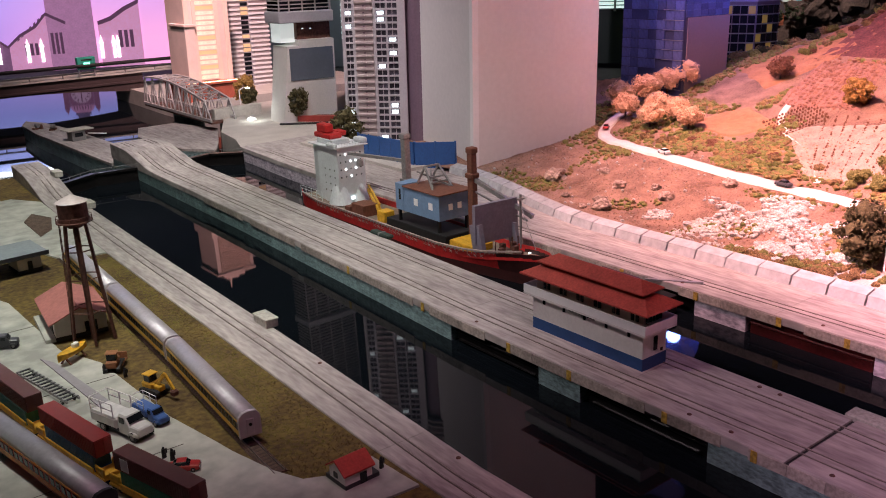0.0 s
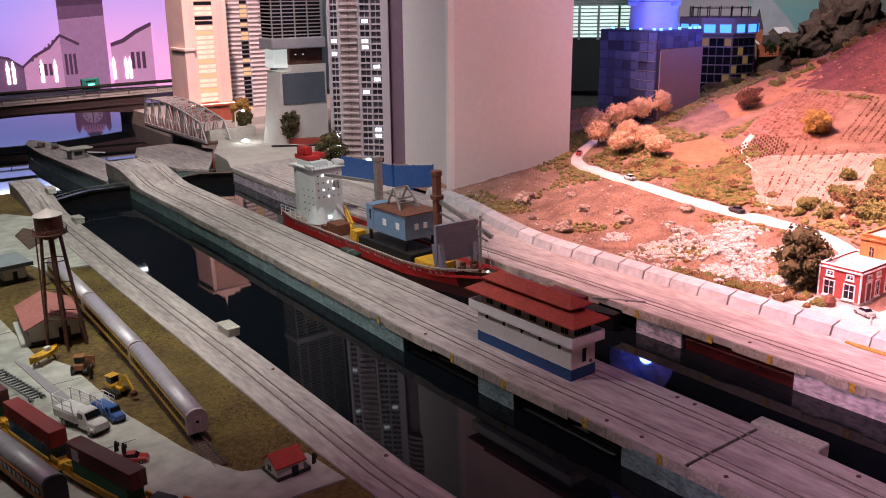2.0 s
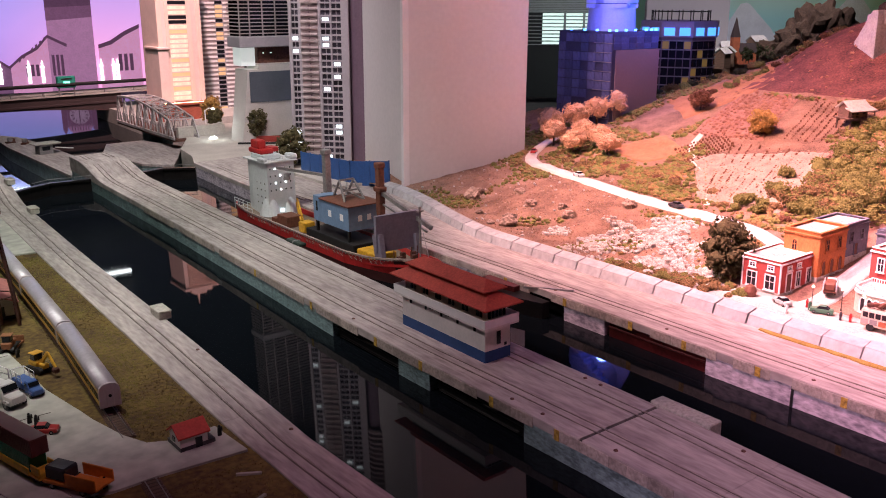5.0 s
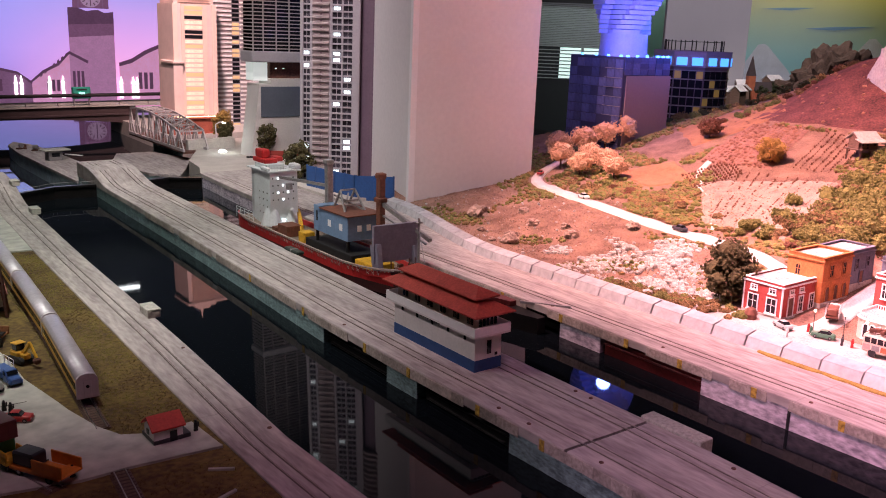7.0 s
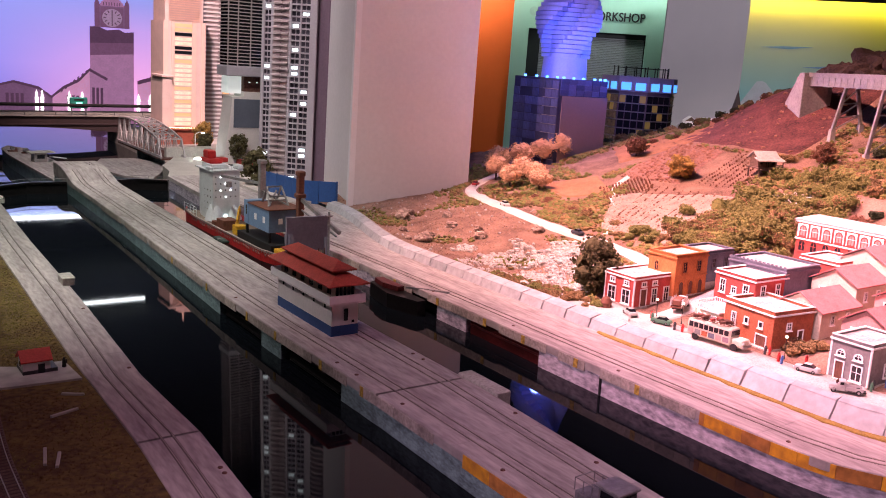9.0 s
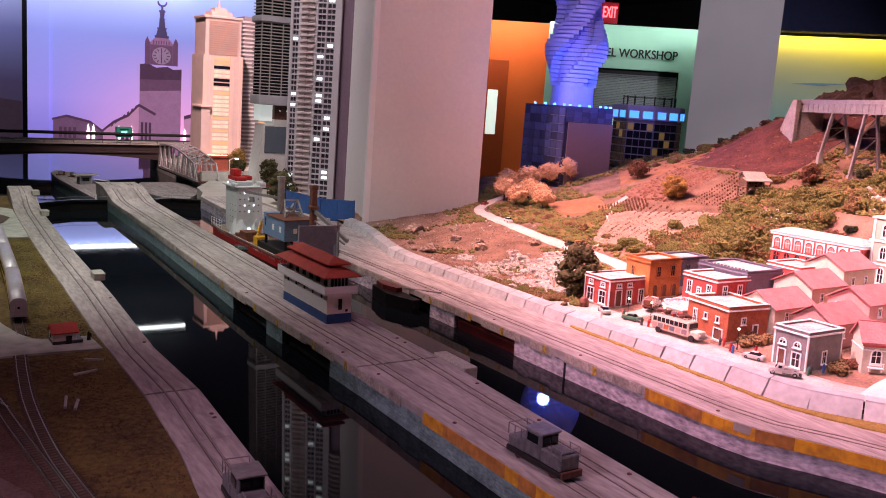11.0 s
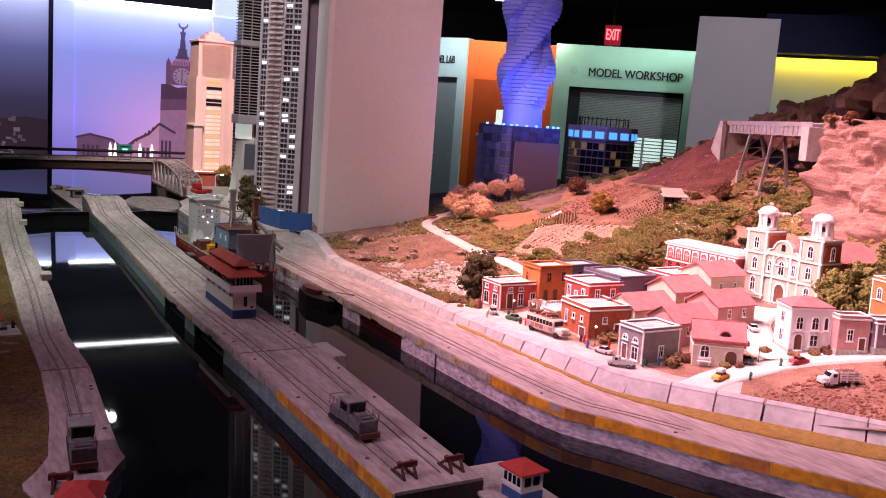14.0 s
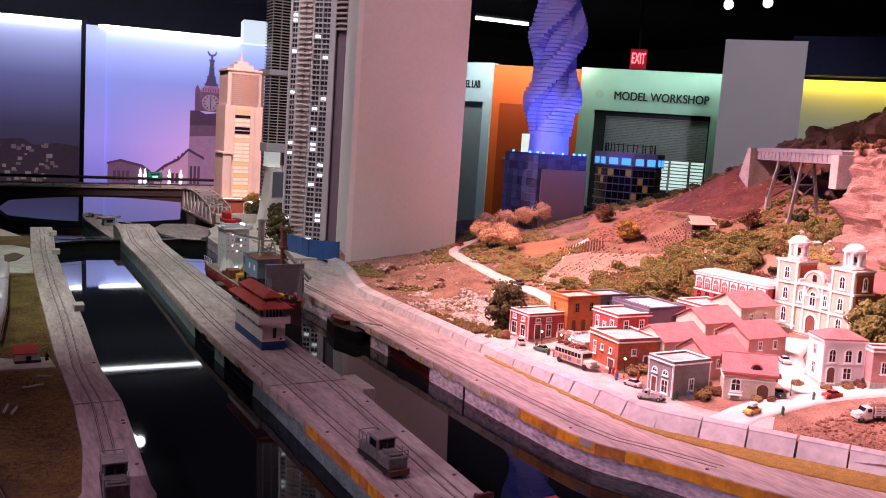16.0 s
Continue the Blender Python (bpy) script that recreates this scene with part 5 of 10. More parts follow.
part("guard_rail", BM(rod((0.2, -0.015, 0.122), (3.0, -0.015, 0.122), 0.006), *[rod((x, -0.015, 0.095), (x, -0.015, 0.122), 0.004) for x in np.linspace(0.25, 2.95, 14)]), M_steel, rb, "tubular steel guard rail")
part("black_pipe", rod((-0.2, -0.05, 0.18), (3.0, -0.05, 0.165), 0.012, 10), M_black, rb, "thick black cable run")
part("abutment", box(0.2, 0.6, 0.0, 0.3, -0.3, 0.085), M_lockwall, rb)
sg = thing("gantry_sign", "teal road sign box with a lit panel", "sign", pose(1.86, 6.22, 0.097))
part("board", box(-0.06, 0.06, -0.02, 0.02, 0.05, 0.13, 0.004), mat("teal_sign_paint", (0.03, 0.30, 0.22), 0.5, vary=0.1, bump=0.0), sg)
part("lamp", box(-0.02, 0.02, -0.024, -0.0205, 0.08, 0.095), glow("teal_lamp", (0.2, 1.0, 0.7), 3.0), sg, "small glowing panel")
part("dark_bar", box(-0.035, 0.035, -0.023, -0.0205, 0.108, 0.116), M_black, sg)
for x in (-0.05, 0.05):
    part("leg", box(x - 0.004, x + 0.004, -0.004, 0.004, 0.0, 0.05), M_steel, sg)

# far left land with low blocks behind the near bank
tagged(mesh("far_bank", prism([(-1.0, 3.72), (0.80, 3.72), (0.62, 4.4), (0.55, 6.6), (-1.0, 6.6)], -0.3, -0.02), M_plaza), "pale ground of the far bank", "ground", kind="structure")
rng = random.Random(21)
for i, (x, y) in enumerate(((0.30, 4.6), (0.42, 5.2), (0.25, 5.7), (0.48, 5.9), (0.05, 5.1))):
    w, d, h = rng.uniform(0.07, 0.14), rng.uniform(0.07, 0.12), rng.uniform(0.05, 0.12)
    hb = thing("quay_building", "small pale flat-roofed harbour building", "building", pose(x, y, -0.02, 0, 0, rng.uniform(-8, 8)), "harbour buildings")
    part("wall", box(-w / 2, w / 2, -d / 2, d / 2, 0, h), M_cream, hb)
    part("roof", box(-w / 2 - 0.004, w / 2 + 0.004, -d / 2 - 0.004, d / 2 + 0.004, h, h + 0.006, 0.001), M_grey, hb)
    for k in range(3):
        part("window", box(-w / 2 + 0.015 + k * w / 3.4, -w / 2 + 0.03 + k * w / 3.4, -d / 2 - 0.0015, -d / 2, h * 0.45, h * 0.75), M_glassdark, hb)

# mitre gates


def gate(p0, p1, bend, label):
    ob = thing("lock_gate", label, "lock gate", group="lock gates")
    a, b = Vector(p0), Vector(p1)
    m = (a + b) / 2 + Vector((0, bend, 0))
    for s, e in ((a, m), (m, b)):
        d = (e - s).normalized()
        part("leaf", BM(bar(s + Vector((0, 0, -0.105)), e + Vector((0, 0, -0.105)), 0.014, 0.175)), M_gateblack, ob)
        part("walkway", bar(s + Vector((0, 0, -0.012)), e + Vector((0, 0, -0.012)), 0.026, 0.009), M_gateblack, ob)
        part("handrail", BM(rod(s + Vector((0, -0.01, 0.008)), e + Vector((0, -0.01, 0.008)), 0.001), *[rod(s.lerp(e, k) + Vector((0, -0.01, -0.01)), s.lerp(e, k) + Vector((0, -0.01, 0.008)), 0.0008) for k in (0.05, 0.35, 0.65, 0.95)]), M_steel, ob)


gate((0.89, 3.47, 0), (1.228, 3.55, 0), 0.06, "black steel mitre gate closing the far lane")
gate((1.43, 3.55, 0), (1.675, 3.5, 0), 0.06, "black steel mitre gate closing the far lane")
gl = thing("open_gate_leaf", "black open gate leaf with a red top beside the quay", "lock gate")
part("leaf", prism([(1.60, 1.30), (1.63, 1.19), (1.655, 1.19), (1.663, 1.44), (1.62, 1.43)], -0.11, -0.02), M_gateblack, gl)
part("red_cap", prism([(1.62, 1.36), (1.635, 1.30), (1.655, 1.30), (1.655, 1.42), (1.63, 1.42)], -0.0195, -0.006), M_gatered, gl, "dull red cap plate")
part("arm", bar((1.65, 1.28, -0.004), (1.71, 1.16, 0.003), 0.006, 0.006), M_steel, gl)

# blue site fence at the tower's foot
bf = thing("site_fence", "blue sheet fence at the foot of the tower", "fence")
for a, b in (((1.935, 2.985), (1.972, 2.655)), ((1.974, 2.65), (2.085, 2.548))):
    a, b = Vector((*a, 0.0)), Vector((*b, 0.0))
    k = max(2, int((b - a).length / 0.06))
    for i in range(k):
        p, q = a.lerp(b, i / k + 0.004), a.lerp(b, (i + 1) / k - 0.004)
        part("fence_sheet", prism([(p.x, p.y), (q.x, q.y), (q.x + 0.003, q.y + 0.003), (p.x + 0.003, p.y + 0.003)], 0.0, 0.098), M_blue, bf)
    for i in range(k + 1):
        p = a.lerp(b, i / k)
        part("fence_post", box(p.x + 0.003, p.x + 0.008, p.y + 0.002, p.y + 0.007, 0.0, 0.1), M_blue, bf)
# ---- things on the lock walls ----
M_brown = mat("brown_paint", (0.18, 0.07, 0.045), 0.6, vary=0.3, scale=40)
M_yellow = mat("machine_yellow", (0.68, 0.38, 0.03), 0.55, vary=0.25, scale=50)
M_mule = mat("grey_locomotive_paint", (0.15, 0.15, 0.16), 0.5, vary=0.4, scale=60)
M_redroof2 = mat("bright_red_roof", (0.50, 0.055, 0.04), 0.6, vary=0.2, scale=40, fine=260, bump=0.3)

# control house
ch = thing("control_house", "white lock control house with a red hipped double roof", "building", pose(1.253, 0.957, 0))
W, D = 0.066, 0.290
part("base_band", box(-0.0006, W + 0.0006, -0.0006, D + 0.0006, 0.0, 0.024), mat("navy_base_paint", (0.02, 0.07, 0.21), 0.6, vary=0.15, scale=40), ch, "blue painted base band")
part("wall", box(0, W, 0, D, 0.024, 0.076), M_cream, ch)
for a in range(5):
    part("small_window", box(-0.0015, 0.0, 0.03 + a * 0.056, 0.036 + a * 0.056, 0.060, 0.068), M_glassdark, ch)
part("side_door", box(0.030, 0.040, -0.0016, 0.0, 0.034, 0.062), M_glassdark, ch, "dark end door")
part("side_vent", box(0.050, 0.056, -0.0016, 0.0, 0.028, 0.034), M_glassdark, ch)
for k in range(9):
    part("sign_bar", box(-0.0014, 0.0, 0.118 + k * 0.008, 0.1235 + k * 0.008, 0.0665, 0.0715), M_black, ch)
part("balcony_floor", box(-0.014, W + 0.010, -0.016, D + 0.014, 0.076, 0.080), M_cream, ch)
part("parapet", BM(box(-0.014, -0.0115, -0.016, D + 0.014, 0.080, 0.097), box(W + 0.0075, W + 0.010, -0.016, D + 0.014, 0.080, 0.097), box(-0.0115, W + 0.0075, -0.016, -0.0135, 0.080, 0.097), box(-0.0115, W + 0.0075, D + 0.0115, D + 0.014, 0.080, 0.097)), M_trim, ch, "white balcony parapet")
part("upper_wall", box(0.006, W - 0.008, 0.004, D - 0.004, 0.080, 0.119), mat("cream_upper_wall", (0.60, 0.54, 0.48), 0.7, vary=0.1), ch)
for a in range(6):
    for b in (0.0, 0.011):
        part("window", box(0.0042, 0.006, 0.016 + a * 0.046 + b, 0.023 + a * 0.046 + b, 0.093, 0.114), M_glassdark, ch)
for a in range(5):
    part("window", box(0.011 + a * 0.0095, 0.017 + a * 0.0095, 0.0022, 0.004, 0.092, 0.115), M_glassdark, ch)


def hip(x0, x1, y0, y1, z0, z1, inset, t=0.003):
    bm = bmesh.new()
    lo = [bm.verts.new(v) for v in ((x0, y0, z0), (x1, y0, z0), (x1, y1, z0), (x0, y1, z0))]
    md = [bm.verts.new((v.co.x, v.co.y, z0 + t)) for v in lo]
    i = inset
    hi = [bm.verts.new(v) for v in ((x0 + i, y0 + i, z1), (x1 - i, y0 + i, z1), (x1 - i, y1 - i, z1), (x0 + i, y1 - i, z1))]
    bm.faces.new(lo[::-1])
    bm.faces.new(hi)
    for k in range(4):
        j = (k + 1) % 4
        bm.faces.new((lo[k], lo[j], md[j], md[k]))
        bm.faces.new((md[k], md[j], hi[j], hi[k]))
    return bm


part("lower_roof", hip(-0.020, W + 0.016, -0.024, D + 0.020, 0.119, 0.140, 0.034), M_red_roof, ch, "red hipped lower roof")
part("roof_lantern", box(0.016, W - 0.018, 0.024, D - 0.024, 0.139, 0.147), M_gatered, ch)
part("upper_roof", hip(0.002, W - 0.002, 0.006, D - 0.010, 0.146, 0.164, 0.0295), M_red_roof, ch, "red hipped upper roof")


def mule(m, label):
    ob = thing("towing_locomotive", label, "locomotive", m, "towing locomotives")
    part("frame", box(-0.018, 0.018, -0.058, 0.058, 0.006, 0.014, 0.001), M_black, ob)
    part("front_hood", BM(box(-0.017, 0.017, -0.056, -0.014, 0.014, 0.034, 0.002), box(-0.012, 0.012, -0.05, -0.02, 0.034, 0.037, 0.001)), M_mule, ob)
    part("rear_hood", box(-0.017, 0.017, 0.020, 0.056, 0.014, 0.030, 0.002), M_mule, ob)
    part("cab", box(-0.016, 0.016, -0.014, 0.020, 0.014, 0.050, 0.002), M_mule, ob)
    part("cab_roof", box(-0.018, 0.018, -0.017, 0.023, 0.050, 0.0535, 0.001), M_steel, ob)
    part("windscreen", BM(box(-0.0125, -0.001, -0.0155, -0.0142, 0.036, 0.047), box(0.001, 0.0125, -0.0155, -0.0142, 0.036, 0.047)), M_glassdark, ob)
    for s in (-1, 1):
        part("side_window", box(s * 0.0162, s * 0.0172, -0.008, 0.014, 0.036, 0.047), M_glassdark, ob)
        for y in (-0.036, 0.036):
            part("wheel", turned(cyl(0.007, 0.007, -0.002, 0.002, n=14), pose(s * 0.012, y, 0.007, 0, 90, 0)), M_rust, ob)
    rails = []
    for s in (-1, 1):
        rails.append(rod((s * 0.0165, 0.022, 0.046), (s * 0.0165, 0.056, 0.046), 0.0008))
        rails.append(rod((s * 0.0165, -0.056, 0.044), (s * 0.0165, -0.034, 0.044), 0.0008))
        rails += [rod((s * 0.0165, y, 0.03), (s * 0.0165, y, 0.046), 0.0008) for y in (0.028, 0.042, 0.056)]
        rails += [rod((s * 0.0165, y, 0.03), (s * 0.0165, y, 0.044), 0.0008) for y in (-0.056, -0.036)]
    rails += [rod((-0.0165, 0.056, 0.046), (0.0165, 0.056, 0.046), 0.0008), rod((-0.0165, -0.056, 0.044), (0.0165, -0.056, 0.044), 0.0008)]
    for r in rails:
        part("handrail", r, M_steel, ob)
    part("bumper", box(-0.018, 0.018, -0.062, -0.058, 0.006, 0.016, 0.001), M_rust, ob)
    return ob


mule(pose(1.216, 0.035, 0.0, 0, 0, 2) @ Matrix.Scale(1.16, 4), "grey towing locomotive on the middle wall track")
mule(pose(0.748, 0.075, 0.0, 0, 0, -4) @ Matrix.Scale(1.16, 4), "grey towing locomotive on the near quay track")


def buffer_stop(m, label="rusty red buffer stop at the track's end"):
    ob = thing("buffer_stop", label, "buffer stop", m, "buffer stops")
    for s in (-1, 1):
        part("leg", bar((s * 0.011, 0.022, 0.0), (s * 0.011, -0.012, 0.024), 0.004, 0.004), M_rust, ob)
        part("strut", bar((s * 0.011, -0.024, 0.0), (s * 0.011, -0.010, 0.024), 0.004, 0.004), M_rust, ob)
        part("sill", bar((s * 0.011, -0.026, 0.002), (s * 0.011, 0.024, 0.002), 0.004, 0.004), M_rust, ob)
        part("pad", turned(cyl(0.005, 0.005, 0.0, 0.006, n=12), pose(s * 0.011, -0.009, 0.022, -90, 0, 0)), M_gatered, ob)
    part("beam", box(-0.018, 0.018, -0.014, -0.008, 0.017, 0.027, 0.001), M_gatered, ob)


buffer_stop(pose(1.212, -0.185, 0))
buffer_stop(pose(1.298, -0.19, 0))
buffer_stop(pose(0.706, -0.035, 0, 0, 0, -12))


def lookout(m, w, d, h, label):
    ob = thing("lookout_hut", label, "hut", m, "lookout huts")
    part("base_band", box(-w / 2 - 0.0005, w / 2 + 0.0005, -d / 2 - 0.0005, d / 2 + 0.0005, 0, h * 0.36), M_blue, ob, "blue painted base band")
    part("wall", box(-w / 2, w / 2, -d / 2, d / 2, h * 0.36, h), M_cream, ob)
    for k in range(4):
        part("window", box(-w / 2 - 0.0012, -w / 2, -d / 2 + d * (0.08 + 0.23 * k), -d / 2 + d * (0.22 + 0.23 * k), h * 0.58, h * 0.88), M_glassdark, ob)
    for k in range(2):
        part("window", box(-w / 2 + w * (0.12 + 0.42 * k), -w / 2 + w * (0.40 + 0.42 * k), -d / 2 - 0.0012, -d / 2, h * 0.58, h * 0.88), M_glassdark, ob)
    part("sill", box(-w / 2 - 0.004, -w / 2, -d / 2, d / 2, h * 0.5, h * 0.55), M_trim, ob)
    part("roof", hip(-w / 2 - 0.007, w / 2 + 0.007, -d / 2 - 0.007, d / 2 + 0.007, h, h + 0.015, 0.022), M_redroof2, ob, "red hipped roof")


end = thing("guide_wall", "low grey guide wall with an arched opening", "wall", kind="structure")
bm = bmesh.new()
prof = [(-0.62, -0.3), (-0.62, -0.03), (-0.245, -0.03), (-0.245, -0.3), (-0.30, -0.3)] + [(-0.355 + 0.055 * math.cos(a), -0.10 + 0.056 * math.sin(a)) for a in np.linspace(0, math.pi, 12)] + [(-0.41, -0.3)]
a_ = [bm.verts.new((1.325, y, z)) for y, z in prof]
b_ = [bm.verts.new((1.425, y, z)) for y, z in prof]
bm.faces.new(a_)
bm.faces.new(b_[::-1])
for i in range(len(prof)):
    j = (i + 1) % len(prof)
    bm.faces.new((a_[i], b_[i], b_[j], a_[j]))
bmesh.ops.recalc_face_normals(bm, faces=list(bm.faces))
part("wall_body", bm, M_lockwall, end)
part("wall_cap", box(1.318, 1.432, -0.36, -0.15, -0.0296, -0.021, 0.002), M_concrete, end)
lookout(pose(1.376, -0.292, -0.021, 0, 0, 4), 0.044, 0.05, 0.048, "white lookout hut with a red roof on the guide wall")
lookout(pose(0.72, -0.145, -0.0005, 0, 0, -20), 0.05, 0.055, 0.034, "white lookout hut with a bright red roof on the near quay")
for x, y in ((f_ll(1.655) - 0.006, 1.655), (f_ll(3.0) - 0.006, 3.0), (f_ll(3.42) - 0.006, 3.42)):
    eb = thing("gate_machinery_box", "pale concrete machinery box on the quay edge", "box", pose(x, y, z_left(y)), "machinery boxes")
    part("housing", box(-0.012, 0.018, -0.03, 0.03, 0, 0.018, 0.002), M_concrete, eb)
    part("lid", box(-0.0135, 0.0195, -0.0315, 0.0315, 0.018, 0.021, 0.001), M_concrete, eb)

# freighter
M_hull = mat("red_hull_paint", (0.50, 0.03, 0.03), 0.45, vary=0.25, scale=30, bump=0.1)
M_hulldark = mat("dark_red_boot_paint", (0.045, 0.012, 0.012), 0.5, vary=0.3, scale=30)
M_shipwhite = mat("ship_white", (0.62, 0.66, 0.68), 0.55, vary=0.1, scale=40)
M_cabin = mat("light_blue_cabin", (0.17, 0.27, 0.42), 0.6, vary=0.15, scale=50)
M_shipdeck = mat("brown_grey_ship_deck", (0.24, 0.19, 0.15), 0.8, vary=0.3, scale=50)
M_railpaint = mat("dusty_rail_paint", (0.36, 0.27, 0.25), 0.7, vary=0.3, scale=60)
sh = thing("freighter", "red-hulled freighter with a white bridge house in the lock lane", "ship", pose(1.548, 2.05, -0.004))
HW, Y0, Y1 = 0.092, -0.56, 0.60


def hull_half(y):
    if y < Y0 + 0.36:
        return HW * math.sqrt(clamp((y - Y0) / 0.36)) ** 1.3
    if y > Y1 - 0.10:
        return HW * (1 - 0.35 * ((y - (Y1 - 0.10)) / 0.10) ** 2)
    return HW


def sheer(y):
    return 0.002 + 0.030 * ease((Y0 + 0.28 - y) / 0.28) + 0.014 * ease((y - 0.42) / 0.15)


bm = bmesh.new()
st = [float(v) for v in np.linspace(Y0, Y1, 46)]
rings = []
for y in st:
    w, z = max(hull_half(y), 0.001), sheer(y)
    flare = 0.97 - 0.25 * ease((Y0 + 0.36 - y) / 0.30)
    rings.append([bm.verts.new((k * w, y, h)) for k, h in ((-flare * 0.9, -0.14), (-flare, -0.03), (-1, z), (-0.955, z), (-0.955, z - 0.018), (0.955, z - 0.018), (0.955, z), (1, z), (flare, -0.03), (flare * 0.9, -0.14))])
for a, b in zip(rings, rings[1:]):
    for i in range(9):
        f = bm.faces.new((a[i], a[i + 1], b[i + 1], b[i]))
        # bow sides take the dark boot tone too: shade on the bow as colour
        f.material_index = 1 if i in (0, 8) or (i in (1, 7) and b[0].co.y < Y0 + 0.16) else (2 if i == 4 else 0)
bm.faces.new(rings[0])
bm.faces.new(rings[-1][::-1])
bmesh.ops.recalc_face_normals(bm, faces=list(bm.faces))
part("hull", bm, [M_hull, M_hulldark, M_shipdeck], sh)
mark = data_of(BM(bar((0, -0.006, 0.002), (0, 0.006, 0.009), 0.001, 0.001), bar((0, 0.006, 0.002), (0, -0.006, 0.009), 0.001, 0.001)), M_railpaint)
for i in range(40):
    y = -0.36 + i * 0.021
    if i % 4 != 3:
        shared("bulwark_stay", mark, pose(-hull_half(y) - 0.001, y, sheer(y) - 0.013), sh)
part("top_rail", sweep([(-hull_half(y), y, sheer(y)) for y in st[3:-3]], [(-0.003, 0.004), (-0.003, 0.008), (0.003, 0.008), (0.003, 0.004)]), M_railpaint, sh, "pale dusty bulwark rail")
post = data_of(box(-0.0015, 0.0015, -0.001, 0.001, -0.002, 0.0042), M_railpaint)
for i in range(64):
    y = -0.40 + i * 0.0145
    shared("rail_post", post, pose(-hull_half(y), y, sheer(y)), sh)
# bridge house
part("bridge_house", prism([(-0.055, 0.40), (0.075, 0.40), (0.080, 0.52), (0.070, 0.56), (-0.05, 0.56), (-0.06, 0.52)], -0.012, 0.182), M_shipwhite, sh, "white bridge house")
part("bridge_deck", box(-0.068, 0.092, 0.395, 0.57, 0.182, 0.187, 0.001), M_shipwhite, sh)
part("wheelhouse", BM(box(-0.045, 0.04, 0.44, 0.54, 0.187, 0.205, 0.002), box(0.062, 0.096, 0.40, 0.45, 0.187, 0.206, 0.006, 2), box(-0.07, -0.05, 0.40, 0.45, 0.187, 0.200, 0.003)), M_shipwhite, sh)
part("funnel", BM(box(-0.042, 0.02, 0.46, 0.56, 0.205, 0.222, 0.003), box(-0.036, 0.004, 0.49, 0.55, 0.222, 0.252, 0.004), box(0.018, 0.058, 0.48, 0.53, 0.207, 0.224, 0.003)), M_hull, sh, "red funnel top")
part("foot_flare", BM(turned(cyl(0.046, 0.018, -0.012, 0.07, n=18), pose(-0.035, 0.425, 0)), turned(cyl(0.046, 0.018, -0.012, 0.07, n=18), pose(0.05, 0.425, 0))), M_shipwhite, sh)
pd = data_of(turned(cyl(0.0030, 0.0030, 0.0, 0.0015, n=10), pose(0, 0, 0, 90, 0, 0)), M_glassdark)
pdl = data_of(turned(cyl(0.0036, 0.0036, 0.0, 0.002, n=10), pose(0, 0, 0, 90, 0, 0)), glow("lit_porthole", (0.95, 0.97, 1.0), 3.5))
rng = random.Random(4)
for r_ in range(4):
    for c in range(5):
        shared("porthole", pdl if (r_, c) in ((3, 1), (2, 2), (2, 3), (1, 1), (1, 3), (0, 2)) else pd, pose(-0.042 + c * 0.024, 0.3995, 0.082 + r_ * 0.026), sh)
part("bridge_rail", BM(*[rod((x, 0.397, 0.187), (x, 0.397, 0.202), 0.0008) for x in np.linspace(-0.045, 0.06, 9)], rod((-0.045, 0.397, 0.202), (0.06, 0.397, 0.202), 0.0009), rod((-0.045, 0.397, 0.195), (0.06, 0.397, 0.195), 0.0007)), M_shipwhite, sh)
# emitting plate puts a lamp's glow at the foot of the bridge house
part("lamp_glow_plate", box(-0.004, 0.012, 0.392, 0.398, 0.0, 0.012, 0.001), M_lit, sh, "small lit deck door")
pds = data_of(turned(cyl(0.0028, 0.0028, 0.0, 0.0015, n=10), pose(0, 0, 0, 0, -90, 0)), M_glassdark)
for r_ in range(4):
    for c in range(4):
        shared("porthole", pds, pose(-0.0575, 0.42 + c * 0.03, 0.03 + r_ * 0.025), sh)
part("stern_rail", BM(*[rod((-0.085, 0.42 + i * 0.035, 0.002), (-0.085, 0.42 + i * 0.035, 0.04), 0.001) for i in range(5)], *[rod((-0.085, 0.42, z), (-0.085, 0.56, z), 0.001) for z in (0.018, 0.03, 0.04)]), M_shipwhite, sh)
# the bridge house stands to starboard
slim = Matrix.Translation((0.078, 0, 0)) @ Matrix.Diagonal((0.80, 1, 0.96, 1)) @ Matrix.Translation((-0.078, 0, 0))
for o in sh.children:
    if o.name.split(".")[0] in ("bridge_house", "bridge_deck", "wheelhouse", "funnel", "foot_flare", "porthole", "bridge_rail", "lamp_glow_plate"):
        o.matrix_basis = slim @ o.matrix_basis
# deck cabin
part("deck_cabin", BM(box(-0.045, 0.075, -0.16, 0.01, 0.048, 0.120), box(-0.045, 0.02, 0.012, 0.05, 0.048, 0.127)), M_cabin, sh, "light blue deck cabin")
part("cabin_roof", box(-0.049, 0.079, -0.164, 0.012, 0.1202, 0.1242, 0.001), M_brown, sh, "brown flat cabin roof")
for y in (-0.13, -0.06):
    part("cabin_window", box(-0.0465, -0.0452, y, y + 0.018, 0.075, 0.095), M_trim, sh)
for x in (-0.012, 0.02):
    part("cabin_window", box(x, x + 0.014, -0.1615, -0.1602, 0.075, 0.093), M_trim, sh)
part("cabin_side_window", box(-0.0465, -0.0452, 0.024, 0.032, 0.08, 0.112), M_glassdark, sh)
for x in (-0.04, 0.06):
    for y in (-0.15, 0.04):
        part("cabin_leg", box(x, x + 0.008, y, y + 0.008, -0.016, 0.048), M_black, sh)
fr = []
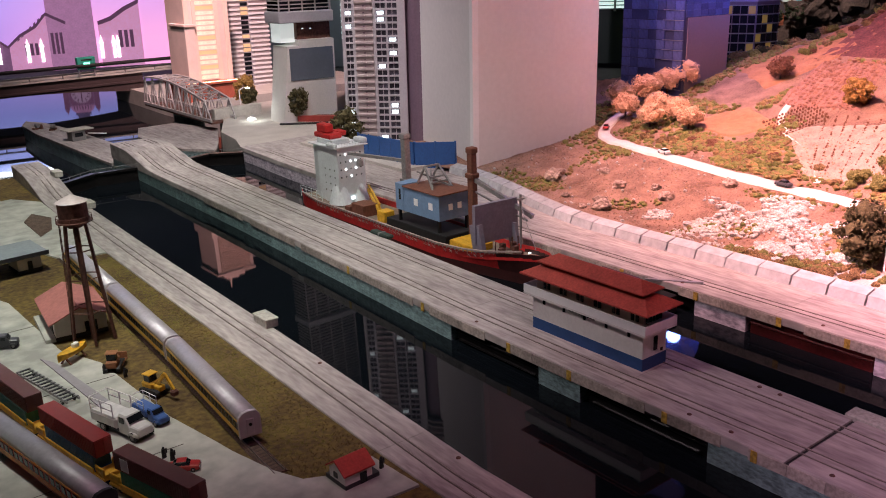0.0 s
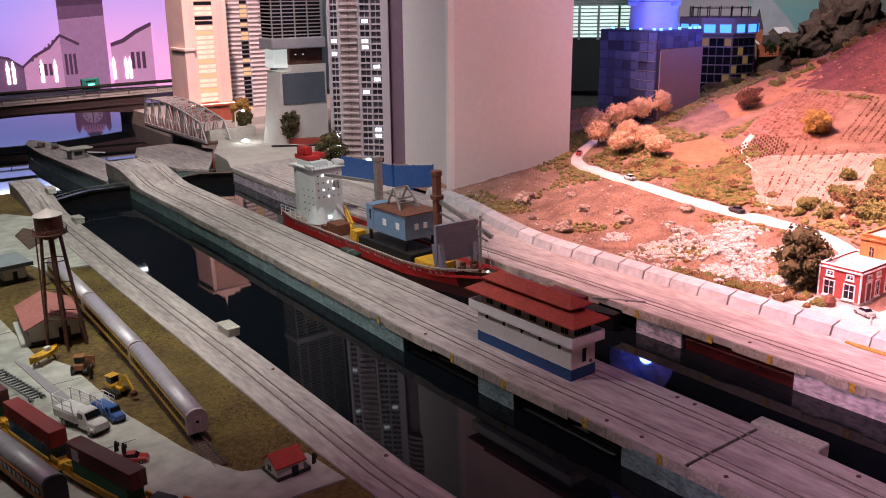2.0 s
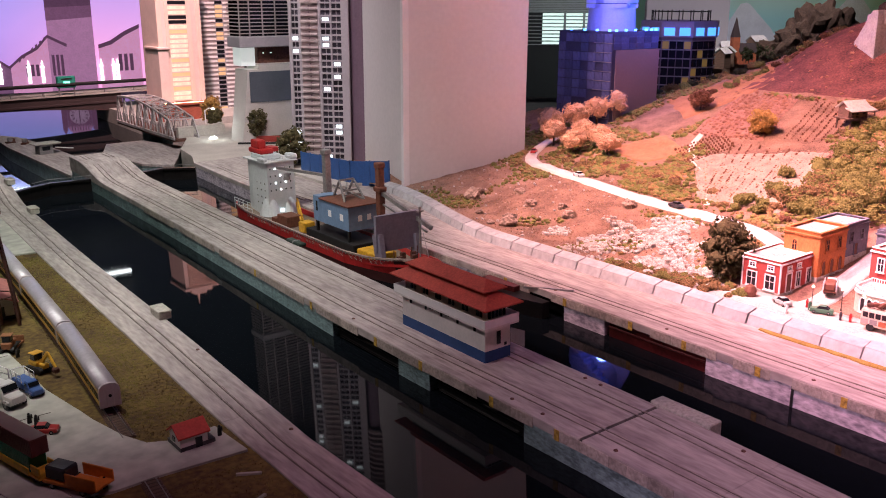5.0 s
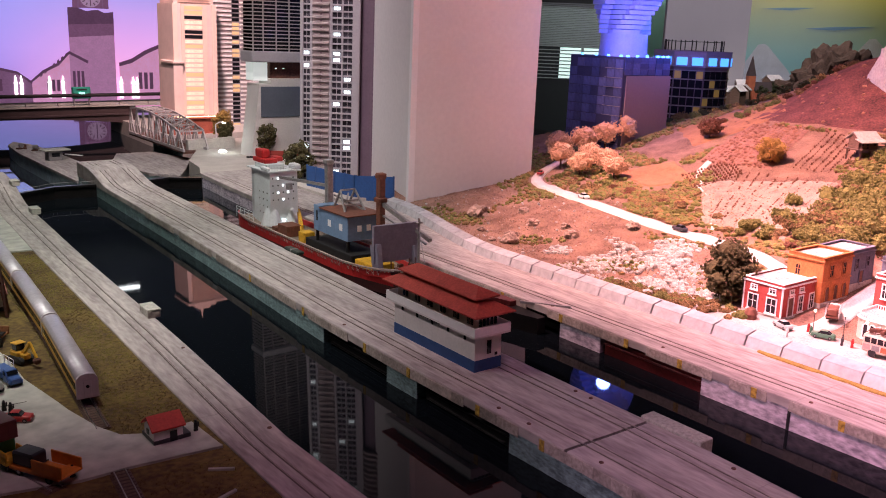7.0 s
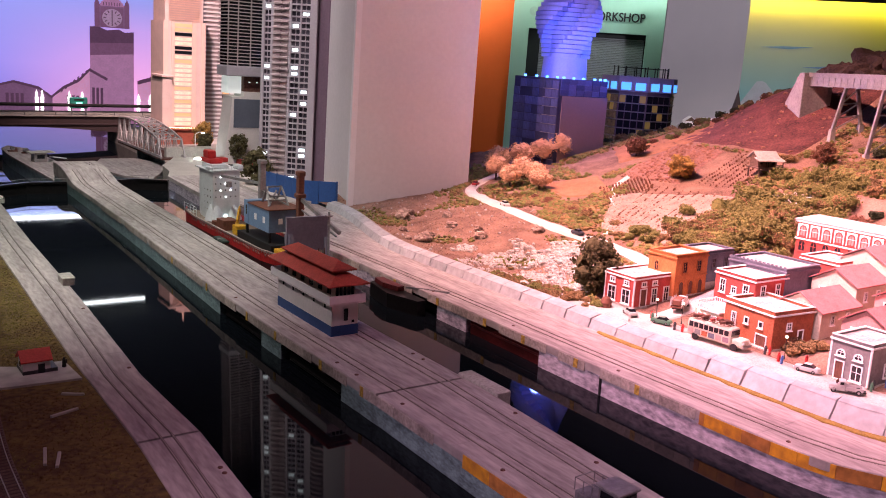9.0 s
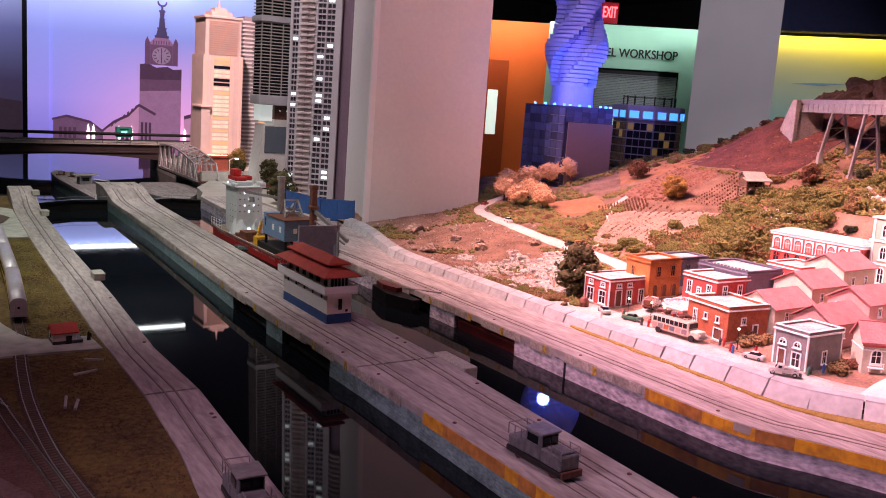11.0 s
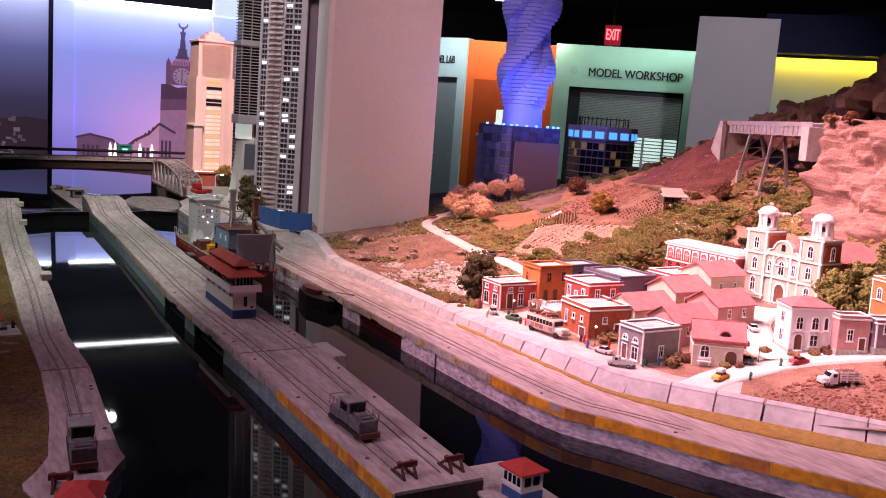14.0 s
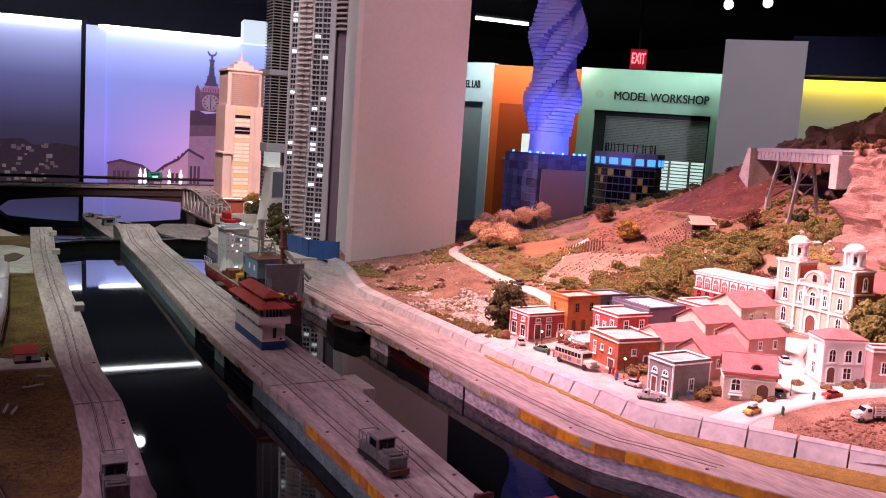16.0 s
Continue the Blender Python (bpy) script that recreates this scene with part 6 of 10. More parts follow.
for a, b in (((-0.02, -0.10, 0.094), (0.0, -0.04, 0.150)), ((0.05, -0.10, 0.094), (0.05, -0.04, 0.150)), ((0.0, -0.04, 0.150), (0.05, -0.04, 0.150)), ((0.0, 0.0, 0.094), (0.0, -0.04, 0.150)), ((0.05, 0.0, 0.094), (0.05, -0.04, 0.150)), ((-0.02, -0.10, 0.094), (0.05, 0.0, 0.130)), ((0.0, -0.06, 0.12), (0.05, -0.06, 0.12)), ((-0.01, -0.08, 0.11), (0.05, -0.08, 0.11)), ((0.05, -0.10, 0.094), (0.0, 0.0, 0.130))):
    fr.append(bar((a[0], a[1], a[2] + 0.03), (b[0], b[1], b[2] + 0.03), 0.005, 0.005))
part("lattice_frame", BM(*fr), M_steel, sh, "grey lattice frame on the cabin")
# masts, boom and bow works
part("mast", BM(box(0.04, 0.062, 0.115, 0.137, -0.014, 0.235, 0.002), box(0.035, 0.067, 0.11, 0.142, 0.09, 0.11, 0.002), box(0.037, 0.065, 0.112, 0.14, 0.235, 0.25, 0.002), bar((0.05, 0.126, 0.165), (-0.01, 0.36, 0.165), 0.009, 0.009), cyl(0.012, 0.010, 0.13, 0.15, 0.0, 0.31, 10)), M_steel, sh, "grey derrick mast")
part("mast", BM(box(0.035, 0.055, -0.21, -0.188, -0.014, 0.245, 0.002), box(0.030, 0.060, -0.215, -0.183, 0.165, 0.18, 0.003), box(0.032, 0.058, -0.213, -0.186, 0.235, 0.252, 0.003)), M_brown, sh, "red-brown derrick mast")
part("boom", BM(bar((0.045, -0.20, 0.165), (0.085, -0.40, 0.085), 0.010, 0.012), bar((0.045, -0.20, 0.13), (0.084, -0.38, 0.07), 0.005, 0.005)), M_steel, sh)
part("bow_mast", BM(rod((0.055, -0.385, -0.0), (0.055, -0.385, 0.15), 0.0035, 8), box(0.045, 0.065, -0.39, -0.38, 0.135, 0.139), rod((0.055, -0.385, 0.12), (0.0, -0.50, 0.035), 0.0009)), M_steel, sh, "grey bow mast")
part("breakwater", BM(turned(box(-0.062, 0.080, -0.006, 0.006, 0.024, 0.130), pose(0.0, -0.335, 0, 0, 0, -4)), turned(box(-0.058, -0.044, -0.03, 0.012, 0.0, 0.075), pose(0.0, -0.335, 0, -12, 0, -4)), turned(box(0.06, 0.07, -0.03, 0.006, 0.0, 0.06), pose(0.0, -0.335, 0, -12, 0, -4))), mat("mauve_grey_plate", (0.22, 0.20, 0.26), 0.5, vary=0.15, scale=30), sh, "tall mauve-grey breakwater plate")
part("hatch", box(-0.045, 0.03, -0.30, -0.20, -0.014, 0.006, 0.002), M_yellow, sh, "yellow hatch cover")
part("crate", BM(box(-0.055, 0.0, 0.22, 0.29, -0.014, 0.022, 0.001), box(-0.062, -0.03, 0.29, 0.32, -0.014, 0.008, 0.001)), M_brown, sh, "brown wooden crates")
part("yellow_crane", BM(bar((-0.02, 0.18, 0.01), (0.06, 0.36, 0.03), 0.012, 0.012), bar((-0.02, 0.18, 0.03), (0.06, 0.36, 0.045), 0.006, 0.006), *[bar((-0.02 + 0.08 * k, 0.18 + 0.18 * k, 0.01 + 0.02 * k), (-0.02 + 0.08 * (k + 0.1), 0.18 + 0.18 * (k + 0.1), 0.031 + 0.016 * k), 0.004, 0.004) for k in np.linspace(0, 0.9, 9)], box(-0.045, -0.005, 0.12, 0.16, -0.014, 0.02, 0.002)), M_yellow, sh, "yellow deck crane")
for x, y in ((-0.03, -0.40), (0.01, -0.41), (0.03, -0.38), (-0.01, -0.45), (0.0, -0.37)):
    part("winch", box(x, x + 0.015, y, y + 0.012, -0.002, 0.02, 0.001), M_rust, sh, "rusty bow winch")
for x in (-0.04, 0.02, 0.04):
    part("bollard_post", rod((x, -0.39, -0.01), (x, -0.39, 0.04), 0.0015), M_rust, sh)
part("deck_lamp", cyl(0.004, 0.004, 0.0, 0.006, 0.035, -0.44, 8), M_lit, sh, "small lit deck lamp")
part("dark_cargo", box(-0.05, 0.05, -0.19, 0.1, -0.016, 0.012, 0.002), M_black, sh, "dark covered cargo")
lf = thing("line_float", "small dark green mooring float on the wall", "float", pose(1.393, 2.02, 0))
part("body", box(-0.012, 0.012, -0.045, 0.045, 0, 0.010, 0.003), mat("dark_green_float", (0.03, 0.05, 0.04), 0.5), lf)
part("strap", box(-0.0125, 0.0125, -0.004, 0.004, 0.0, 0.0108, 0.001), M_steel, lf)
# ---- vehicles ----
def paint(name, c):
    return mat(name, c, 0.4, vary=0.12, scale=80, bump=0.05)


C_red, C_white, C_blue, C_taxi, C_silver, C_dark, C_green = paint("red_car_paint", (0.45, 0.03, 0.03)), paint("white_car_paint", (0.68, 0.67, 0.65)), paint("blue_car_paint", (0.06, 0.13, 0.36)), paint("amber_car_paint", (0.80, 0.36, 0.02)), paint("silver_car_paint", (0.42, 0.41, 0.40)), paint("dark_car_paint", (0.05, 0.05, 0.06)), paint("green_car_paint", (0.06, 0.16, 0.10))


def loft(sections, material_name=None):
    """A body through (y, half width, z low, z high) sections along y, with rounded shoulders."""
    bm = bmesh.new()
    rings = []
    for y, w, a, b in sections:
        h = b - a
        rings.append([bm.verts.new(v) for v in ((-w, y, a), (-w, y, a + 0.6 * h), (-w * 0.93, y, b - 0.1 * h), (-w * 0.78, y, b), (w * 0.78, y, b), (w * 0.93, y, b - 0.1 * h), (w, y, a + 0.6 * h), (w, y, a))])
    for r, s_ in zip(rings, rings[1:]):
        for i in range(8):
            j = (i + 1) % 8
            bm.faces.new((r[i], r[j], s_[j], s_[i]))
    bm.faces.new(rings[0])
    bm.faces.new(rings[-1])
    bmesh.ops.recalc_face_normals(bm, faces=list(bm.faces))
    return bm


def wheels(ob, ys, w, r=0.0038):
    for y in ys:
        for s in (-1, 1):
            q = part("wheel", turned(cyl(r, r, -0.0014, 0.0014, n=12), pose(s * w, y, r, 0, 90, 0)), M_black, ob)
            part("hub", turned(cyl(r * 0.5, r * 0.5, -0.0003, 0.0003, n=8), pose(s * (w + 0.0016), y, r, 0, 90, 0)), M_steel, q)


def car(m, material, label, group="model cars", load=False):
    """A saloon about 5 cm long that faces -y."""
    ob = thing("model_car", label, "car", m, group)
    part("body", loft([(-0.025, 0.0085, 0.004, 0.009), (-0.0235, 0.0098, 0.003, 0.0105), (-0.012, 0.0102, 0.003, 0.0118), (0.018, 0.0102, 0.003, 0.012), (0.0235, 0.0098, 0.003, 0.0112), (0.025, 0.0088, 0.004, 0.009)]), material, ob)
    part("cabin", loft([(-0.011, 0.0088, 0.0112, 0.0116), (-0.0055, 0.0084, 0.0112, 0.0172), (0.0085, 0.0084, 0.0112, 0.0174), (0.0165, 0.0088, 0.0112, 0.0118)]), M_glassdark, ob, "dark glazed cabin")
    part("roof", box(-0.0068, 0.0068, -0.0058, 0.0090, 0.0170, 0.0180, 0.0004), material, ob)
    for s in (-1, 1):
        part("headlight", box(s * 0.0075 - 0.0012, s * 0.0075 + 0.0012, -0.0256, -0.0248, 0.0065, 0.0085), M_trim, ob, "pale headlight")
    part("bumper", box(-0.0092, 0.0092, -0.0262, -0.0250, 0.0035, 0.0050, 0.0003), M_steel, ob)
    wheels(ob, (-0.0155, 0.0155), 0.0092)
    if load:
        part("roof_load", box(-0.0075, 0.0075, -0.010, 0.010, 0.0182, 0.0262, 0.001), M_cream, ob, "pale crate on the roof")
    return ob


def pickup(m, material, label, bed, size=1.0):
    """A pickup or lorry that faces -y; bed: flat, stake or tank."""
    ob = thing("model_truck", label, "truck", m @ Matrix.Diagonal((size, size, size, 1)), "model trucks")
    part("bonnet", loft([(-0.032, 0.0078, 0.006, 0.0135), (-0.030, 0.0092, 0.005, 0.0150), (-0.018, 0.0098, 0.005, 0.0160)]), material, ob)
    part("cab", loft([(-0.019, 0.0102, 0.005, 0.0160), (-0.014, 0.0098, 0.005, 0.0245), (-0.004, 0.0098, 0.005, 0.0250), (-0.003, 0.0098, 0.005, 0.0245)]), material, ob)
    part("windscreen", turned(box(-0.0082, 0.0082, -0.0006, 0.0006, -0.0034, 0.0034), pose(0, -0.0172, 0.0205, -32, 0, 0)), M_glassdark, ob)
    for s in (-1, 1):
        part("side_window", box(s * 0.0096, s * 0.0104, -0.0125, -0.0055, 0.0168, 0.0225), M_glassdark, ob)
        part("fender", box(s * 0.0075, s * 0.0112, -0.030, -0.019, 0.0055, 0.0105, 0.0012), material, ob)
    part("chassis", box(-0.008, 0.008, -0.030, 0.036, 0.0045, 0.0070), M_black, ob)
    if bed == "stake":
        part("load_floor", box(-0.0115, 0.0115, -0.002, 0.038, 0.008, 0.0105), M_brown, ob)
        for s in (-1, 1):
            for k in range(4):
                part("stake_board", box(s * 0.0108, s * 0.0118, -0.001, 0.037, 0.0115 + k * 0.0042, 0.0140 + k * 0.0042), M_cream, ob)
            for y in (0.0, 0.012, 0.024, 0.036):
                part("stake", box(s * 0.0119, s * 0.0127, y - 0.001, y + 0.001, 0.0085, 0.0285), M_cream, ob)
        part("load", box(-0.010, 0.010, 0.001, 0.036, 0.0106, 0.0265, 0.003), M_brown, ob, "brown covered load")
    elif bed == "flat":
        part("bed", BM(box(-0.0102, 0.0102, -0.002, 0.030, 0.0068, 0.0082), box(-0.0106, -0.0096, -0.002, 0.030, 0.0082, 0.0140), box(0.0096, 0.0106, -0.002, 0.030, 0.0082, 0.0140), box(-0.0096, 0.0096, 0.029, 0.030, 0.0082, 0.0140)), material, ob)
    else:
        part("body_box", box(-0.0118, 0.0118, -0.001, 0.040, 0.008, 0.0200, 0.002), material, ob)
        part("rack", BM(*[rod((s * 0.011, y, 0.02), (s * 0.011, y, 0.034), 0.0006) for s in (-1, 1) for y in (0.002, 0.02, 0.038)], *[rod((s * 0.011, 0.002, z), (s * 0.011, 0.038, z), 0.0006) for s in (-1, 1) for z in (0.027, 0.034)], rod((-0.011, 0.038, 0.034), (0.011, 0.038, 0.034), 0.0006)), M_trim, ob, "white pipe rack")
    wheels(ob, (-0.0235, 0.022), 0.0096, 0.0052)
    return ob


def figurine(p, h=0.0195, m=None, label="tiny painted model figure standing on the ground"):
    bm = BM(cyl(0.0028, 0.0022, 0.0, h * 0.5, -0.0014, 0, 8), cyl(0.0028, 0.0022, 0.0, h * 0.5, 0.0016, 0.001, 8), turned(cyl(0.0036, 0.0030, h * 0.45, h * 0.82, 0, 0, 10), pose(0, 0, 0)), turned(cyl(0.0012, 0.0012, h * 0.4, h * 0.8, 0.0045, 0, 6), pose(0, 0, 0)))
    s = bmesh.new()
    bmesh.ops.create_uvsphere(s, u_segments=8, v_segments=6, radius=0.0024, matrix=Matrix.Translation((0, 0, h * 0.9)))
    ob = tagged(mesh("figurine", BM(bm, s), m or M_black), label, "figurine", "model figures")
    ob.matrix_world = pose(*p)
    return ob


# ---- near bank yard ----
def slab(name, pts, top, material, label, category="pavement"):
    return tagged(mesh(name, prism(pts, -0.02, top), material), label, category, kind="structure")


slab("yard_paving", [(-0.95, 1.32), (0.15, 1.27), (0.31, 1.0), (0.40, 0.96), (0.505, 0.938), (0.576, 0.94), (0.721, 0.93), (0.712, 1.043), (0.634, 1.04), (0.598, 1.058), (0.575, 1.11), (0.552, 1.205), (0.545, 1.25), (0.519, 1.39), (0.514, 1.49), (0.50, 1.70), (0.455, 1.82), (0.44, 2.2), (0.40, 2.33), (-0.95, 2.33)], 0.0012, M_yard, "pale cracked concrete yard on the near bank")
slab("yard_paving_far", [(-0.95, 2.60), (0.60, 2.60), (0.64, 2.46), (0.7485, 2.44), (0.764, 3.0), (0.77, 3.2), (0.70, 3.32), (-0.95, 3.32)], 0.0012, M_yard, "pale concrete paving along the quay")
slab("soil_patch", [(0.655, 2.95), (0.70, 3.04), (0.735, 2.94), (0.70, 2.80), (0.652, 2.74)], 0.004, M_ballast, "brown bare soil patch in the paving", "ground")
for y in (1.28, 1.62, 2.0):
    tagged(mesh("paving_joint", box(-0.9, 0.50, y, y + 0.0012, 0.001, 0.0018), M_groove), "dark paving joint", "trim", kind="structure")


M_tie = mat("dark_sleeper", (0.085, 0.052, 0.042), 0.9, vary=0.4, scale=40, bump=0.3)
M_rail = mat("worn_rail_steel", (0.42, 0.39, 0.38), 0.28, 0.9, vary=0.2, scale=40, bump=0.0)


def track(path, label):
    ob = thing("railway_track", label, "railway track", kind="structure")
    pts = smooth_path(path, 10)
    part("ballast", sweep(pts, [(-0.017, -0.004), (-0.011, 0.0005), (0.011, 0.0005), (0.017, -0.004)]), M_ballast, ob, "brown ballast bed")
    for o in (-0.0085, 0.0085):
        part("rail", sweep(pts, [(o - 0.0006, 0.001), (o - 0.0006, 0.0032), (o + 0.0006, 0.0032), (o + 0.0006, 0.001)]), M_rail, ob)
    tie = data_of(box(-0.0135, 0.0135, -0.0016, 0.0016, 0.0002, 0.0008), M_tie)
    acc = 0.0
    for a, b in zip(pts, pts[1:]):
        a, b = Vector(a), Vector(b)
        d = b - a
        while acc < d.length:
            p = a + d.normalized() * acc
            shared("sleeper", tie, pose(p.x, p.y, 0, 0, 0, math.degrees(math.atan2(-d.x, d.y))), ob)
            acc += 0.0105
        acc -= d.length
    return ob


track([(0.645, 2.5), (0.612, 1.6), (0.585, 1.2), (0.580, 1.10)], "model railway track beside the grass strip")
track([(0.560, 0.935), (0.550, 0.8), (0.542, 0.626), (0.545, 0.42), (0.557, 0.275), (0.583, 0.073), (0.613, -0.053), (0.655, -0.24)], "model railway track through brown scrub")
track([(0.40, 0.93), (0.452, 0.84), (0.487, 0.70), (0.510, 0.498), (0.535, 0.289), (0.556, 0.103), (0.58, -0.01), (0.615, -0.16)], "model railway track through brown scrub")
rp = [(0.235, 1.75), (0.275, 1.45), (0.335, 1.12), (0.42, 0.85), (0.50, 0.62)]
track([(0.285, 1.85), (0.32, 1.56), (0.355, 1.342), (0.41, 1.118), (0.47, 0.93)], "model railway track under the container wagons")
track(rp, "model railway track at the table's edge")

M_silver = mat("dull_silver_roof", (0.46, 0.44, 0.47), 0.45, 0.3, vary=0.15, scale=40, bump=0.1)
M_stripe = mat("ochre_stripe", (0.58, 0.34, 0.06), 0.5, vary=0.15, scale=50)
M_navy = mat("dark_coach_paint", (0.03, 0.03, 0.035), 0.4, vary=0.15, scale=50)
M_orangecoach = mat("orange_coach_paint", (0.62, 0.20, 0.03), 0.5, vary=0.15, scale=50)
M_redcoach = mat("red_coach_paint", (0.40, 0.03, 0.02), 0.5, vary=0.15, scale=50)


def coach(m, L, side, stripe, end_mat, label, door=True):
    """A passenger coach along y, its near end at y = 0."""
    ob = thing("passenger_coach", label, "railway coach", m, "passenger coaches")
    w = 0.0185
    arc = [(-w, 0.043), (-w * 0.92, 0.0495), (-w * 0.6, 0.0555), (0, 0.0575), (w * 0.6, 0.0555), (w * 0.92, 0.0495), (w, 0.043)]
    bm = bmesh.new()
    a_ = [bm.verts.new((x, 0.004, z)) for x, z in arc]
    b_ = [bm.verts.new((x, L - 0.004, z)) for x, z in arc]
    for i in range(6):
        bm.faces.new((a_[i], a_[i + 1], b_[i + 1], b_[i]))
    bm.faces.new(a_)
    bm.faces.new(b_[::-1])
    bm.faces.new((a_[0], b_[0], b_[6], a_[6]))
    bmesh.ops.recalc_face_normals(bm, faces=list(bm.faces))
    part("roof", bm, M_silver, ob, "dull silver rounded roof", True)
    part("side", box(-w, w, 0.004, L - 0.004, 0.014, 0.043), side, ob)
    part("stripe", box(-w - 0.0006, w + 0.0006, 0.006, L - 0.006, 0.016, 0.024), stripe, ob)
    part("roof_line", box(-w - 0.0006, w + 0.0006, 0.006, L - 0.006, 0.040, 0.0428), stripe, ob)
    for y in (0.0, L - 0.006):
        arc2 = [(x, z) for x, z in arc] + [(w, 0.012), (-w, 0.012)]
        bm = bmesh.new()
        f = [bm.verts.new((x * 1.01, y, z)) for x, z in arc2]
        g = [bm.verts.new((x * 1.01, y + 0.006, z)) for x, z in arc2]
        bm.faces.new(f)
        bm.faces.new(g[::-1])
        for i in range(len(f)):
            j = (i + 1) % len(f)
            bm.faces.new((f[i], g[i], g[j], f[j]))
        bmesh.ops.recalc_face_normals(bm, faces=list(bm.faces))
        part("end_wall", bm, end_mat, ob, "pale coach end wall")
    if door:
        d = part("end_door", box(-0.0065, 0.0065, -0.0012, 0.0, 0.014, 0.044, 0.0006), end_mat, ob)
        part("door_window", turned(cyl(0.003, 0.003, 0, 0.0008, n=12), pose(0, -0.0013, 0.034, 90, 0, 0)), M_glassdark, d)
    wn_ = data_of(box(-w - 0.0009, w + 0.0009, -0.0055, 0.0055, 0.0265, 0.0375), M_glassdark)
    k = int((L - 0.03) / 0.017)
    for i in range(k):
        shared("window", wn_, pose(0, 0.02 + i * 0.017, 0), ob)
    for y in (0.05, L - 0.05):
        part("bogie", BM(box(-0.013, 0.013, y - 0.024, y + 0.024, 0.006, 0.012), *[turned(cyl(0.0055, 0.0055, -0.014, 0.014, n=12), pose(0, y + e, 0.0062, 0, 90, 0)) for e in (-0.015, 0.015)]), M_black, ob)
    return ob


def on_line(p, q):
    d = Vector(q) - Vector(p)
    return pose(p[0], p[1], 0.0032, 0, 0, math.degrees(math.atan2(-d.x, d.y))), d.length


M_endpale = mat("pale_lilac_end", (0.48, 0.44, 0.46), 0.5, vary=0.1, scale=60)
for p, q in (((0.5865, 1.205), (0.6115, 1.585)), ((0.612, 1.592), (0.6275, 1.985)), ((0.628, 1.992), (0.641, 2.38))):
    m, L = on_line(p, q)
    coach(m, L, M_navy, M_stripe, M_endpale, "silver-roofed passenger coach with an ochre side stripe")
for p, q in (((0.332, 1.13), (0.262, 1.50)), ((0.261, 1.508), (0.222, 1.88))):
    m, L = on_line(p, q)
    coach(m, L, M_redcoach, M_orangecoach, M_navy, "silver-roofed coach with red and orange sides", False)


def container_wagon(p, q, upper, lower, label, tag=False):
    m, L = on_line(p, q)
    ob = thing("container_wagon", label, "freight wagon", m, "container wagons")
    part("frame", BM(box(-0.0165, 0.0165, 0.0, L, 0.010, 0.014), box(-0.0172, -0.0150, 0.03, L - 0.03, 0.008, 0.022, 0.001), box(0.0150, 0.0172, 0.03, L - 0.03, 0.008, 0.022, 0.001)), M_yellow, ob, "amber wagon frame")
    for y in (0.0, L - 0.026):
        part("end_platform", BM(box(-0.015, 0.015, y, y + 0.026, 0.014, 0.020, 0.001), box(-0.0155, -0.0125, y, y + 0.026, 0.020, 0.030, 0.001), box(0.0125, 0.0155, y, y + 0.026, 0.020, 0.030, 0.001)), M_yellow, ob, "amber end platform")
    for nm, mt, z0, z1, a, b in (("lower_container", lower, 0.0145, 0.0415, 0.03, L - 0.03), ("upper_container", upper, 0.042, 0.071, 0.018, L - 0.018)):
        c = part(nm, box(-0.0142, 0.0142, a, b, z0, z1, 0.0006), mt, ob, "corrugated shipping container")
        rb_ = data_of(box(-0.0147, 0.0147, 0, 0.0022, z0 + 0.002, z1 - 0.002), mt)
        for i in range(int((b - a - 0.008) / 0.0055)):
            shared("corrugation", rb_, pose(0, a + 0.004 + i * 0.0055, 0), c)
        part("end_door", BM(box(-0.0125, -0.0005, a - 0.0006, a, z0 + 0.002, z1 - 0.002), box(0.0005, 0.0125, a - 0.0006, a, z0 + 0.002, z1 - 0.002)), mt, c)
    if tag:
        part("white_panel", box(-0.01535, -0.0148, L - 0.055, L - 0.036, 0.046, 0.066), M_trim, ob, "white placard")
    for y in (0.013, L - 0.013):
        part("bogie", BM(box(-0.012, 0.012, y - 0.012, y + 0.012, 0.005, 0.010), *[turned(cyl(0.005, 0.005, -0.013, 0.013, n=12), pose(0, y + e, 0.0055, 0, 90, 0)) for e in (-0.008, 0.008)]), M_black, ob)


K_brown, K_red, K_teal, K_green, K_blue = paint("brown_container_paint", (0.14, 0.05, 0.045)), paint("red_container_paint", (0.30, 0.035, 0.03)), paint("teal_container_paint", (0.03, 0.20, 0.20)), paint("green_container_paint", (0.03, 0.24, 0.13)), paint("blue_container_paint", (0.03, 0.12, 0.26))
container_wagon((0.435, 1.02), (0.378, 1.225), K_brown, K_green, "double-stack wagon with a brown container over a green one", True)
container_wagon((0.374, 1.235), (0.333, 1.45), K_red, K_blue, "double-stack wagon with a red container over a blue one")
container_wagon((0.331, 1.462), (0.300, 1.68), K_brown, K_teal, "double-stack wagon with a brown container over a teal one")

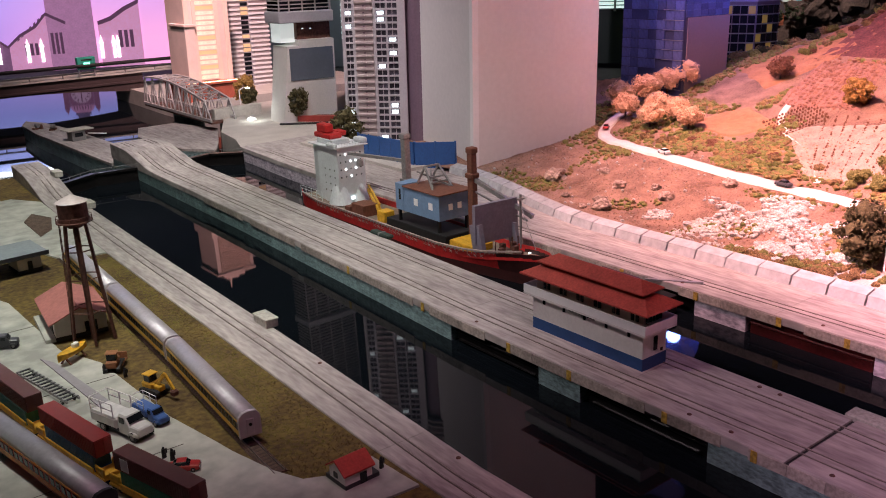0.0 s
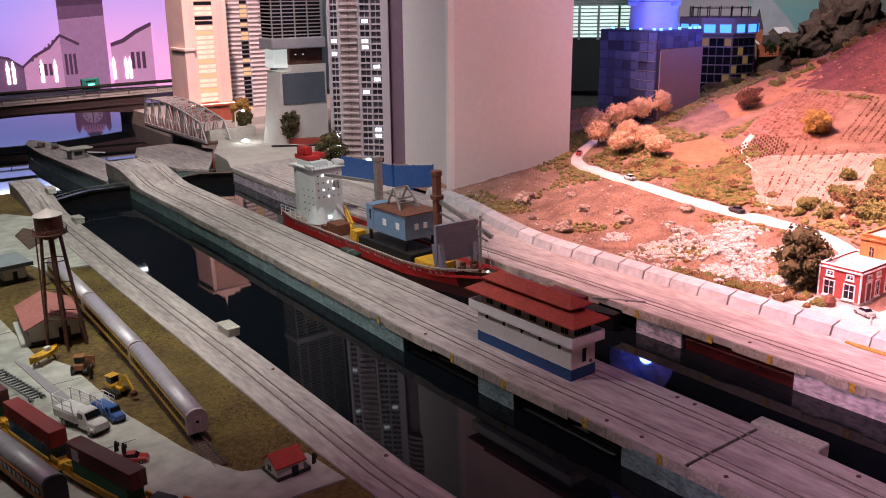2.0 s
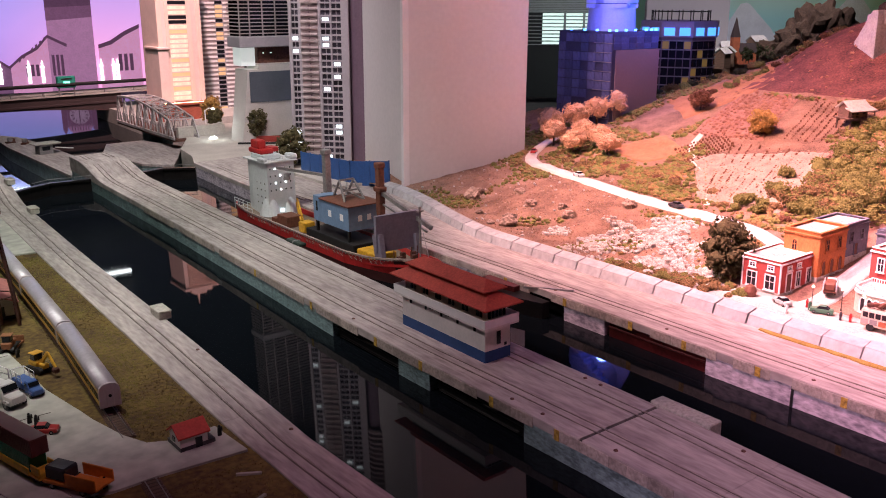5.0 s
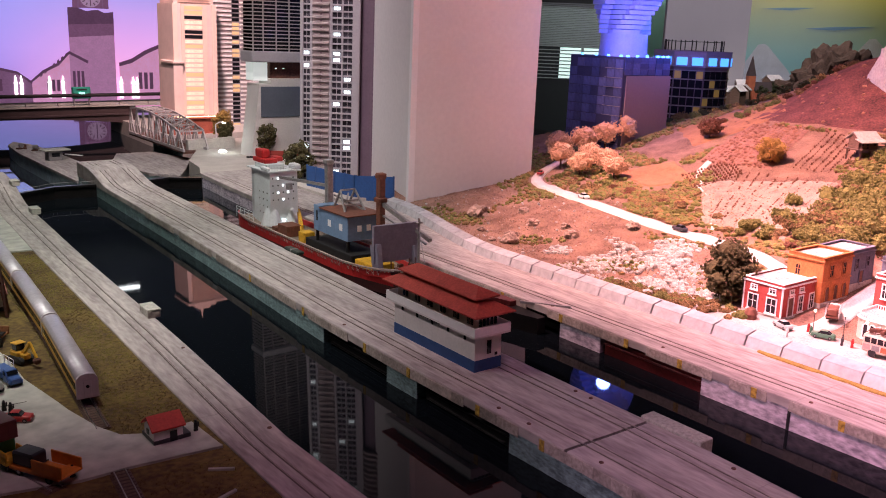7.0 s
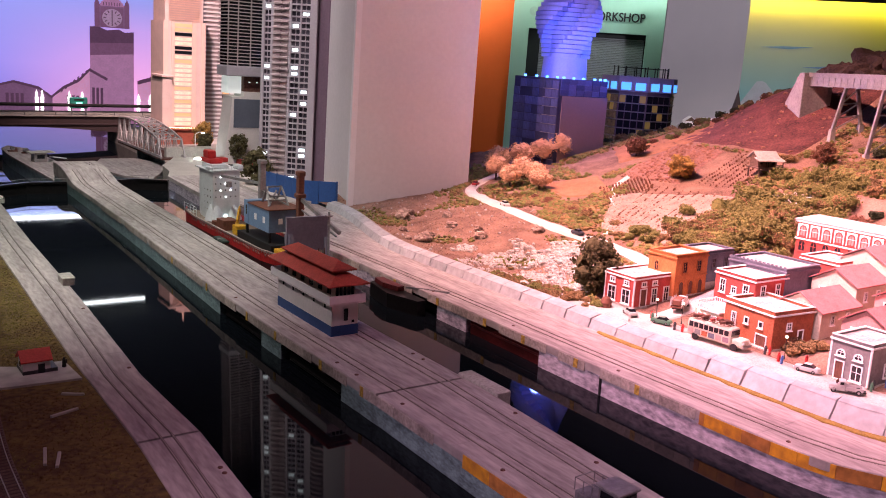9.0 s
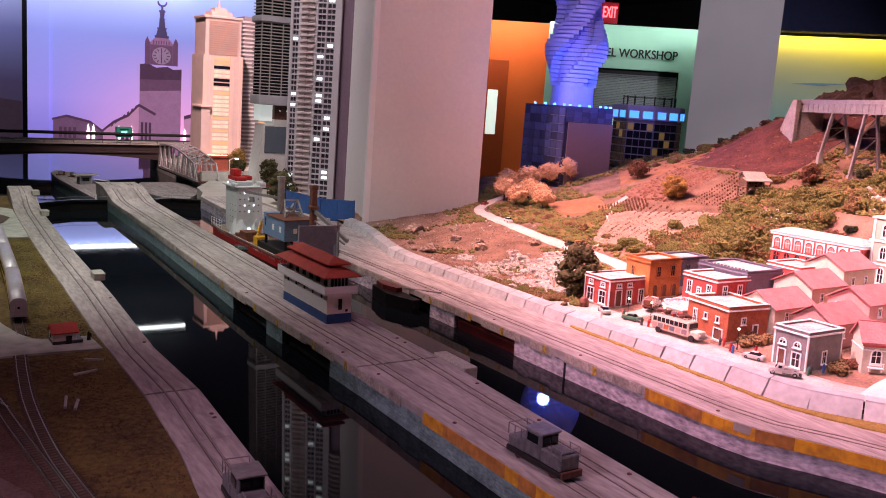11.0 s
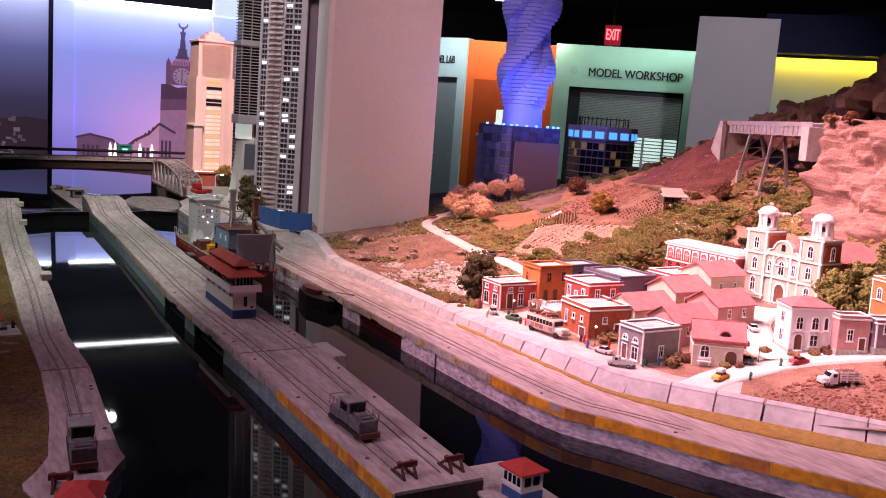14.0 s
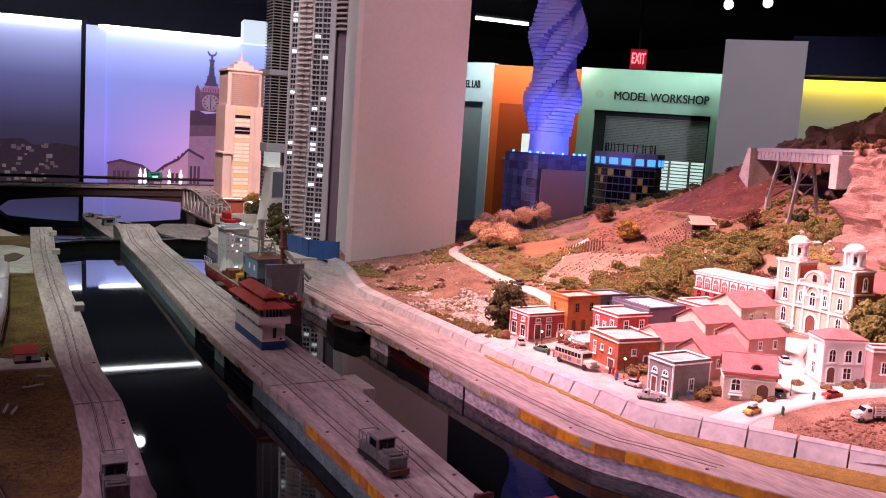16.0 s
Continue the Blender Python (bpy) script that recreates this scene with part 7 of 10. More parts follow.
# water tower
wt_ = thing("water_tower", "rusty brown water tower on spread legs", "water tower", pose(0.530, 1.838, 0))
part("tank", BM(cyl(0.029, 0.029, 0.262, 0.302, n=28), cyl(0.014, 0.029, 0.248, 0.262, n=28)), M_rust, wt_, "rusty riveted tank")
part("tank_roof", cyl(0.032, 0.001, 0.302, 0.317, n=28), mat("pale_zinc_roof", (0.52, 0.46, 0.44), 0.5, 0.3, vary=0.15), wt_, "pale conical tank roof")
part("catwalk", BM(cyl(0.036, 0.036, 0.260, 0.262, n=28), *[rod((0.0355 * math.cos(a), 0.0355 * math.sin(a), 0.262), (0.0355 * math.cos(a), 0.0355 * math.sin(a), 0.272), 0.0007) for a in np.linspace(0, 2 * math.pi, 13)[:-1]], *[rod((0.0355 * math.cos(a), 0.0355 * math.sin(a), 0.272), (0.0355 * math.cos(a + 0.5236), 0.0355 * math.sin(a + 0.5236), 0.272), 0.0007) for a in np.linspace(0, 2 * math.pi, 13)[:-1]]), M_rust, wt_)
for k in range(6):
    a = k * math.pi / 3 + 0.3
    part("leg", bar((0.022 * math.cos(a), 0.022 * math.sin(a), 0.255), (0.047 * math.cos(a), 0.047 * math.sin(a), 0.0), 0.0052, 0.0052), M_rust, wt_)
    for z in (0.07, 0.14, 0.20):
        r_ = 0.047 - 0.025 * z / 0.255
        b = a + math.pi / 3
        part("cross_brace", rod((r_ * math.cos(a), r_ * math.sin(a), z), (r_ * math.cos(b), r_ * math.sin(b), z), 0.0013), M_rust, wt_)
part("riser_pipe", cyl(0.006, 0.006, 0.0, 0.25, n=14), M_rust, wt_)
part("ladder", BM(*[rod((-0.030 - 0.012 * (1 - z / 0.26), -0.004, z), (-0.030 - 0.012 * (1 - z / 0.26), 0.004, z), 0.0006) for z in np.linspace(0.02, 0.26, 22)], rod((-0.042, -0.004, 0), (-0.030, -0.004, 0.27), 0.0008), rod((-0.042, 0.004, 0), (-0.030, 0.004, 0.27), 0.0008)), M_rust, wt_)


def gable_house(m, w, d, h, hr, wall, roof, label, name="shed", category="shed", ridge="x", over=0.006, group="", extras=None):
    """A house with a gabled roof; its front along local x at y = 0."""
    ob = thing(name, label, category, m, group)
    part("wall", box(0, w, 0, d, 0, h), wall, ob)
    if ridge == "x":
        ends = [[(x, 0.0, h), (x, d, h), (x, d / 2, hr)] for x in (0.0, w)]
        pts = [(-over, h), (d / 2, hr + 0.002), (d + over, h)]
        planes = [((-over, pts[i][0], pts[i][1]), (w + over, pts[i][0], pts[i][1]), (w + over, pts[i + 1][0], pts[i + 1][1]), (-over, pts[i + 1][0], pts[i + 1][1])) for i in (0, 1)]
        tri = [((x0, 0.0, h), (x0, d, h), (x0, d / 2, hr)) for x0 in (0.0, w)]
        thick = Vector((0.004, 0, 0))
    else:
        pts = [(-over, h), (w / 2, hr + 0.002), (w + over, h)]
        planes = [((pts[i][0], -over, pts[i][1]), (pts[i][0], d + over, pts[i][1]), (pts[i + 1][0], d + over, pts[i + 1][1]), (pts[i + 1][0], -over, pts[i + 1][1])) for i in (0, 1)]
        tri = [((0.0, y0, h), (w, y0, h), (w / 2, y0, hr)) for y0 in (0.0, d)]
        thick = Vector((0, 0.004, 0))
    for k, tr in enumerate(tri):
        bm = bmesh.new()
        s = 1 if k == 0 else -1
        a = [bm.verts.new(v) for v in tr]
        b = [bm.verts.new(Vector(v) + thick * s) for v in tr]
        bm.faces.new(a)
        bm.faces.new(b[::-1])
        for i in range(3):
            j = (i + 1) % 3
            bm.faces.new((a[i], b[i], b[j], a[j]))
        bmesh.ops.recalc_face_normals(bm, faces=list(bm.faces))
        part("gable", bm, wall, ob)
    for pl_ in planes:
        bm = bmesh.new()
        a = [bm.verts.new(v) for v in pl_]
        b = [bm.verts.new(Vector(v) + Vector((0, 0, 0.0028))) for v in pl_]
        bm.faces.new(a[::-1])
        bm.faces.new(b)
        for i in range(4):
            j = (i + 1) % 4
            bm.faces.new((a[i], a[j], b[j], b[i]))
        bmesh.ops.recalc_face_normals(bm, faces=list(bm.faces))
        part("roof_slope", bm, roof, ob)
    return ob


M_pinkroof = mat("faded_red_sheet_roof", (0.42, 0.16, 0.14), 0.75, vary=0.2, scale=30, bump=0.2)
sd = gable_house(pose(0.462, 1.872, 0.001, 0, 0, -6), 0.105, 0.175, 0.040, 0.066, M_cream, M_pinkroof, "white goods shed with a faded red roof", ridge="y", over=0.012)
part("plinth", box(-0.001, 0.106, -0.001, 0.176, 0, 0.009), M_black, sd, "dark plinth")
for y in (0.03, 0.09):
    part("shed_door", box(-0.0014, 0.0, y, y + 0.03, 0.009, 0.034), M_glassdark, sd, "dark open doorway")
part("shed_door", box(0.06, 0.085, -0.0014, 0.0, 0.009, 0.032), M_glassdark, sd, "dark open doorway")
part("loading_dock", box(-0.022, -0.001, 0.0, 0.17, 0.0, 0.009, 0.001), M_yard, sd)

cp = thing("platform_canopy", "long grey platform canopy with a small white kiosk", "canopy", pose(0.15, 2.375, 0.001, 0, 0, 4))
part("roof", turned(box(0.0, 0.44, -0.01, 0.13, 0.048, 0.054, 0.001), pose(0, 0, 0)), mat("blue_grey_sheet", (0.26, 0.30, 0.32), 0.6, vary=0.15, scale=20), cp)
part("roof_edge", box(0.0, 0.442, -0.0125, -0.0102, 0.044, 0.055), M_navy, cp)
part("kiosk", box(0.365, 0.425, 0.01, 0.09, 0.0, 0.048), M_cream, cp)
part("kiosk_door", box(0.39, 0.402, 0.0085, 0.01, 0.002, 0.030), M_glassdark, cp)
part("kiosk_base", box(0.364, 0.426, 0.009, 0.091, 0.0, 0.008), M_black, cp)
for x in (0.03, 0.12, 0.21, 0.30):
    part("post", box(x, x + 0.004, 0.02, 0.024, 0.0, 0.048), M_steel, cp)

# station hut with red roof
hut = gable_house(pose(0.630, 0.988, 0.0012, 0, 0, 2), 0.048, 0.042, 0.023, 0.038, M_cream, M_redroof2, "small white hut with a bright red gabled roof", "station_hut", "hut", "x", 0.004)
part("base_band", box(-0.0006, 0.0606, -0.0006, 0.0526, 0, 0.007), M_navy, hut)
part("door", box(0.026, 0.038, -0.0012, 0.0, 0.0, 0.018), M_glassdark, hut, "dark doorway")
part("side_window", box(-0.0012, 0.0, 0.02, 0.03, 0.011, 0.020), M_glassdark, hut)
for p in ((0.705, 1.005, 0.001), (0.498, 0.955, 0.001), (0.47, 1.0, 0.001), (0.515, 1.60, 0.001), (0.49, 1.645, 0.001), (0.468, 1.245, 0.001), (0.46, 1.26, 0.001)):
    figurine(p)

# yard machines
M_earth = mat("brown_machine_paint", (0.30, 0.12, 0.05), 0.6, vary=0.3, scale=60)


def dozer(m, label, material, arm):
    ob = thing("tracked_machine", label, "construction machine", m, "tracked machines")
    for s in (-1, 1):
        bm = prism([(-0.024, 0.003), (-0.019, 0.0), (0.019, 0.0), (0.024, 0.003), (0.024, 0.008), (0.019, 0.012), (-0.019, 0.012), (-0.024, 0.008)], -0.004, 0.004)
        part("crawler_track", turned(bm, pose(s * 0.012, 0, 0, 90, 0, 90)), M_black, ob)
    part("body", BM(box(-0.011, 0.011, -0.006, 0.022, 0.008, 0.022, 0.002), box(-0.007, 0.007, -0.024, -0.006, 0.008, 0.019, 0.002)), material, ob)
    part("cab", box(-0.009, 0.009, 0.0, 0.016, 0.022, 0.036, 0.001), M_glassdark, ob, "dark glazed cab")
    part("cab_roof", box(-0.011, 0.011, -0.002, 0.018, 0.036, 0.038, 0.0006), material, ob)
    if arm:
        part("boom", BM(bar((0, -0.006, 0.016), (0, -0.034, 0.045), 0.005, 0.006), bar((0, -0.034, 0.045), (0, -0.054, 0.018), 0.004, 0.005)), material, ob)
        part("bucket", box(-0.007, 0.007, -0.060, -0.048, 0.006, 0.018, 0.003), M_rust, ob)
    else:
        part("blade", turned(box(-0.019, 0.019, -0.002, 0.002, 0.0, 0.018, 0.001), pose(0, -0.032, 0.002, 8, 0, 0)), material, ob)
        part("blade_arm", BM(*[bar((s * 0.016, 0.004, 0.007), (s * 0.016, -0.031, 0.007), 0.003, 0.003) for s in (-1, 1)]), material, ob)


dozer(pose(0.512, 1.655, 0.0012, 0, 0, 150), "brown tracked bulldozer in the yard", M_earth, False)
dozer(pose(0.535, 1.50, 0.0, 0, 0, 20), "ochre tracked excavator beside the track", M_yellow, True)
bo = thing("model_boat", "yellow wooden boat on trestles", "boat", pose(0.462, 1.752, 0.0012, 0, 0, -55))
bm = bmesh.new()
rings = []
for y in np.linspace(-0.042, 0.042, 15):
    w = 0.012 * (1 - abs(y / 0.043) ** 2.2) + 0.0006
    rings.append([bm.verts.new((k * w, float(y), z)) for k, z in ((0, 0.012), (-0.7, 0.014), (-1, 0.024 + 0.004 * (y / 0.042) ** 2), (-0.85, 0.024), (0.85, 0.024), (1, 0.024 + 0.004 * (y / 0.042) ** 2), (0.7, 0.014))])
for a, b in zip(rings, rings[1:]):
    for i in range(7):
        bm.faces.new((a[i], a[(i + 1) % 7], b[(i + 1) % 7], b[i]))
bmesh.ops.recalc_face_normals(bm, faces=list(bm.faces))
part("hull", bm, M_yellow, bo)
part("wheelhouse", box(-0.005, 0.005, 0.004, 0.018, 0.024, 0.033, 0.001), M_cream, bo)
for y in (-0.022, 0.022):
    part("trestle", BM(bar((-0.012, y, 0), (0, y, 0.014), 0.003, 0.003), bar((0.012, y, 0), (0, y, 0.014), 0.003, 0.003)), M_brown, bo)

# shadow wedge on the yard laid as a thin grey sheet
tagged(mesh("loading_ramp", prism([(0.410, 1.80), (0.428, 1.757), (0.460, 1.49), (0.436, 1.50)], 0.0, 0.004), M_grey), "grey wedge-shaped loading ramp in the yard", "ramp")
fl = thing("flat_trailer", "empty dark flat trailer with a slatted bed", "trailer", pose(0.384, 1.645, 0.0012, 0, 0, 11))
part("beam", BM(box(-0.013, -0.010, -0.10, 0.10, 0.008, 0.013), box(0.010, 0.013, -0.10, 0.10, 0.008, 0.013)), M_steel, fl)
sl_ = data_of(box(-0.013, 0.013, -0.002, 0.002, 0.0115, 0.0135), M_navy)
for i in range(14):
    shared("slat", sl_, pose(0, -0.095 + i * 0.0146, 0), fl)
wheels(fl, (-0.08, 0.08), 0.011, 0.0048)
pickup(pose(0.443, 1.385, 0.0012, 0, 0, 18), C_white, "white service lorry with a pipe rack", "tank", 1.7)
pickup(pose(0.492, 1.395, 0.0012, 0, 0, 12), C_blue, "blue delivery lorry in the yard", "tank", 1.15)
car(pose(0.470, 1.205, 0.0012, 0, 0, 60), C_red, "dark red model saloon in the yard")
pickup(pose(0.36, 1.92, 0.0012, 0, 0, 70), C_dark, "dark model lorry in the yard", "flat", 1.2)
yc = thing("yard_crane_wagon", "orange crane wagon beside a dark locomotive", "freight wagon", pose(0.463, 0.985, 0.001, 0, 0, 30))
part("frame", box(-0.018, 0.018, -0.05, 0.05, 0.008, 0.014, 0.001), M_orangecoach, yc)
part("bucket", BM(box(-0.020, 0.020, -0.06, -0.035, 0.014, 0.018, 0.001), box(-0.020, -0.017, -0.06, 0.0, 0.014, 0.034, 0.001), box(0.017, 0.020, -0.06, 0.0, 0.014, 0.034, 0.001)), M_orangecoach, yc)
part("engine", box(-0.015, 0.015, 0.004, 0.045, 0.014, 0.036, 0.003), M_navy, yc)
wheels(yc, (-0.03, 0.03), 0.016, 0.006)
# scraps along the near tracks
for p, a, L in (((0.66, 0.78), 20, 0.05), ((0.60, 0.62), 80, 0.06), ((0.615, 0.60), 75, 0.05), ((0.69, 0.86), -30, 0.04)):
    sc = tagged(mesh("timber_scrap", box(-L / 2, L / 2, -0.0025, 0.0025, -0.003, 0.0012, 0.0006), M_yard), "pale timber scrap lying in the scrub", "timber", "timber scraps")
    sc.matrix_world = pose(p[0], p[1], 0, 0, 0, a)
# ---- town on the bank ----
M_redwall = mat("red_house_plaster", (0.42, 0.07, 0.06), 0.8, vary=0.3, scale=40, fine=220, bump=0.15)
M_orangewall = mat("orange_house_plaster", (0.52, 0.19, 0.06), 0.8, vary=0.3, scale=40, fine=220, bump=0.15)
M_brickwall = mat("terracotta_plaster", (0.40, 0.12, 0.06), 0.8, vary=0.35, scale=40, fine=220, bump=0.2)
M_slatewall = mat("slate_blue_plaster", (0.14, 0.15, 0.20), 0.8, vary=0.25, scale=40, fine=220, bump=0.15)
M_greyplaster = mat("grey_house_plaster", (0.22, 0.21, 0.21), 0.8, vary=0.25, scale=40, fine=220, bump=0.15)
M_creamwall = mat("cream_house_plaster", (0.58, 0.52, 0.42), 0.8, vary=0.2, scale=40, fine=220, bump=0.15)
M_pinkwall = mat("pink_house_plaster", (0.56, 0.30, 0.28), 0.8, vary=0.2, scale=40, fine=220, bump=0.15)
M_sagewall = mat("sage_church_plaster", (0.44, 0.42, 0.325), 0.8, vary=0.12, scale=40, fine=220, bump=0.15)
M_mauvewall = mat("mauve_house_plaster", (0.26, 0.18, 0.22), 0.8, vary=0.2, scale=40, fine=220, bump=0.15)
M_flatroof = mat("pale_roof_felt", (0.52, 0.48, 0.46), 0.85, vary=0.35, scale=26, fine=160, bump=0.3, color2=(0.30, 0.24, 0.22))
M_townroof = mat("faded_red_town_roof", (0.46, 0.17, 0.17), 0.8, vary=0.3, scale=30, fine=260, bump=0.35)
M_timber = mat("brown_timber_door", (0.14, 0.06, 0.04), 0.7, vary=0.3, scale=60, bump=0.3, stretch=(4, 4, 1))
M_shopglass = mat("dark_shop_glass", (0.03, 0.025, 0.03), 0.15, vary=0.3, scale=60, bump=0.0)
M_street = mat("dusty_town_street", (0.50, 0.46, 0.42), 0.9, vary=0.3, scale=16, fine=240, bump=0.3)


def outline(x, z, w, h, kind, grow=0.0):
    """A rectangular or round-headed outline standing on z, centred on x."""
    r = w / 2 + grow
    if kind == "rect":
        return [(x - r, z - grow), (x + r, z - grow), (x + r, z + h + grow), (x - r, z + h + grow)]
    s = z + h - w / 2
    return [(x - r, z - grow), (x + r, z - grow)] + [(x + r * math.cos(a), s + r * math.sin(a)) for a in [math.pi * k / 10 for k in range(11)]]


def upright(pts, y0, y1):
    """A plate over an outline in x and z, from depth y0 to y1."""
    bm = prism(pts, -y1, -y0)
    return turned(bm, Matrix(((1, 0, 0, 0), (0, 0, -1, 0), (0, 1, 0, 0), (0, 0, 0, 1))))


def ring(outer, inner, y0, y1):
    bm = bmesh.new()
    V = [[bm.verts.new((x, y, z)) for x, z in pts] for y in (y0, y1) for pts in (outer, inner)]
    n = len(outer)
    for i in range(n):
        j = (i + 1) % n
        for a, b in ((0, 1), (1, 3), (3, 2), (2, 0)):
            bm.faces.new((V[a][i], V[a][j], V[b][j], V[b][i]))
    bmesh.ops.recalc_face_normals(bm, faces=list(bm.faces))
    return bm


def opening(ob, F, x, z, w, h, kind="rect", trim=None, pane=None, door=False, t=0.0026, sill=True):
    """A window or door on a facade; F brings facade coordinates (x along, -y outward) into the house's."""
    trim, pane = trim or M_trim, pane or M_shopglass
    k = "arch" if "arch" in kind else "rect"
    fr = part("door" if door else "window", turned(ring(outline(x, z, w, h, k, t), outline(x, z, w, h, k), -0.0022, 0.002), F), trim, ob)
    part("door_leaf" if door else "pane", turned(upright(outline(x, z, w, h, k, 0.0002), -0.0008, 0.0015), F), M_timber if door else pane, fr)
    if not door and w > 0.009:
        part("mullion", turned(box(x - 0.0006, x + 0.0006, -0.0014, -0.0006, z, z + h * 0.98), F), trim, fr)
        part("glazing_bar", turned(box(x - w / 2, x + w / 2, -0.0014, -0.0006, z + h * 0.55, z + h * 0.55 + 0.001), F), trim, fr)
    if not door and sill:
        part("sill", turned(box(x - w / 2 - 0.004, x + w / 2 + 0.004, -0.0045, 0.001, z - t - 0.0018, z - t + 0.0005, 0.0004), F), trim, fr)
    if door:
        part("step", turned(box(x - w / 2 - 0.003, x + w / 2 + 0.003, -0.007, 0, z - 0.004, z - 0.0005, 0.0005), F), M_concrete, ob)


def facades(w, d):
    """Front, right flank, back and left flank of a block that runs w along x and d along y."""
    return {"F": Matrix(), "R": pose(w, 0, 0, 0, 0, 90), "B": pose(w, d, 0, 0, 0, 180), "L": pose(0, d, 0, 0, 0, -90)}


def town_house(c, u, w, d, h, z0, wall, label, opens=(), roof="flat", roof_mat=None, parapet=0.006, trim=None, quoins=True, bands=(), group="town houses", crenels=False):
    """c: the front's left corner in plan; u: the front's heading; opens: (side, x, z, w, h, kind)."""
    ob = thing("town_house", label, "house", pose(c[0], c[1], z0, 0, 0, u), group)
    t = trim or M_trim
    part("wall", box(0, w, 0, d, -0.05, h, 0.0006), wall, ob)
    part("plinth", box(-0.0015, w + 0.0015, -0.0015, d + 0.0015, -0.05, 0.006, 0.0005), M_concrete, ob)
    fs = facades(w, d)
    if roof == "flat":
        part("roof", box(0.004, w - 0.004, 0.004, d - 0.004, h + 0.0002, h + 0.0016), roof_mat or M_flatroof, ob, "pale stained flat roof")
        for x0, x1, y0, y1 in ((0, w, 0, 0.004), (0, w, d - 0.004, d), (0, 0.004, 0.004, d - 0.004), (w - 0.004, w, 0.004, d - 0.004)):
            part("parapet", box(x0, x1, y0, y1, h + 0.0001, h + parapet, 0.0006), wall, ob)
        part("cornice", ring_box(w, d, 0.0028, h - 0.004, h - 0.0005), t, ob)
        part("coping", ring_box(w, d, 0.0012, h + parapet, h + parapet + 0.0016, 0.006), t, ob)
        if crenels:
            n = int(w / 0.012)
            for i in range(n):
                part("crenel", box(0.003 + i * w / n, 0.003 + i * w / n + 0.006, 0.0002, 0.0036, h + parapet + 0.0016, h + parapet + 0.005), wall, ob)
    elif roof == "hip":
        part("roof", hip(-0.004, w + 0.004, -0.004, d + 0.004, h, h + parapet, min(w, d) * 0.42), roof_mat or M_townroof, ob, "low faded hipped roof", smooth=False)
        part("cornice", ring_box(w, d, 0.004, h - 0.005, h - 0.0008), t, ob)
    for b in bands:
        part("string_course", ring_box(w, d, 0.0014, b, b + 0.0022), t, ob)
    if quoins:
        for x, y in ((-0.001, -0.001), (w - 0.003, -0.001), (w - 0.003, d - 0.003)):
            part("corner_pilaster", box(x, x + 0.004, y, y + 0.004, 0.006, h - 0.004, 0.0004), t, ob)
    for o in opens:
        s, x, z, ww, hh = o[:5]
        k = o[5] if len(o) > 5 else "rect"
        opening(ob, fs[s], x, z, ww, hh, k, t, door="door" in k)
    return ob


def ring_box(w, d, o, z0, z1, inset=0.002):
    """A square ring round a block, o proud of it."""
    bm = bmesh.new()
    out = [(-o, -o), (w + o, -o), (w + o, d + o), (-o, d + o)]
    inn = [(inset, inset), (w - inset, inset), (w - inset, d - inset), (inset, d - inset)]
    V = [[bm.verts.new((x, y, z)) for x, y in pts] for z in (z0, z1) for pts in (out, inn)]
    for i in range(4):
        j = (i + 1) % 4
        for a, b in ((0, 1), (1, 3), (3, 2), (2, 0)):
            bm.faces.new((V[a][i], V[a][j], V[b][j], V[b][i]))
    bmesh.ops.recalc_face_normals(bm, faces=list(bm.faces))
    return bm


def draped(name, pts, width, material, label, lift=0.002, n=8, thick=0.03, kind="structure", category="road"):
    """A strip laid on the ground along a path."""
    path = smooth_path(pts, n)
    bm = bmesh.new()
    rows = []
    for i, p in enumerate(path):
        a, c = Vector(path[max(i - 1, 0)]), Vector(path[min(i + 1, len(path) - 1)])
        d = (c - a)
        d.z = 0
        d.normalize()
        r = Vector((d.y, -d.x, 0))
        w = width[0] + (width[1] - width[0]) * i / (len(path) - 1) if isinstance(width, tuple) else width
        row = []
        for k in (-1, -0.98, -0.5, 0, 0.5, 0.98, 1):
            q = Vector(p) + r * (k * w / 2)
            z = ground_z(q.x, q.y)
            z = max(z, ground_z(p[0], p[1])) + lift if abs(k) < 0.99 else z - thick
            row.append(bm.verts.new((q.x, q.y, z)))
        rows.append(row)
    for a, b in zip(rows, rows[1:]):
        for i in range(6):
            bm.faces.new((a[i], a[i + 1], b[i + 1], b[i]))
    bmesh.ops.recalc_face_normals(bm, faces=list(bm.faces))
    return tagged(mesh(name, bm, material, None, True), label, category, kind=kind)


draped("street", [(1.955, 1.02), (1.957, 0.8), (1.96, 0.5), (1.965, 0.2), (2.0, 0.02), (2.09, -0.10)], 0.15, M_street, "dusty pale street along the flood barrier")
draped("side_street", [(1.99, 0.725), (2.1, 0.715), (2.25, 0.735), (2.45, 0.76)], 0.055, M_street, "pale side street between the houses", 0.003)
M_bright = mat("bleached_road_dust", (0.60, 0.56, 0.51), 0.9, vary=0.15, scale=20, fine=240, bump=0.25)
draped("road", [(2.03, -0.02), (2.13, 0.0), (2.24, -0.005), (2.36, -0.02), (2.5, -0.075), (2.62, -0.13), (2.8, -0.24)], (0.09, 0.10), M_bright, "bleached dusty road climbing past the church", 0.003)
draped("church_lane", [(2.33, 0.0), (2.37, 0.08), (2.43, 0.16), (2.52, 0.26), (2.66, 0.34)], (0.08, 0.12), M_bright, "bleached lane leading up to the church", 0.005)

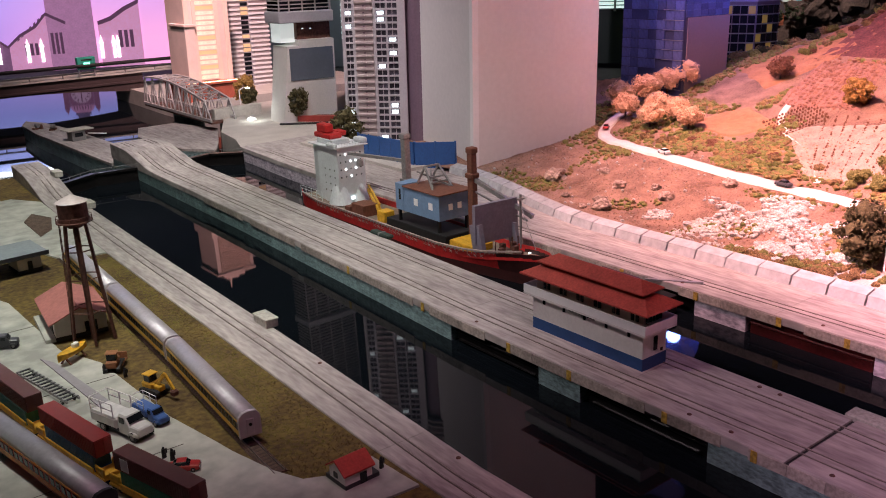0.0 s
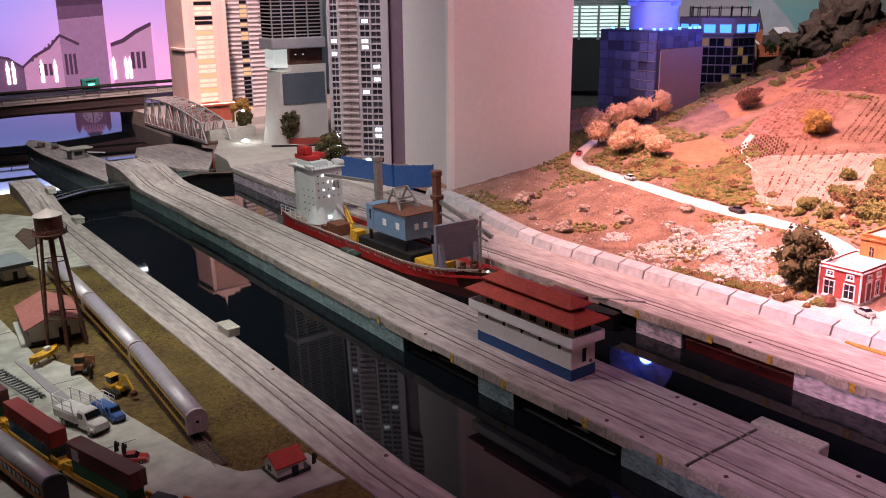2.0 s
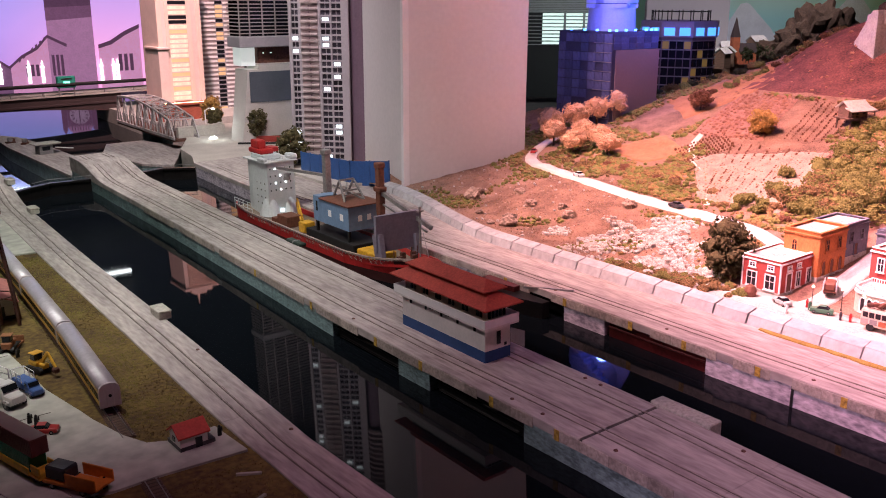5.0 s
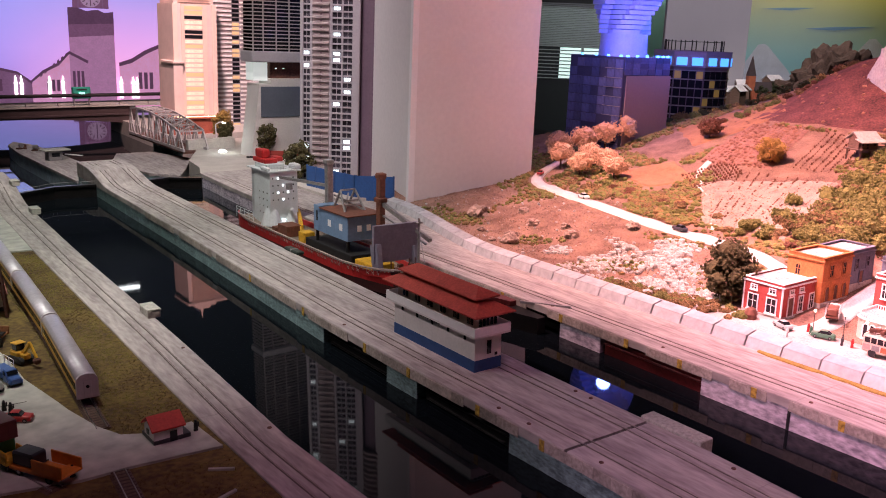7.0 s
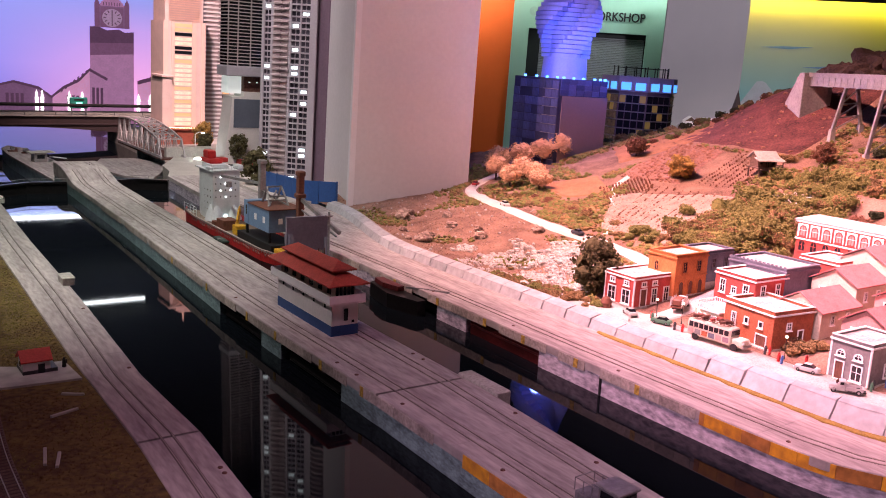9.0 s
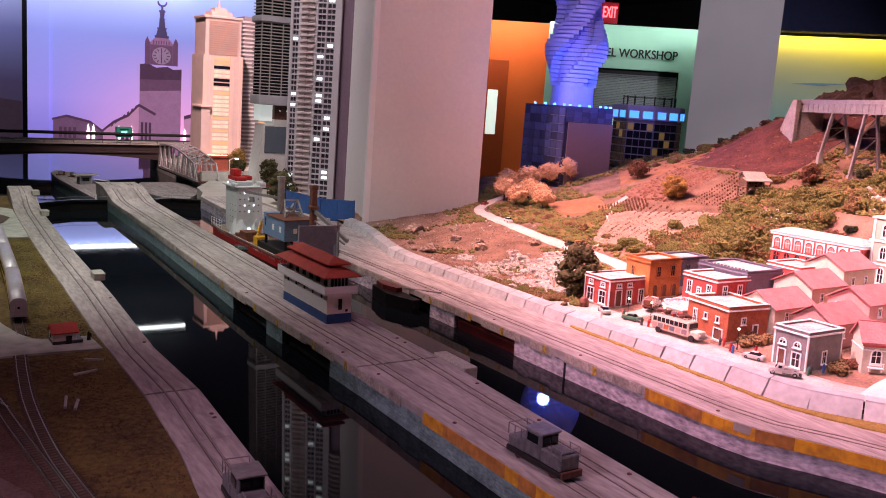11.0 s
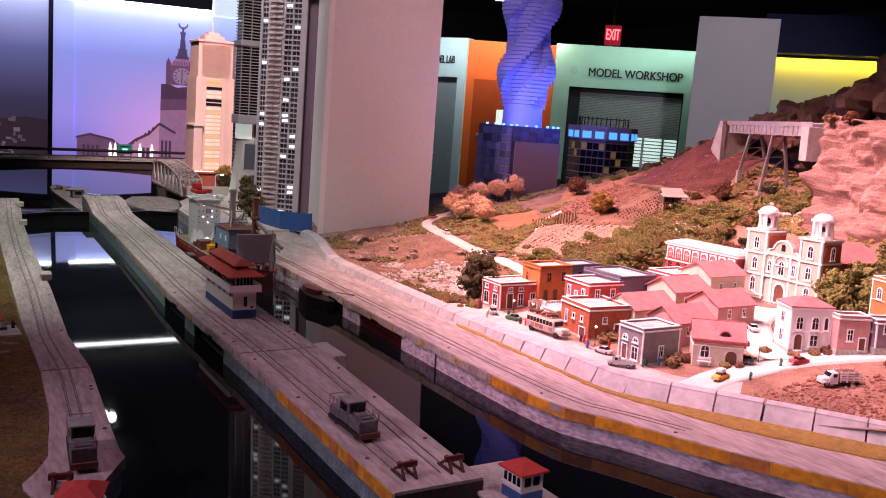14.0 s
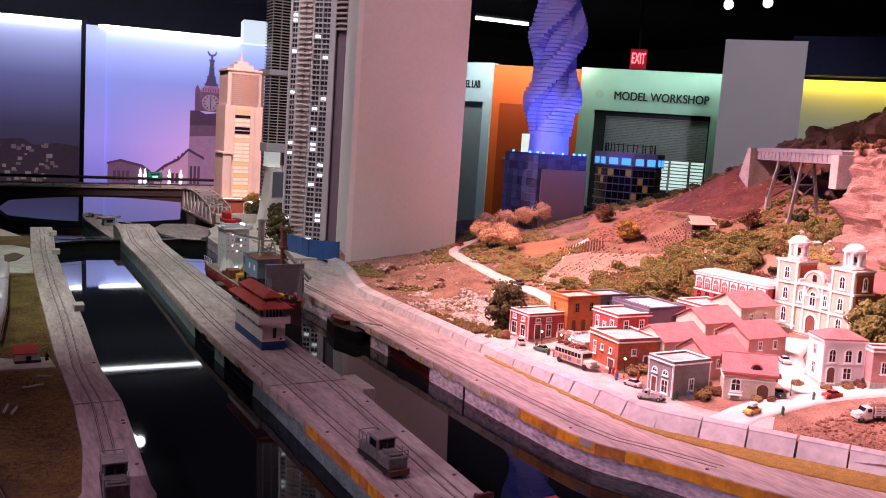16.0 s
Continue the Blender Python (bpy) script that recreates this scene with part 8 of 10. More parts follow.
# the row beside the canal
town_house((2.035, 0.905), -90, 0.105, 0.155, 0.08, 0.012, M_redwall, "single-storey red plastered house with white trim and flat white roof",
           [("F", 0.028, 0.012, 0.024, 0.034), ("F", 0.078, 0.012, 0.024, 0.034), ("F", 0.028, 0.060, 0.014, 0.009), ("F", 0.078, 0.060, 0.014, 0.009), ("R", 0.035, 0.005, 0.02, 0.045, "door"), ("R", 0.075, 0.012, 0.016, 0.036), ("R", 0.12, 0.012, 0.016, 0.036), ("R", 0.035, 0.06, 0.014, 0.008), ("R", 0.075, 0.06, 0.014, 0.008)], parapet=0.005)
town_house((2.167, 0.88), -90, 0.096, 0.125, 0.11, 0.03, M_orangewall, "two-storey orange plastered corner house with flat roof",
           [("F", 0.03, 0.065, 0.012, 0.026, "arch"), ("R", 0.035, 0.068, 0.014, 0.028), ("R", 0.09, 0.068, 0.014, 0.028), ("R", 0.025, 0.008, 0.016, 0.036, "arch door"), ("R", 0.062, 0.008, 0.016, 0.036, "arch door"), ("R", 0.1, 0.008, 0.016, 0.036, "arch door")], parapet=0.007, trim=M_orangewall, bands=(0.056,), quoins=False)
town_house((2.295, 0.88), -90, 0.09, 0.11, 0.085, 0.055, M_slatewall, "slate blue plastered house with flat roof", [("R", 0.03, 0.045, 0.012, 0.024), ("R", 0.08, 0.045, 0.012, 0.024), ("R", 0.055, 0.006, 0.016, 0.03, "door")], trim=M_slatewall)
town_house((2.165, 0.655), -92, 0.12, 0.12, 0.108, 0.028, M_redwall, "two-storey red plastered house with white window frames",
           [("F", 0.025, 0.062, 0.013, 0.03), ("F", 0.06, 0.066, 0.011, 0.014), ("F", 0.095, 0.062, 0.013, 0.03), ("R", 0.03, 0.065, 0.013, 0.028), ("R", 0.085, 0.065, 0.013, 0.028), ("L", 0.04, 0.06, 0.013, 0.03)], parapet=0.006, quoins=False)
town_house((2.08, 0.552), -96, 0.145, 0.13, 0.085, 0.012, M_brickwall, "terracotta plastered house with a white roof balustrade",
           [("F", 0.03, 0.030, 0.010, 0.032), ("F", 0.068, 0.048, 0.009, 0.012), ("F", 0.11, 0.048, 0.009, 0.012), ("F", 0.115, 0.005, 0.028, 0.026, "door"), ("R", 0.05, 0.048, 0.011, 0.014), ("R", 0.09, 0.008, 0.014, 0.034, "door")], parapet=0.008, quoins=False)
town_house((2.27, 0.70), -90, 0.17, 0.14, 0.10, 0.05, M_slatewall, "slate grey house with a crenellated flat roof", [("F", 0.04, 0.05, 0.012, 0.026), ("F", 0.12, 0.05, 0.012, 0.026)], trim=M_slatewall, crenels=True, quoins=False)
town_house((2.46, 0.62), -90, 0.11, 0.12, 0.075, 0.08, M_redwall, "red plastered house with a pale flat roof", [("F", 0.05, 0.03, 0.012, 0.026)], quoins=False)
lc = thing("town_house", "low cream corner house with a balustrade round its flat roof", "house", pose(2.07, 0.645, 0.014), "town houses")
rc = [(0.028 - 0.028 * math.cos(a), -0.028 + 0.028 * math.sin(a)) for a in [math.pi / 2 * k / 6 for k in range(7)]]
plan = [(x, y) for x, y in rc] + [(0.095, 0.0), (0.095, -0.085), (0.0, -0.085)]
part("wall", prism(plan, -0.03, 0.045), M_creamwall, lc)
part("cornice", prism([(x * 1.05 - 0.003, y * 1.05 + 0.002) for x, y in plan], 0.0452, 0.0482), M_trim, lc)
part("roof", prism([(x * 0.9 + 0.005, y * 0.9 - 0.004) for x, y in plan], 0.0484, 0.0495), M_flatroof, lc)
for i in range(len(plan) - 2):
    a, b = Vector(plan[i]), Vector(plan[i + 1])
    n = max(1, int((b - a).length / 0.006))
    for k in range(n):
        q = a + (b - a) * (k + 0.5) / n
        part("baluster", cyl(0.0013, 0.0013, 0.0484, 0.056, q.x * 0.97 + 0.002, q.y * 0.97 - 0.001, 6), M_trim, lc)
    part("balustrade_rail", bar((a.x * 0.97 + 0.002, a.y * 0.97 - 0.001, 0.057), (b.x * 0.97 + 0.002, b.y * 0.97 - 0.001, 0.057), 0.003, 0.002), M_trim, lc)
for y in (-0.03, -0.045, -0.06, -0.075):
    opening(lc, pose(0, 0, 0, 0, 0, -90), -y, 0.006, 0.009, 0.03, "arch")

# pitched roofs stepping up the slope
for x0, x1, y0, y1, z, hh, hr in ((2.20, 2.35, 0.38, 0.50, 0.042, 0.05, 0.036), (2.365, 2.50, 0.40, 0.52, 0.075, 0.055, 0.034), (2.52, 2.66, 0.42, 0.545, 0.105, 0.06, 0.034), (2.20, 2.335, 0.22, 0.33, 0.042, 0.05, 0.036), (2.36, 2.50, 0.235, 0.35, 0.075, 0.048, 0.034)):
    g = gable_house(pose(x0, y0, z - 0.05), x1 - x0, y1 - y0, hh + 0.05, hh + 0.05 + hr, M_pinkwall if y0 < 0.3 else M_creamwall, M_townroof, "plastered house with a faded red pitched roof", "town_house", "house", "x", group="town houses")
    opening(g, pose(0, y1 - y0, 0, 0, 0, -90), 0.03, 0.065, 0.011, 0.024)
    opening(g, Matrix(), (x1 - x0) * 0.3, 0.07, 0.010, 0.02)
    opening(g, Matrix(), (x1 - x0) * 0.7, 0.07, 0.010, 0.02)

town_house((2.035, 0.25), -90, 0.088, 0.12, 0.088, 0.012, M_greyplaster, "grey plastered shop with white trim and white flat roof",
           [("F", 0.024, 0.005, 0.017, 0.037, "door"), ("F", 0.062, 0.012, 0.02, 0.03), ("F", 0.024, 0.056, 0.015, 0.01, "arch"), ("F", 0.062, 0.056, 0.015, 0.01, "arch"), ("R", 0.06, 0.02, 0.012, 0.026)], parapet=0.006)
# peach house with a red gabled roof and an arched balcony
ph = thing("town_house", "peach plastered house with red gable roof and arched balcony window", "house", pose(2.14, 0.10, 0.02, 0, 0, -40), "town houses")
w, d, e, r = 0.118, 0.08, 0.073, 0.108
part("wall", box(0, w, 0, d, -0.04, e, 0.0006), M_creamwall, ph)
for x in (0.0, w - 0.003):
    part("gable", turned(prism([(0.0, e), (d, e), (d / 2, r)], x, x + 0.003), Matrix(((0, 0, 1, 0), (1, 0, 0, 0), (0, 1, 0, 0), (0, 0, 0, 1)))), M_creamwall, ph)
for s in (0, 1):
    a, b = (-0.006 if s == 0 else d + 0.006), d / 2
    za = e - 0.004
    part("roof", turned(prism([(a, za), (b, r), (b, r + 0.004), (a, za + 0.004)], -0.006, w + 0.006), Matrix(((0, 0, 1, 0), (1, 0, 0, 0), (0, 1, 0, 0), (0, 0, 0, 1)))), M_townroof, ph)
part("ridge_cap", rod((-0.006, d / 2, r + 0.004), (w + 0.006, d / 2, r + 0.004), 0.0018), M_townroof, ph)
part("eaves_board", box(-0.003, w + 0.003, -0.006, -0.001, e - 0.009, e - 0.004, 0.0006), M_redwall, ph)
lu = part("lunette", turned(upright(outline(w * 0.62, e + 0.006, 0.03, 0.015, "arch"), 0.004, 0.02), Matrix()), M_redwall, ph, "small arched roof dormer")
part("pane", turned(upright(outline(w * 0.62, e + 0.008, 0.02, 0.011, "arch"), 0.0028, 0.004), Matrix()), M_shopglass, lu)
opening(ph, Matrix(), 0.028, 0.026, 0.019, 0.03, "arch", M_trim)
opening(ph, Matrix(), 0.09, 0.004, 0.026, 0.043, "arch", M_creamwall, door=True)
bal = part("balcony", box(0.012, 0.044, -0.011, 0, 0.016, 0.0185, 0.0006), M_trim, ph)
for i in range(8):
    part("baluster", cyl(0.0007, 0.0007, 0.0185, 0.028, 0.0135 + i * 0.0041, -0.0098, 5), M_trim, bal)
part("balcony_rail", box(0.012, 0.044, -0.011, -0.0088, 0.028, 0.0295), M_trim, bal)
for x in (0.016, 0.04):
    part("bracket", box(x - 0.0015, x + 0.0015, -0.008, 0, 0.008, 0.016, 0.0005), M_trim, ph)
part("string_course", ring_box(w, d, 0.0016, 0.054, 0.0565), M_trim, ph)

# white and pink corner house with balconies, and its neighbours
town_house((2.425, 0.10), -116, 0.085, 0.105, 0.112, 0.058, M_white, "white plastered corner house with low pink hipped roof",
           [("F", 0.04, 0.018, 0.017, 0.028), ("F", 0.04, 0.066, 0.015, 0.026), ("R", 0.022, 0.004, 0.019, 0.04, "arch door"), ("R", 0.062, 0.016, 0.018, 0.026), ("R", 0.022, 0.058, 0.015, 0.03, "arch"), ("R", 0.062, 0.058, 0.015, 0.03, "arch"), ("R", 0.09, 0.058, 0.009, 0.03, "arch")], roof="hip", parapet=0.02, bands=(0.05,))
town_house((2.49, -0.005), -116, 0.055, 0.08, 0.085, 0.07, M_pinkwall, "pale pink plastered annex with flat roof", [("R", 0.03, 0.03, 0.012, 0.026), ("R", 0.062, 0.006, 0.015, 0.03, "door")], quoins=False)
town_house((2.565, -0.05), -114, 0.06, 0.11, 0.07, 0.08, M_mauvewall, "mauve plastered house with white arched windows", [("F", 0.035, 0.045, 0.012, 0.024, "arch"), ("R", 0.025, 0.045, 0.012, 0.024, "arch"), ("R", 0.06, 0.045, 0.012, 0.024, "arch"), ("R", 0.04, 0.004, 0.014, 0.03, "arch door")])
town_house((2.70, 0.03), -104, 0.13, 0.12, 0.10, 0.13, M_orangewall, "orange plastered house with white flat roof", [("F", 0.03, 0.05, 0.014, 0.028, "arch"), ("F", 0.08, 0.05, 0.014, 0.028, "arch"), ("R", 0.04, 0.05, 0.014, 0.028, "arch")], bands=(0.045,))

# long arcaded hall below the church
hall = thing("arcade_hall", "long red and white hall with arched windows and pale roof", "hall", pose(2.70, 0.80, 0.125, 0, 0, -90))
w, d, h = 0.31, 0.09, 0.085
part("wall", box(0, w, 0, d, -0.06, h, 0.0006), M_redwall, hall)
part("facade_band", box(0.003, w - 0.003, -0.0022, 0.001, 0.036, h - 0.01, 0.0004), M_trim, hall, "white upper storey band")
part("string_course", box(-0.002, w + 0.002, -0.004, 0, 0.028, 0.033, 0.0005), M_trim, hall)
part("roof", hip(-0.007, w + 0.007, -0.007, d + 0.007, h, h + 0.016, 0.035), M_flatroof, hall, "pale low-pitched roof")
part("eaves_board", ring_box(w, d, 0.005, h - 0.006, h - 0.0006), M_trim, hall)
for i in range(8):
    x = 0.022 + i * 0.038
    F = pose(0, -0.0022, 0)
    opening(hall, F, x, 0.041, 0.016, 0.027, "arch", M_redwall, M_pinkwall, t=0.003)
    part("arch_mould", turned(ring(outline(x, 0.058, 0.024, 0.0135, "arch", 0.002), outline(x, 0.058, 0.024, 0.0135, "arch", 0.0008), -0.0055, -0.002), Matrix()), M_trim, hall)
    part("pilaster", box(x + 0.0165, x + 0.0215, -0.0045, -0.0022, 0.036, h - 0.008, 0.0004), M_redwall, hall)
    opening(hall, Matrix(), x, -0.004, 0.02, 0.03, "arch door" if i == 7 else "arch", M_redwall, t=0.002, door=i == 7)

# church with two towers
ch = thing("church", "cream church with two domed bell towers and red nave roof", "church", pose(2.728, 0.487, 0.092, 0, 0, -91) @ Matrix.Diagonal((1.16, 1.135, 1.31, 1)))
W = 0.24
part("nave", box(0.03, W - 0.03, 0.012, 0.30, -0.05, 0.105), M_brickwall, ch, "red brick nave")
part("roof", turned(prism([(0.024, 0.103), (W - 0.024, 0.103), (W / 2, 0.137)], -0.305, -0.012), Matrix(((1, 0, 0, 0), (0, 0, -1, 0), (0, 1, 0, 0), (0, 0, 0, 1)))), M_townroof, ch, "faded red nave roof")
part("centre_front", box(0.07, 0.17, 0.003, 0.03, -0.05, 0.112), M_sagewall, ch)
top = [(0.07, 0.112), (0.17, 0.112)] + [(0.12 + s * x, z) for s, x, z in ((1, 0.05, 0.118), (1, 0.043, 0.122), (1, 0.032, 0.122), (1, 0.030, 0.130), (1, 0.022, 0.139), (1, 0.012, 0.144), (1, 0.0, 0.146), (-1, 0.012, 0.144), (-1, 0.022, 0.139), (-1, 0.030, 0.130), (-1, 0.032, 0.122), (-1, 0.043, 0.122), (-1, 0.05, 0.118))]
part("curved_gable", upright(top, 0.003, 0.014), M_sagewall, ch, "curved cream gable")
part("gable_coping", ring(top, [(0.12 + (x - 0.12) * 0.90, 0.112 + (z - 0.112) * 0.86 + 0.001) for x, z in top], 0.0, 0.015), M_trim, ch, "white curved coping")
for x0 in (0.0, 0.17):
    tw = part("tower", box(x0, x0 + 0.07, 0, 0.07, -0.05, 0.158, 0.0006), M_sagewall, ch, "cream bell tower")
    part("tower_flank", box(x0 + 0.066, x0 + 0.0714, 0.006, 0.066, -0.05, 0.15), M_brickwall, tw, "red tower flank")
    for z in (0.008, 0.056, 0.106, 0.156):
        F = Matrix.Translation((x0, 0, 0))
        part("cornice", turned(ring_box(0.07, 0.07, 0.0032 if z > 0.01 else 0.002, z, z + 0.0042), F), M_trim, tw)
    for x in (x0 + 0.002, x0 + 0.062):
        part("pilaster", box(x, x + 0.006, -0.0022, 0, -0.04, 0.156, 0.0004), M_trim, tw)
    for z, hh in ((0.018, 0.032), (0.07, 0.026), (0.118, 0.026)):
        opening(tw, Matrix(), x0 + 0.035, z, 0.014, hh, "arch")
        if x0 > 0.1:
            opening(tw, pose(x0 + 0.0714, 0, 0, 0, 0, 90), 0.035, z, 0.012, hh, "arch")
    cx, cy = x0 + 0.035, 0.035
    bf = part("belfry", cyl(0.026, 0.026, 0.1605, 0.167, cx, cy, 8), M_trim, ch, "white open belfry")
    for k in range(8):
        a = math.pi * (k + 0.5) / 4
        part("pier", turned(box(-0.0034, 0.0034, -0.003, 0.003, 0.167, 0.197), pose(cx + 0.0218 * math.cos(a), cy + 0.0218 * math.sin(a), 0, 0, 0, math.degrees(a))), M_trim, bf)
    part("belfry_cornice", cyl(0.029, 0.030, 0.197, 0.202, cx, cy, 8), M_trim, bf)
    dm = bmesh.new()
    bmesh.ops.create_uvsphere(dm, u_segments=16, v_segments=10, radius=0.0255, matrix=Matrix.Translation((cx, cy, 0.2015)) @ Matrix.Diagonal((1, 1, 0.55, 1)))
    part("dome", dm, M_trim, bf, "white dome", smooth=True)
    part("bell", cyl(0.008, 0.003, 0.175, 0.188, cx, cy, 10), M_rust, bf, "small bronze bell")
for z in (0.056, 0.108):
    part("string_course", box(0.07, 0.17, -0.001, 0.003, z, z + 0.0042, 0.0004), M_trim, ch)
for x in (0.092, 0.146):
    part("pilaster", box(x - 0.003, x + 0.003, 0.0008, 0.003, -0.04, 0.108, 0.0004), M_trim, ch)
F = pose(0, 0.003, 0)
opening(ch, F, 0.12, 0.0, 0.03, 0.044, "arch", door=True, t=0.005)
opening(ch, F, 0.12, 0.066, 0.016, 0.03, "arch")
opening(ch, F, 0.082, 0.07, 0.01, 0.024, "arch")
opening(ch, F, 0.158, 0.07, 0.01, 0.024, "arch")
part("arch_mould", turned(ring(outline(0.12, 0.088, 0.04, 0.021, "arch", 0.002), outline(0.12, 0.088, 0.04, 0.021, "arch"), -0.0012, 0.003), Matrix()), M_trim, ch)
part("niche", upright(outline(0.12, 0.12, 0.012, 0.016, "arch"), 0.0015, 0.004), M_shopglass, ch)
for i in range(3):
    part("step", box(0.08 - i * 0.006, 0.16 + i * 0.006, -0.008 * (i + 1), -0.008 * i, -0.05, 0.002 - i * 0.004), M_concrete, ch)

# ---- street life ----
def at(x, y, lift=0.0035):
    return ground_z(x, y) + lift


def bus(m):
    ob = thing("painted_bus", "cream long-nosed bus with painted panels and luggage on its roof", "bus", m)
    part("body", box(-0.0135, 0.0135, -0.05, 0.03, 0.006, 0.033, 0.003, 2), M_creamwall, ob)
    part("bonnet", box(-0.0115, 0.0115, 0.03, 0.05, 0.006, 0.019, 0.003, 2), M_creamwall, ob)
    part("bumper", box(-0.0125, 0.0125, 0.05, 0.0525, 0.006, 0.01, 0.0006), M_steel, ob)
    for x in (-0.0085, 0.0085):
        part("headlight", turned(cyl(0.0022, 0.0022, 0, 0.0012, n=10), pose(x, 0.05, 0.0135, -90)), M_trim, ob)
    part("windscreen", box(-0.0115, 0.0115, 0.0297, 0.0308, 0.021, 0.030, 0.0005), M_shopglass, ob)
    for s in (-1, 1):
        for i in range(8):
            y = -0.046 + i * 0.0092
            part("window", box(s * 0.0132, s * 0.0141, y, y + 0.0074, 0.021, 0.029), M_shopglass, ob)
        for i, mm in enumerate((M_pinkwall, M_greyplaster, M_brickwall, M_slatewall, M_pinkwall, M_mauvewall)):
            y = -0.048 + i * 0.0128
            part("painted_panel", box(s * 0.0133, s * 0.0139, y, y + 0.0108, 0.010, 0.018), mm, ob)
        for y in (-0.034, 0.036):
            part("wheel", turned(cyl(0.0058, 0.0058, -0.002, 0.002, n=14), pose(s * 0.0118, y, 0.0058, 0, 90)), M_black, ob)
    part("roof_rack", BM(*[rod((x, -0.046, 0.036), (x, 0.024, 0.036), 0.0005, 4) for x in (-0.012, -0.004, 0.004, 0.012)], *[rod((-0.012, y, 0.036), (0.012, y, 0.036), 0.0005, 4) for y in (-0.046, -0.022, 0.0, 0.024)]), M_rust, ob)
    rg = random.Random(8)
    for i in range(14):
        x, y, s = rg.uniform(-0.009, 0.009), rg.uniform(-0.042, 0.02), rg.uniform(0.004, 0.007)
        part("luggage", turned(box(-s / 2, s / 2, -s * 0.8, s * 0.8, 0, s * 0.9, 0.0008), pose(x, y, 0.0362, 0, 0, rg.uniform(0, 90))), rg.choice((M_rust, M_timber, M_redwall, M_greyplaster, M_brown)), ob)


bus(pose(1.998, 0.50, at(1.998, 0.50), 0, 0, 186) @ Matrix.Scale(1.42, 4))
car(pose(2.018, 0.285, at(2.018, 0.285), 0, 0, 196), C_silver, "silver saloon car parked on the dusty street")
pickup(pose(1.978, 0.172, at(1.978, 0.172), 0, 0, 215), C_silver, "old grey pickup parked at the street corner", "flat")
car(pose(2.12, -0.012, at(2.12, -0.012), 0, 0, -80), C_taxi, "amber taxi carrying a pale load on its roof", load=True)
car(pose(2.345, -0.045, at(2.345, -0.045), 0, 0, -98), C_red, "red convertible parked on the bleached road")
pickup(pose(2.29, -0.19, at(2.29, -0.19), 0, 0, -112), C_white, "white stake-bed lorry standing on the scrub", "stake", 1.3)
car(pose(2.46, 0.20, at(2.46, 0.20, 0.006), 0, 0, 150), C_white, "white saloon car standing below the church")
car(pose(2.255, 0.035, at(2.255, 0.035), 0, 0, -20), C_dark, "dark saloon car parked beside the peach house")
car(pose(1.985, 0.76, at(1.985, 0.76), 0, 0, 160), C_silver, "pale blue-grey car at the street corner")
car(pose(2.0, 0.67, at(2.0, 0.67), 0, 0, 200), C_green, "green car parked by the cream corner house")
pickup(pose(2.13, 0.725, at(2.13, 0.725, 0.005), 0, 0, 115), C_white, "pale lorry with a brown load in the side street", "stake", 1.2)
part_dome = cyl(0.016, 0.010, 0.0, 0.012, 0, 0, 14)
kiosk = thing("round_hut", "small brown round hut with a domed roof", "hut", pose(1.985, 0.845, at(1.985, 0.845, 0.0)))
part("wall", cyl(0.014, 0.014, -0.01, 0.014, 0, 0, 14), M_brown, kiosk)
part("roof", BM(turned(part_dome, Matrix.Translation((0, 0, 0.0142))), cyl(0.010, 0.002, 0.0262, 0.031, 0, 0, 14)), M_brown, kiosk)

M_globe = glow("lit_lamp_globe", (1.0, 0.85, 0.62), 5.0)


def street_lamp(x, y, h=0.048):
    ob = thing("street_lamp", "slim dark street lamp with a glowing round globe", "street lamp", pose(x, y, at(x, y, 0.0)), "street lamps")
    part("base", cyl(0.002, 0.0013, 0, 0.006, n=8), M_black, ob)
    part("pole", cyl(0.0008, 0.0007, 0.006, h, n=8), M_black, ob)
    g = bmesh.new()
    bmesh.ops.create_uvsphere(g, u_segments=12, v_segments=8, radius=0.0032, matrix=Matrix.Translation((0, 0, h + 0.0026)))
    part("globe", g, M_globe, ob, "glowing globe", smooth=True)


for x, y in ((2.025, 0.71), (2.055, 0.655), (2.055, 0.365), (2.045, 0.60), (2.28, 0.02)):
    street_lamp(x, y)
rg = random.Random(21)
for x, y in ((2.035, 0.40), (2.04, 0.392), (2.02, 0.355), (2.01, 0.34), (2.06, 0.315), (1.99, 0.62), (1.995, 0.60), (2.03, 0.15), (2.045, 0.155), (2.17, -0.055), (2.30, -0.03), (2.40, 0.21), (2.45, 0.24), (2.42, 0.10), (2.075, 0.145), (2.0, 0.70), (2.01, 0.712), (1.94, 0.72), (2.56, -0.05), (2.47, -0.03)):
    figurine((x, y, at(x, y)), m=rg.choice((C_white, C_dark, C_blue, C_red, C_green)))
# ---- hillside: roads, rock, fields, trees ----
M_leafgreen = mat("olive_foliage", (0.185, 0.18, 0.05), 0.95, vary=0.5, scale=60, fine=300, bump=0.6)
M_leafdark = mat("dark_green_foliage", (0.035, 0.042, 0.016), 0.95, vary=0.5, scale=60, fine=300, bump=0.6)
M_leafpeach = mat("peach_blossom_foliage", (0.74, 0.45, 0.27), 0.95, vary=0.2, scale=60, fine=300, bump=0.6)
M_leafolive = mat("brown_olive_foliage", (0.095, 0.084, 0.034), 0.95, vary=0.5, scale=60, fine=300, bump=0.6)
M_leafyellow = mat("ochre_foliage", (0.42, 0.25, 0.07), 0.95, vary=0.4, scale=60, fine=300, bump=0.6)
M_leafrust = mat("rust_brown_foliage", (0.16, 0.065, 0.035), 0.95, vary=0.4, scale=60, fine=300, bump=0.6)
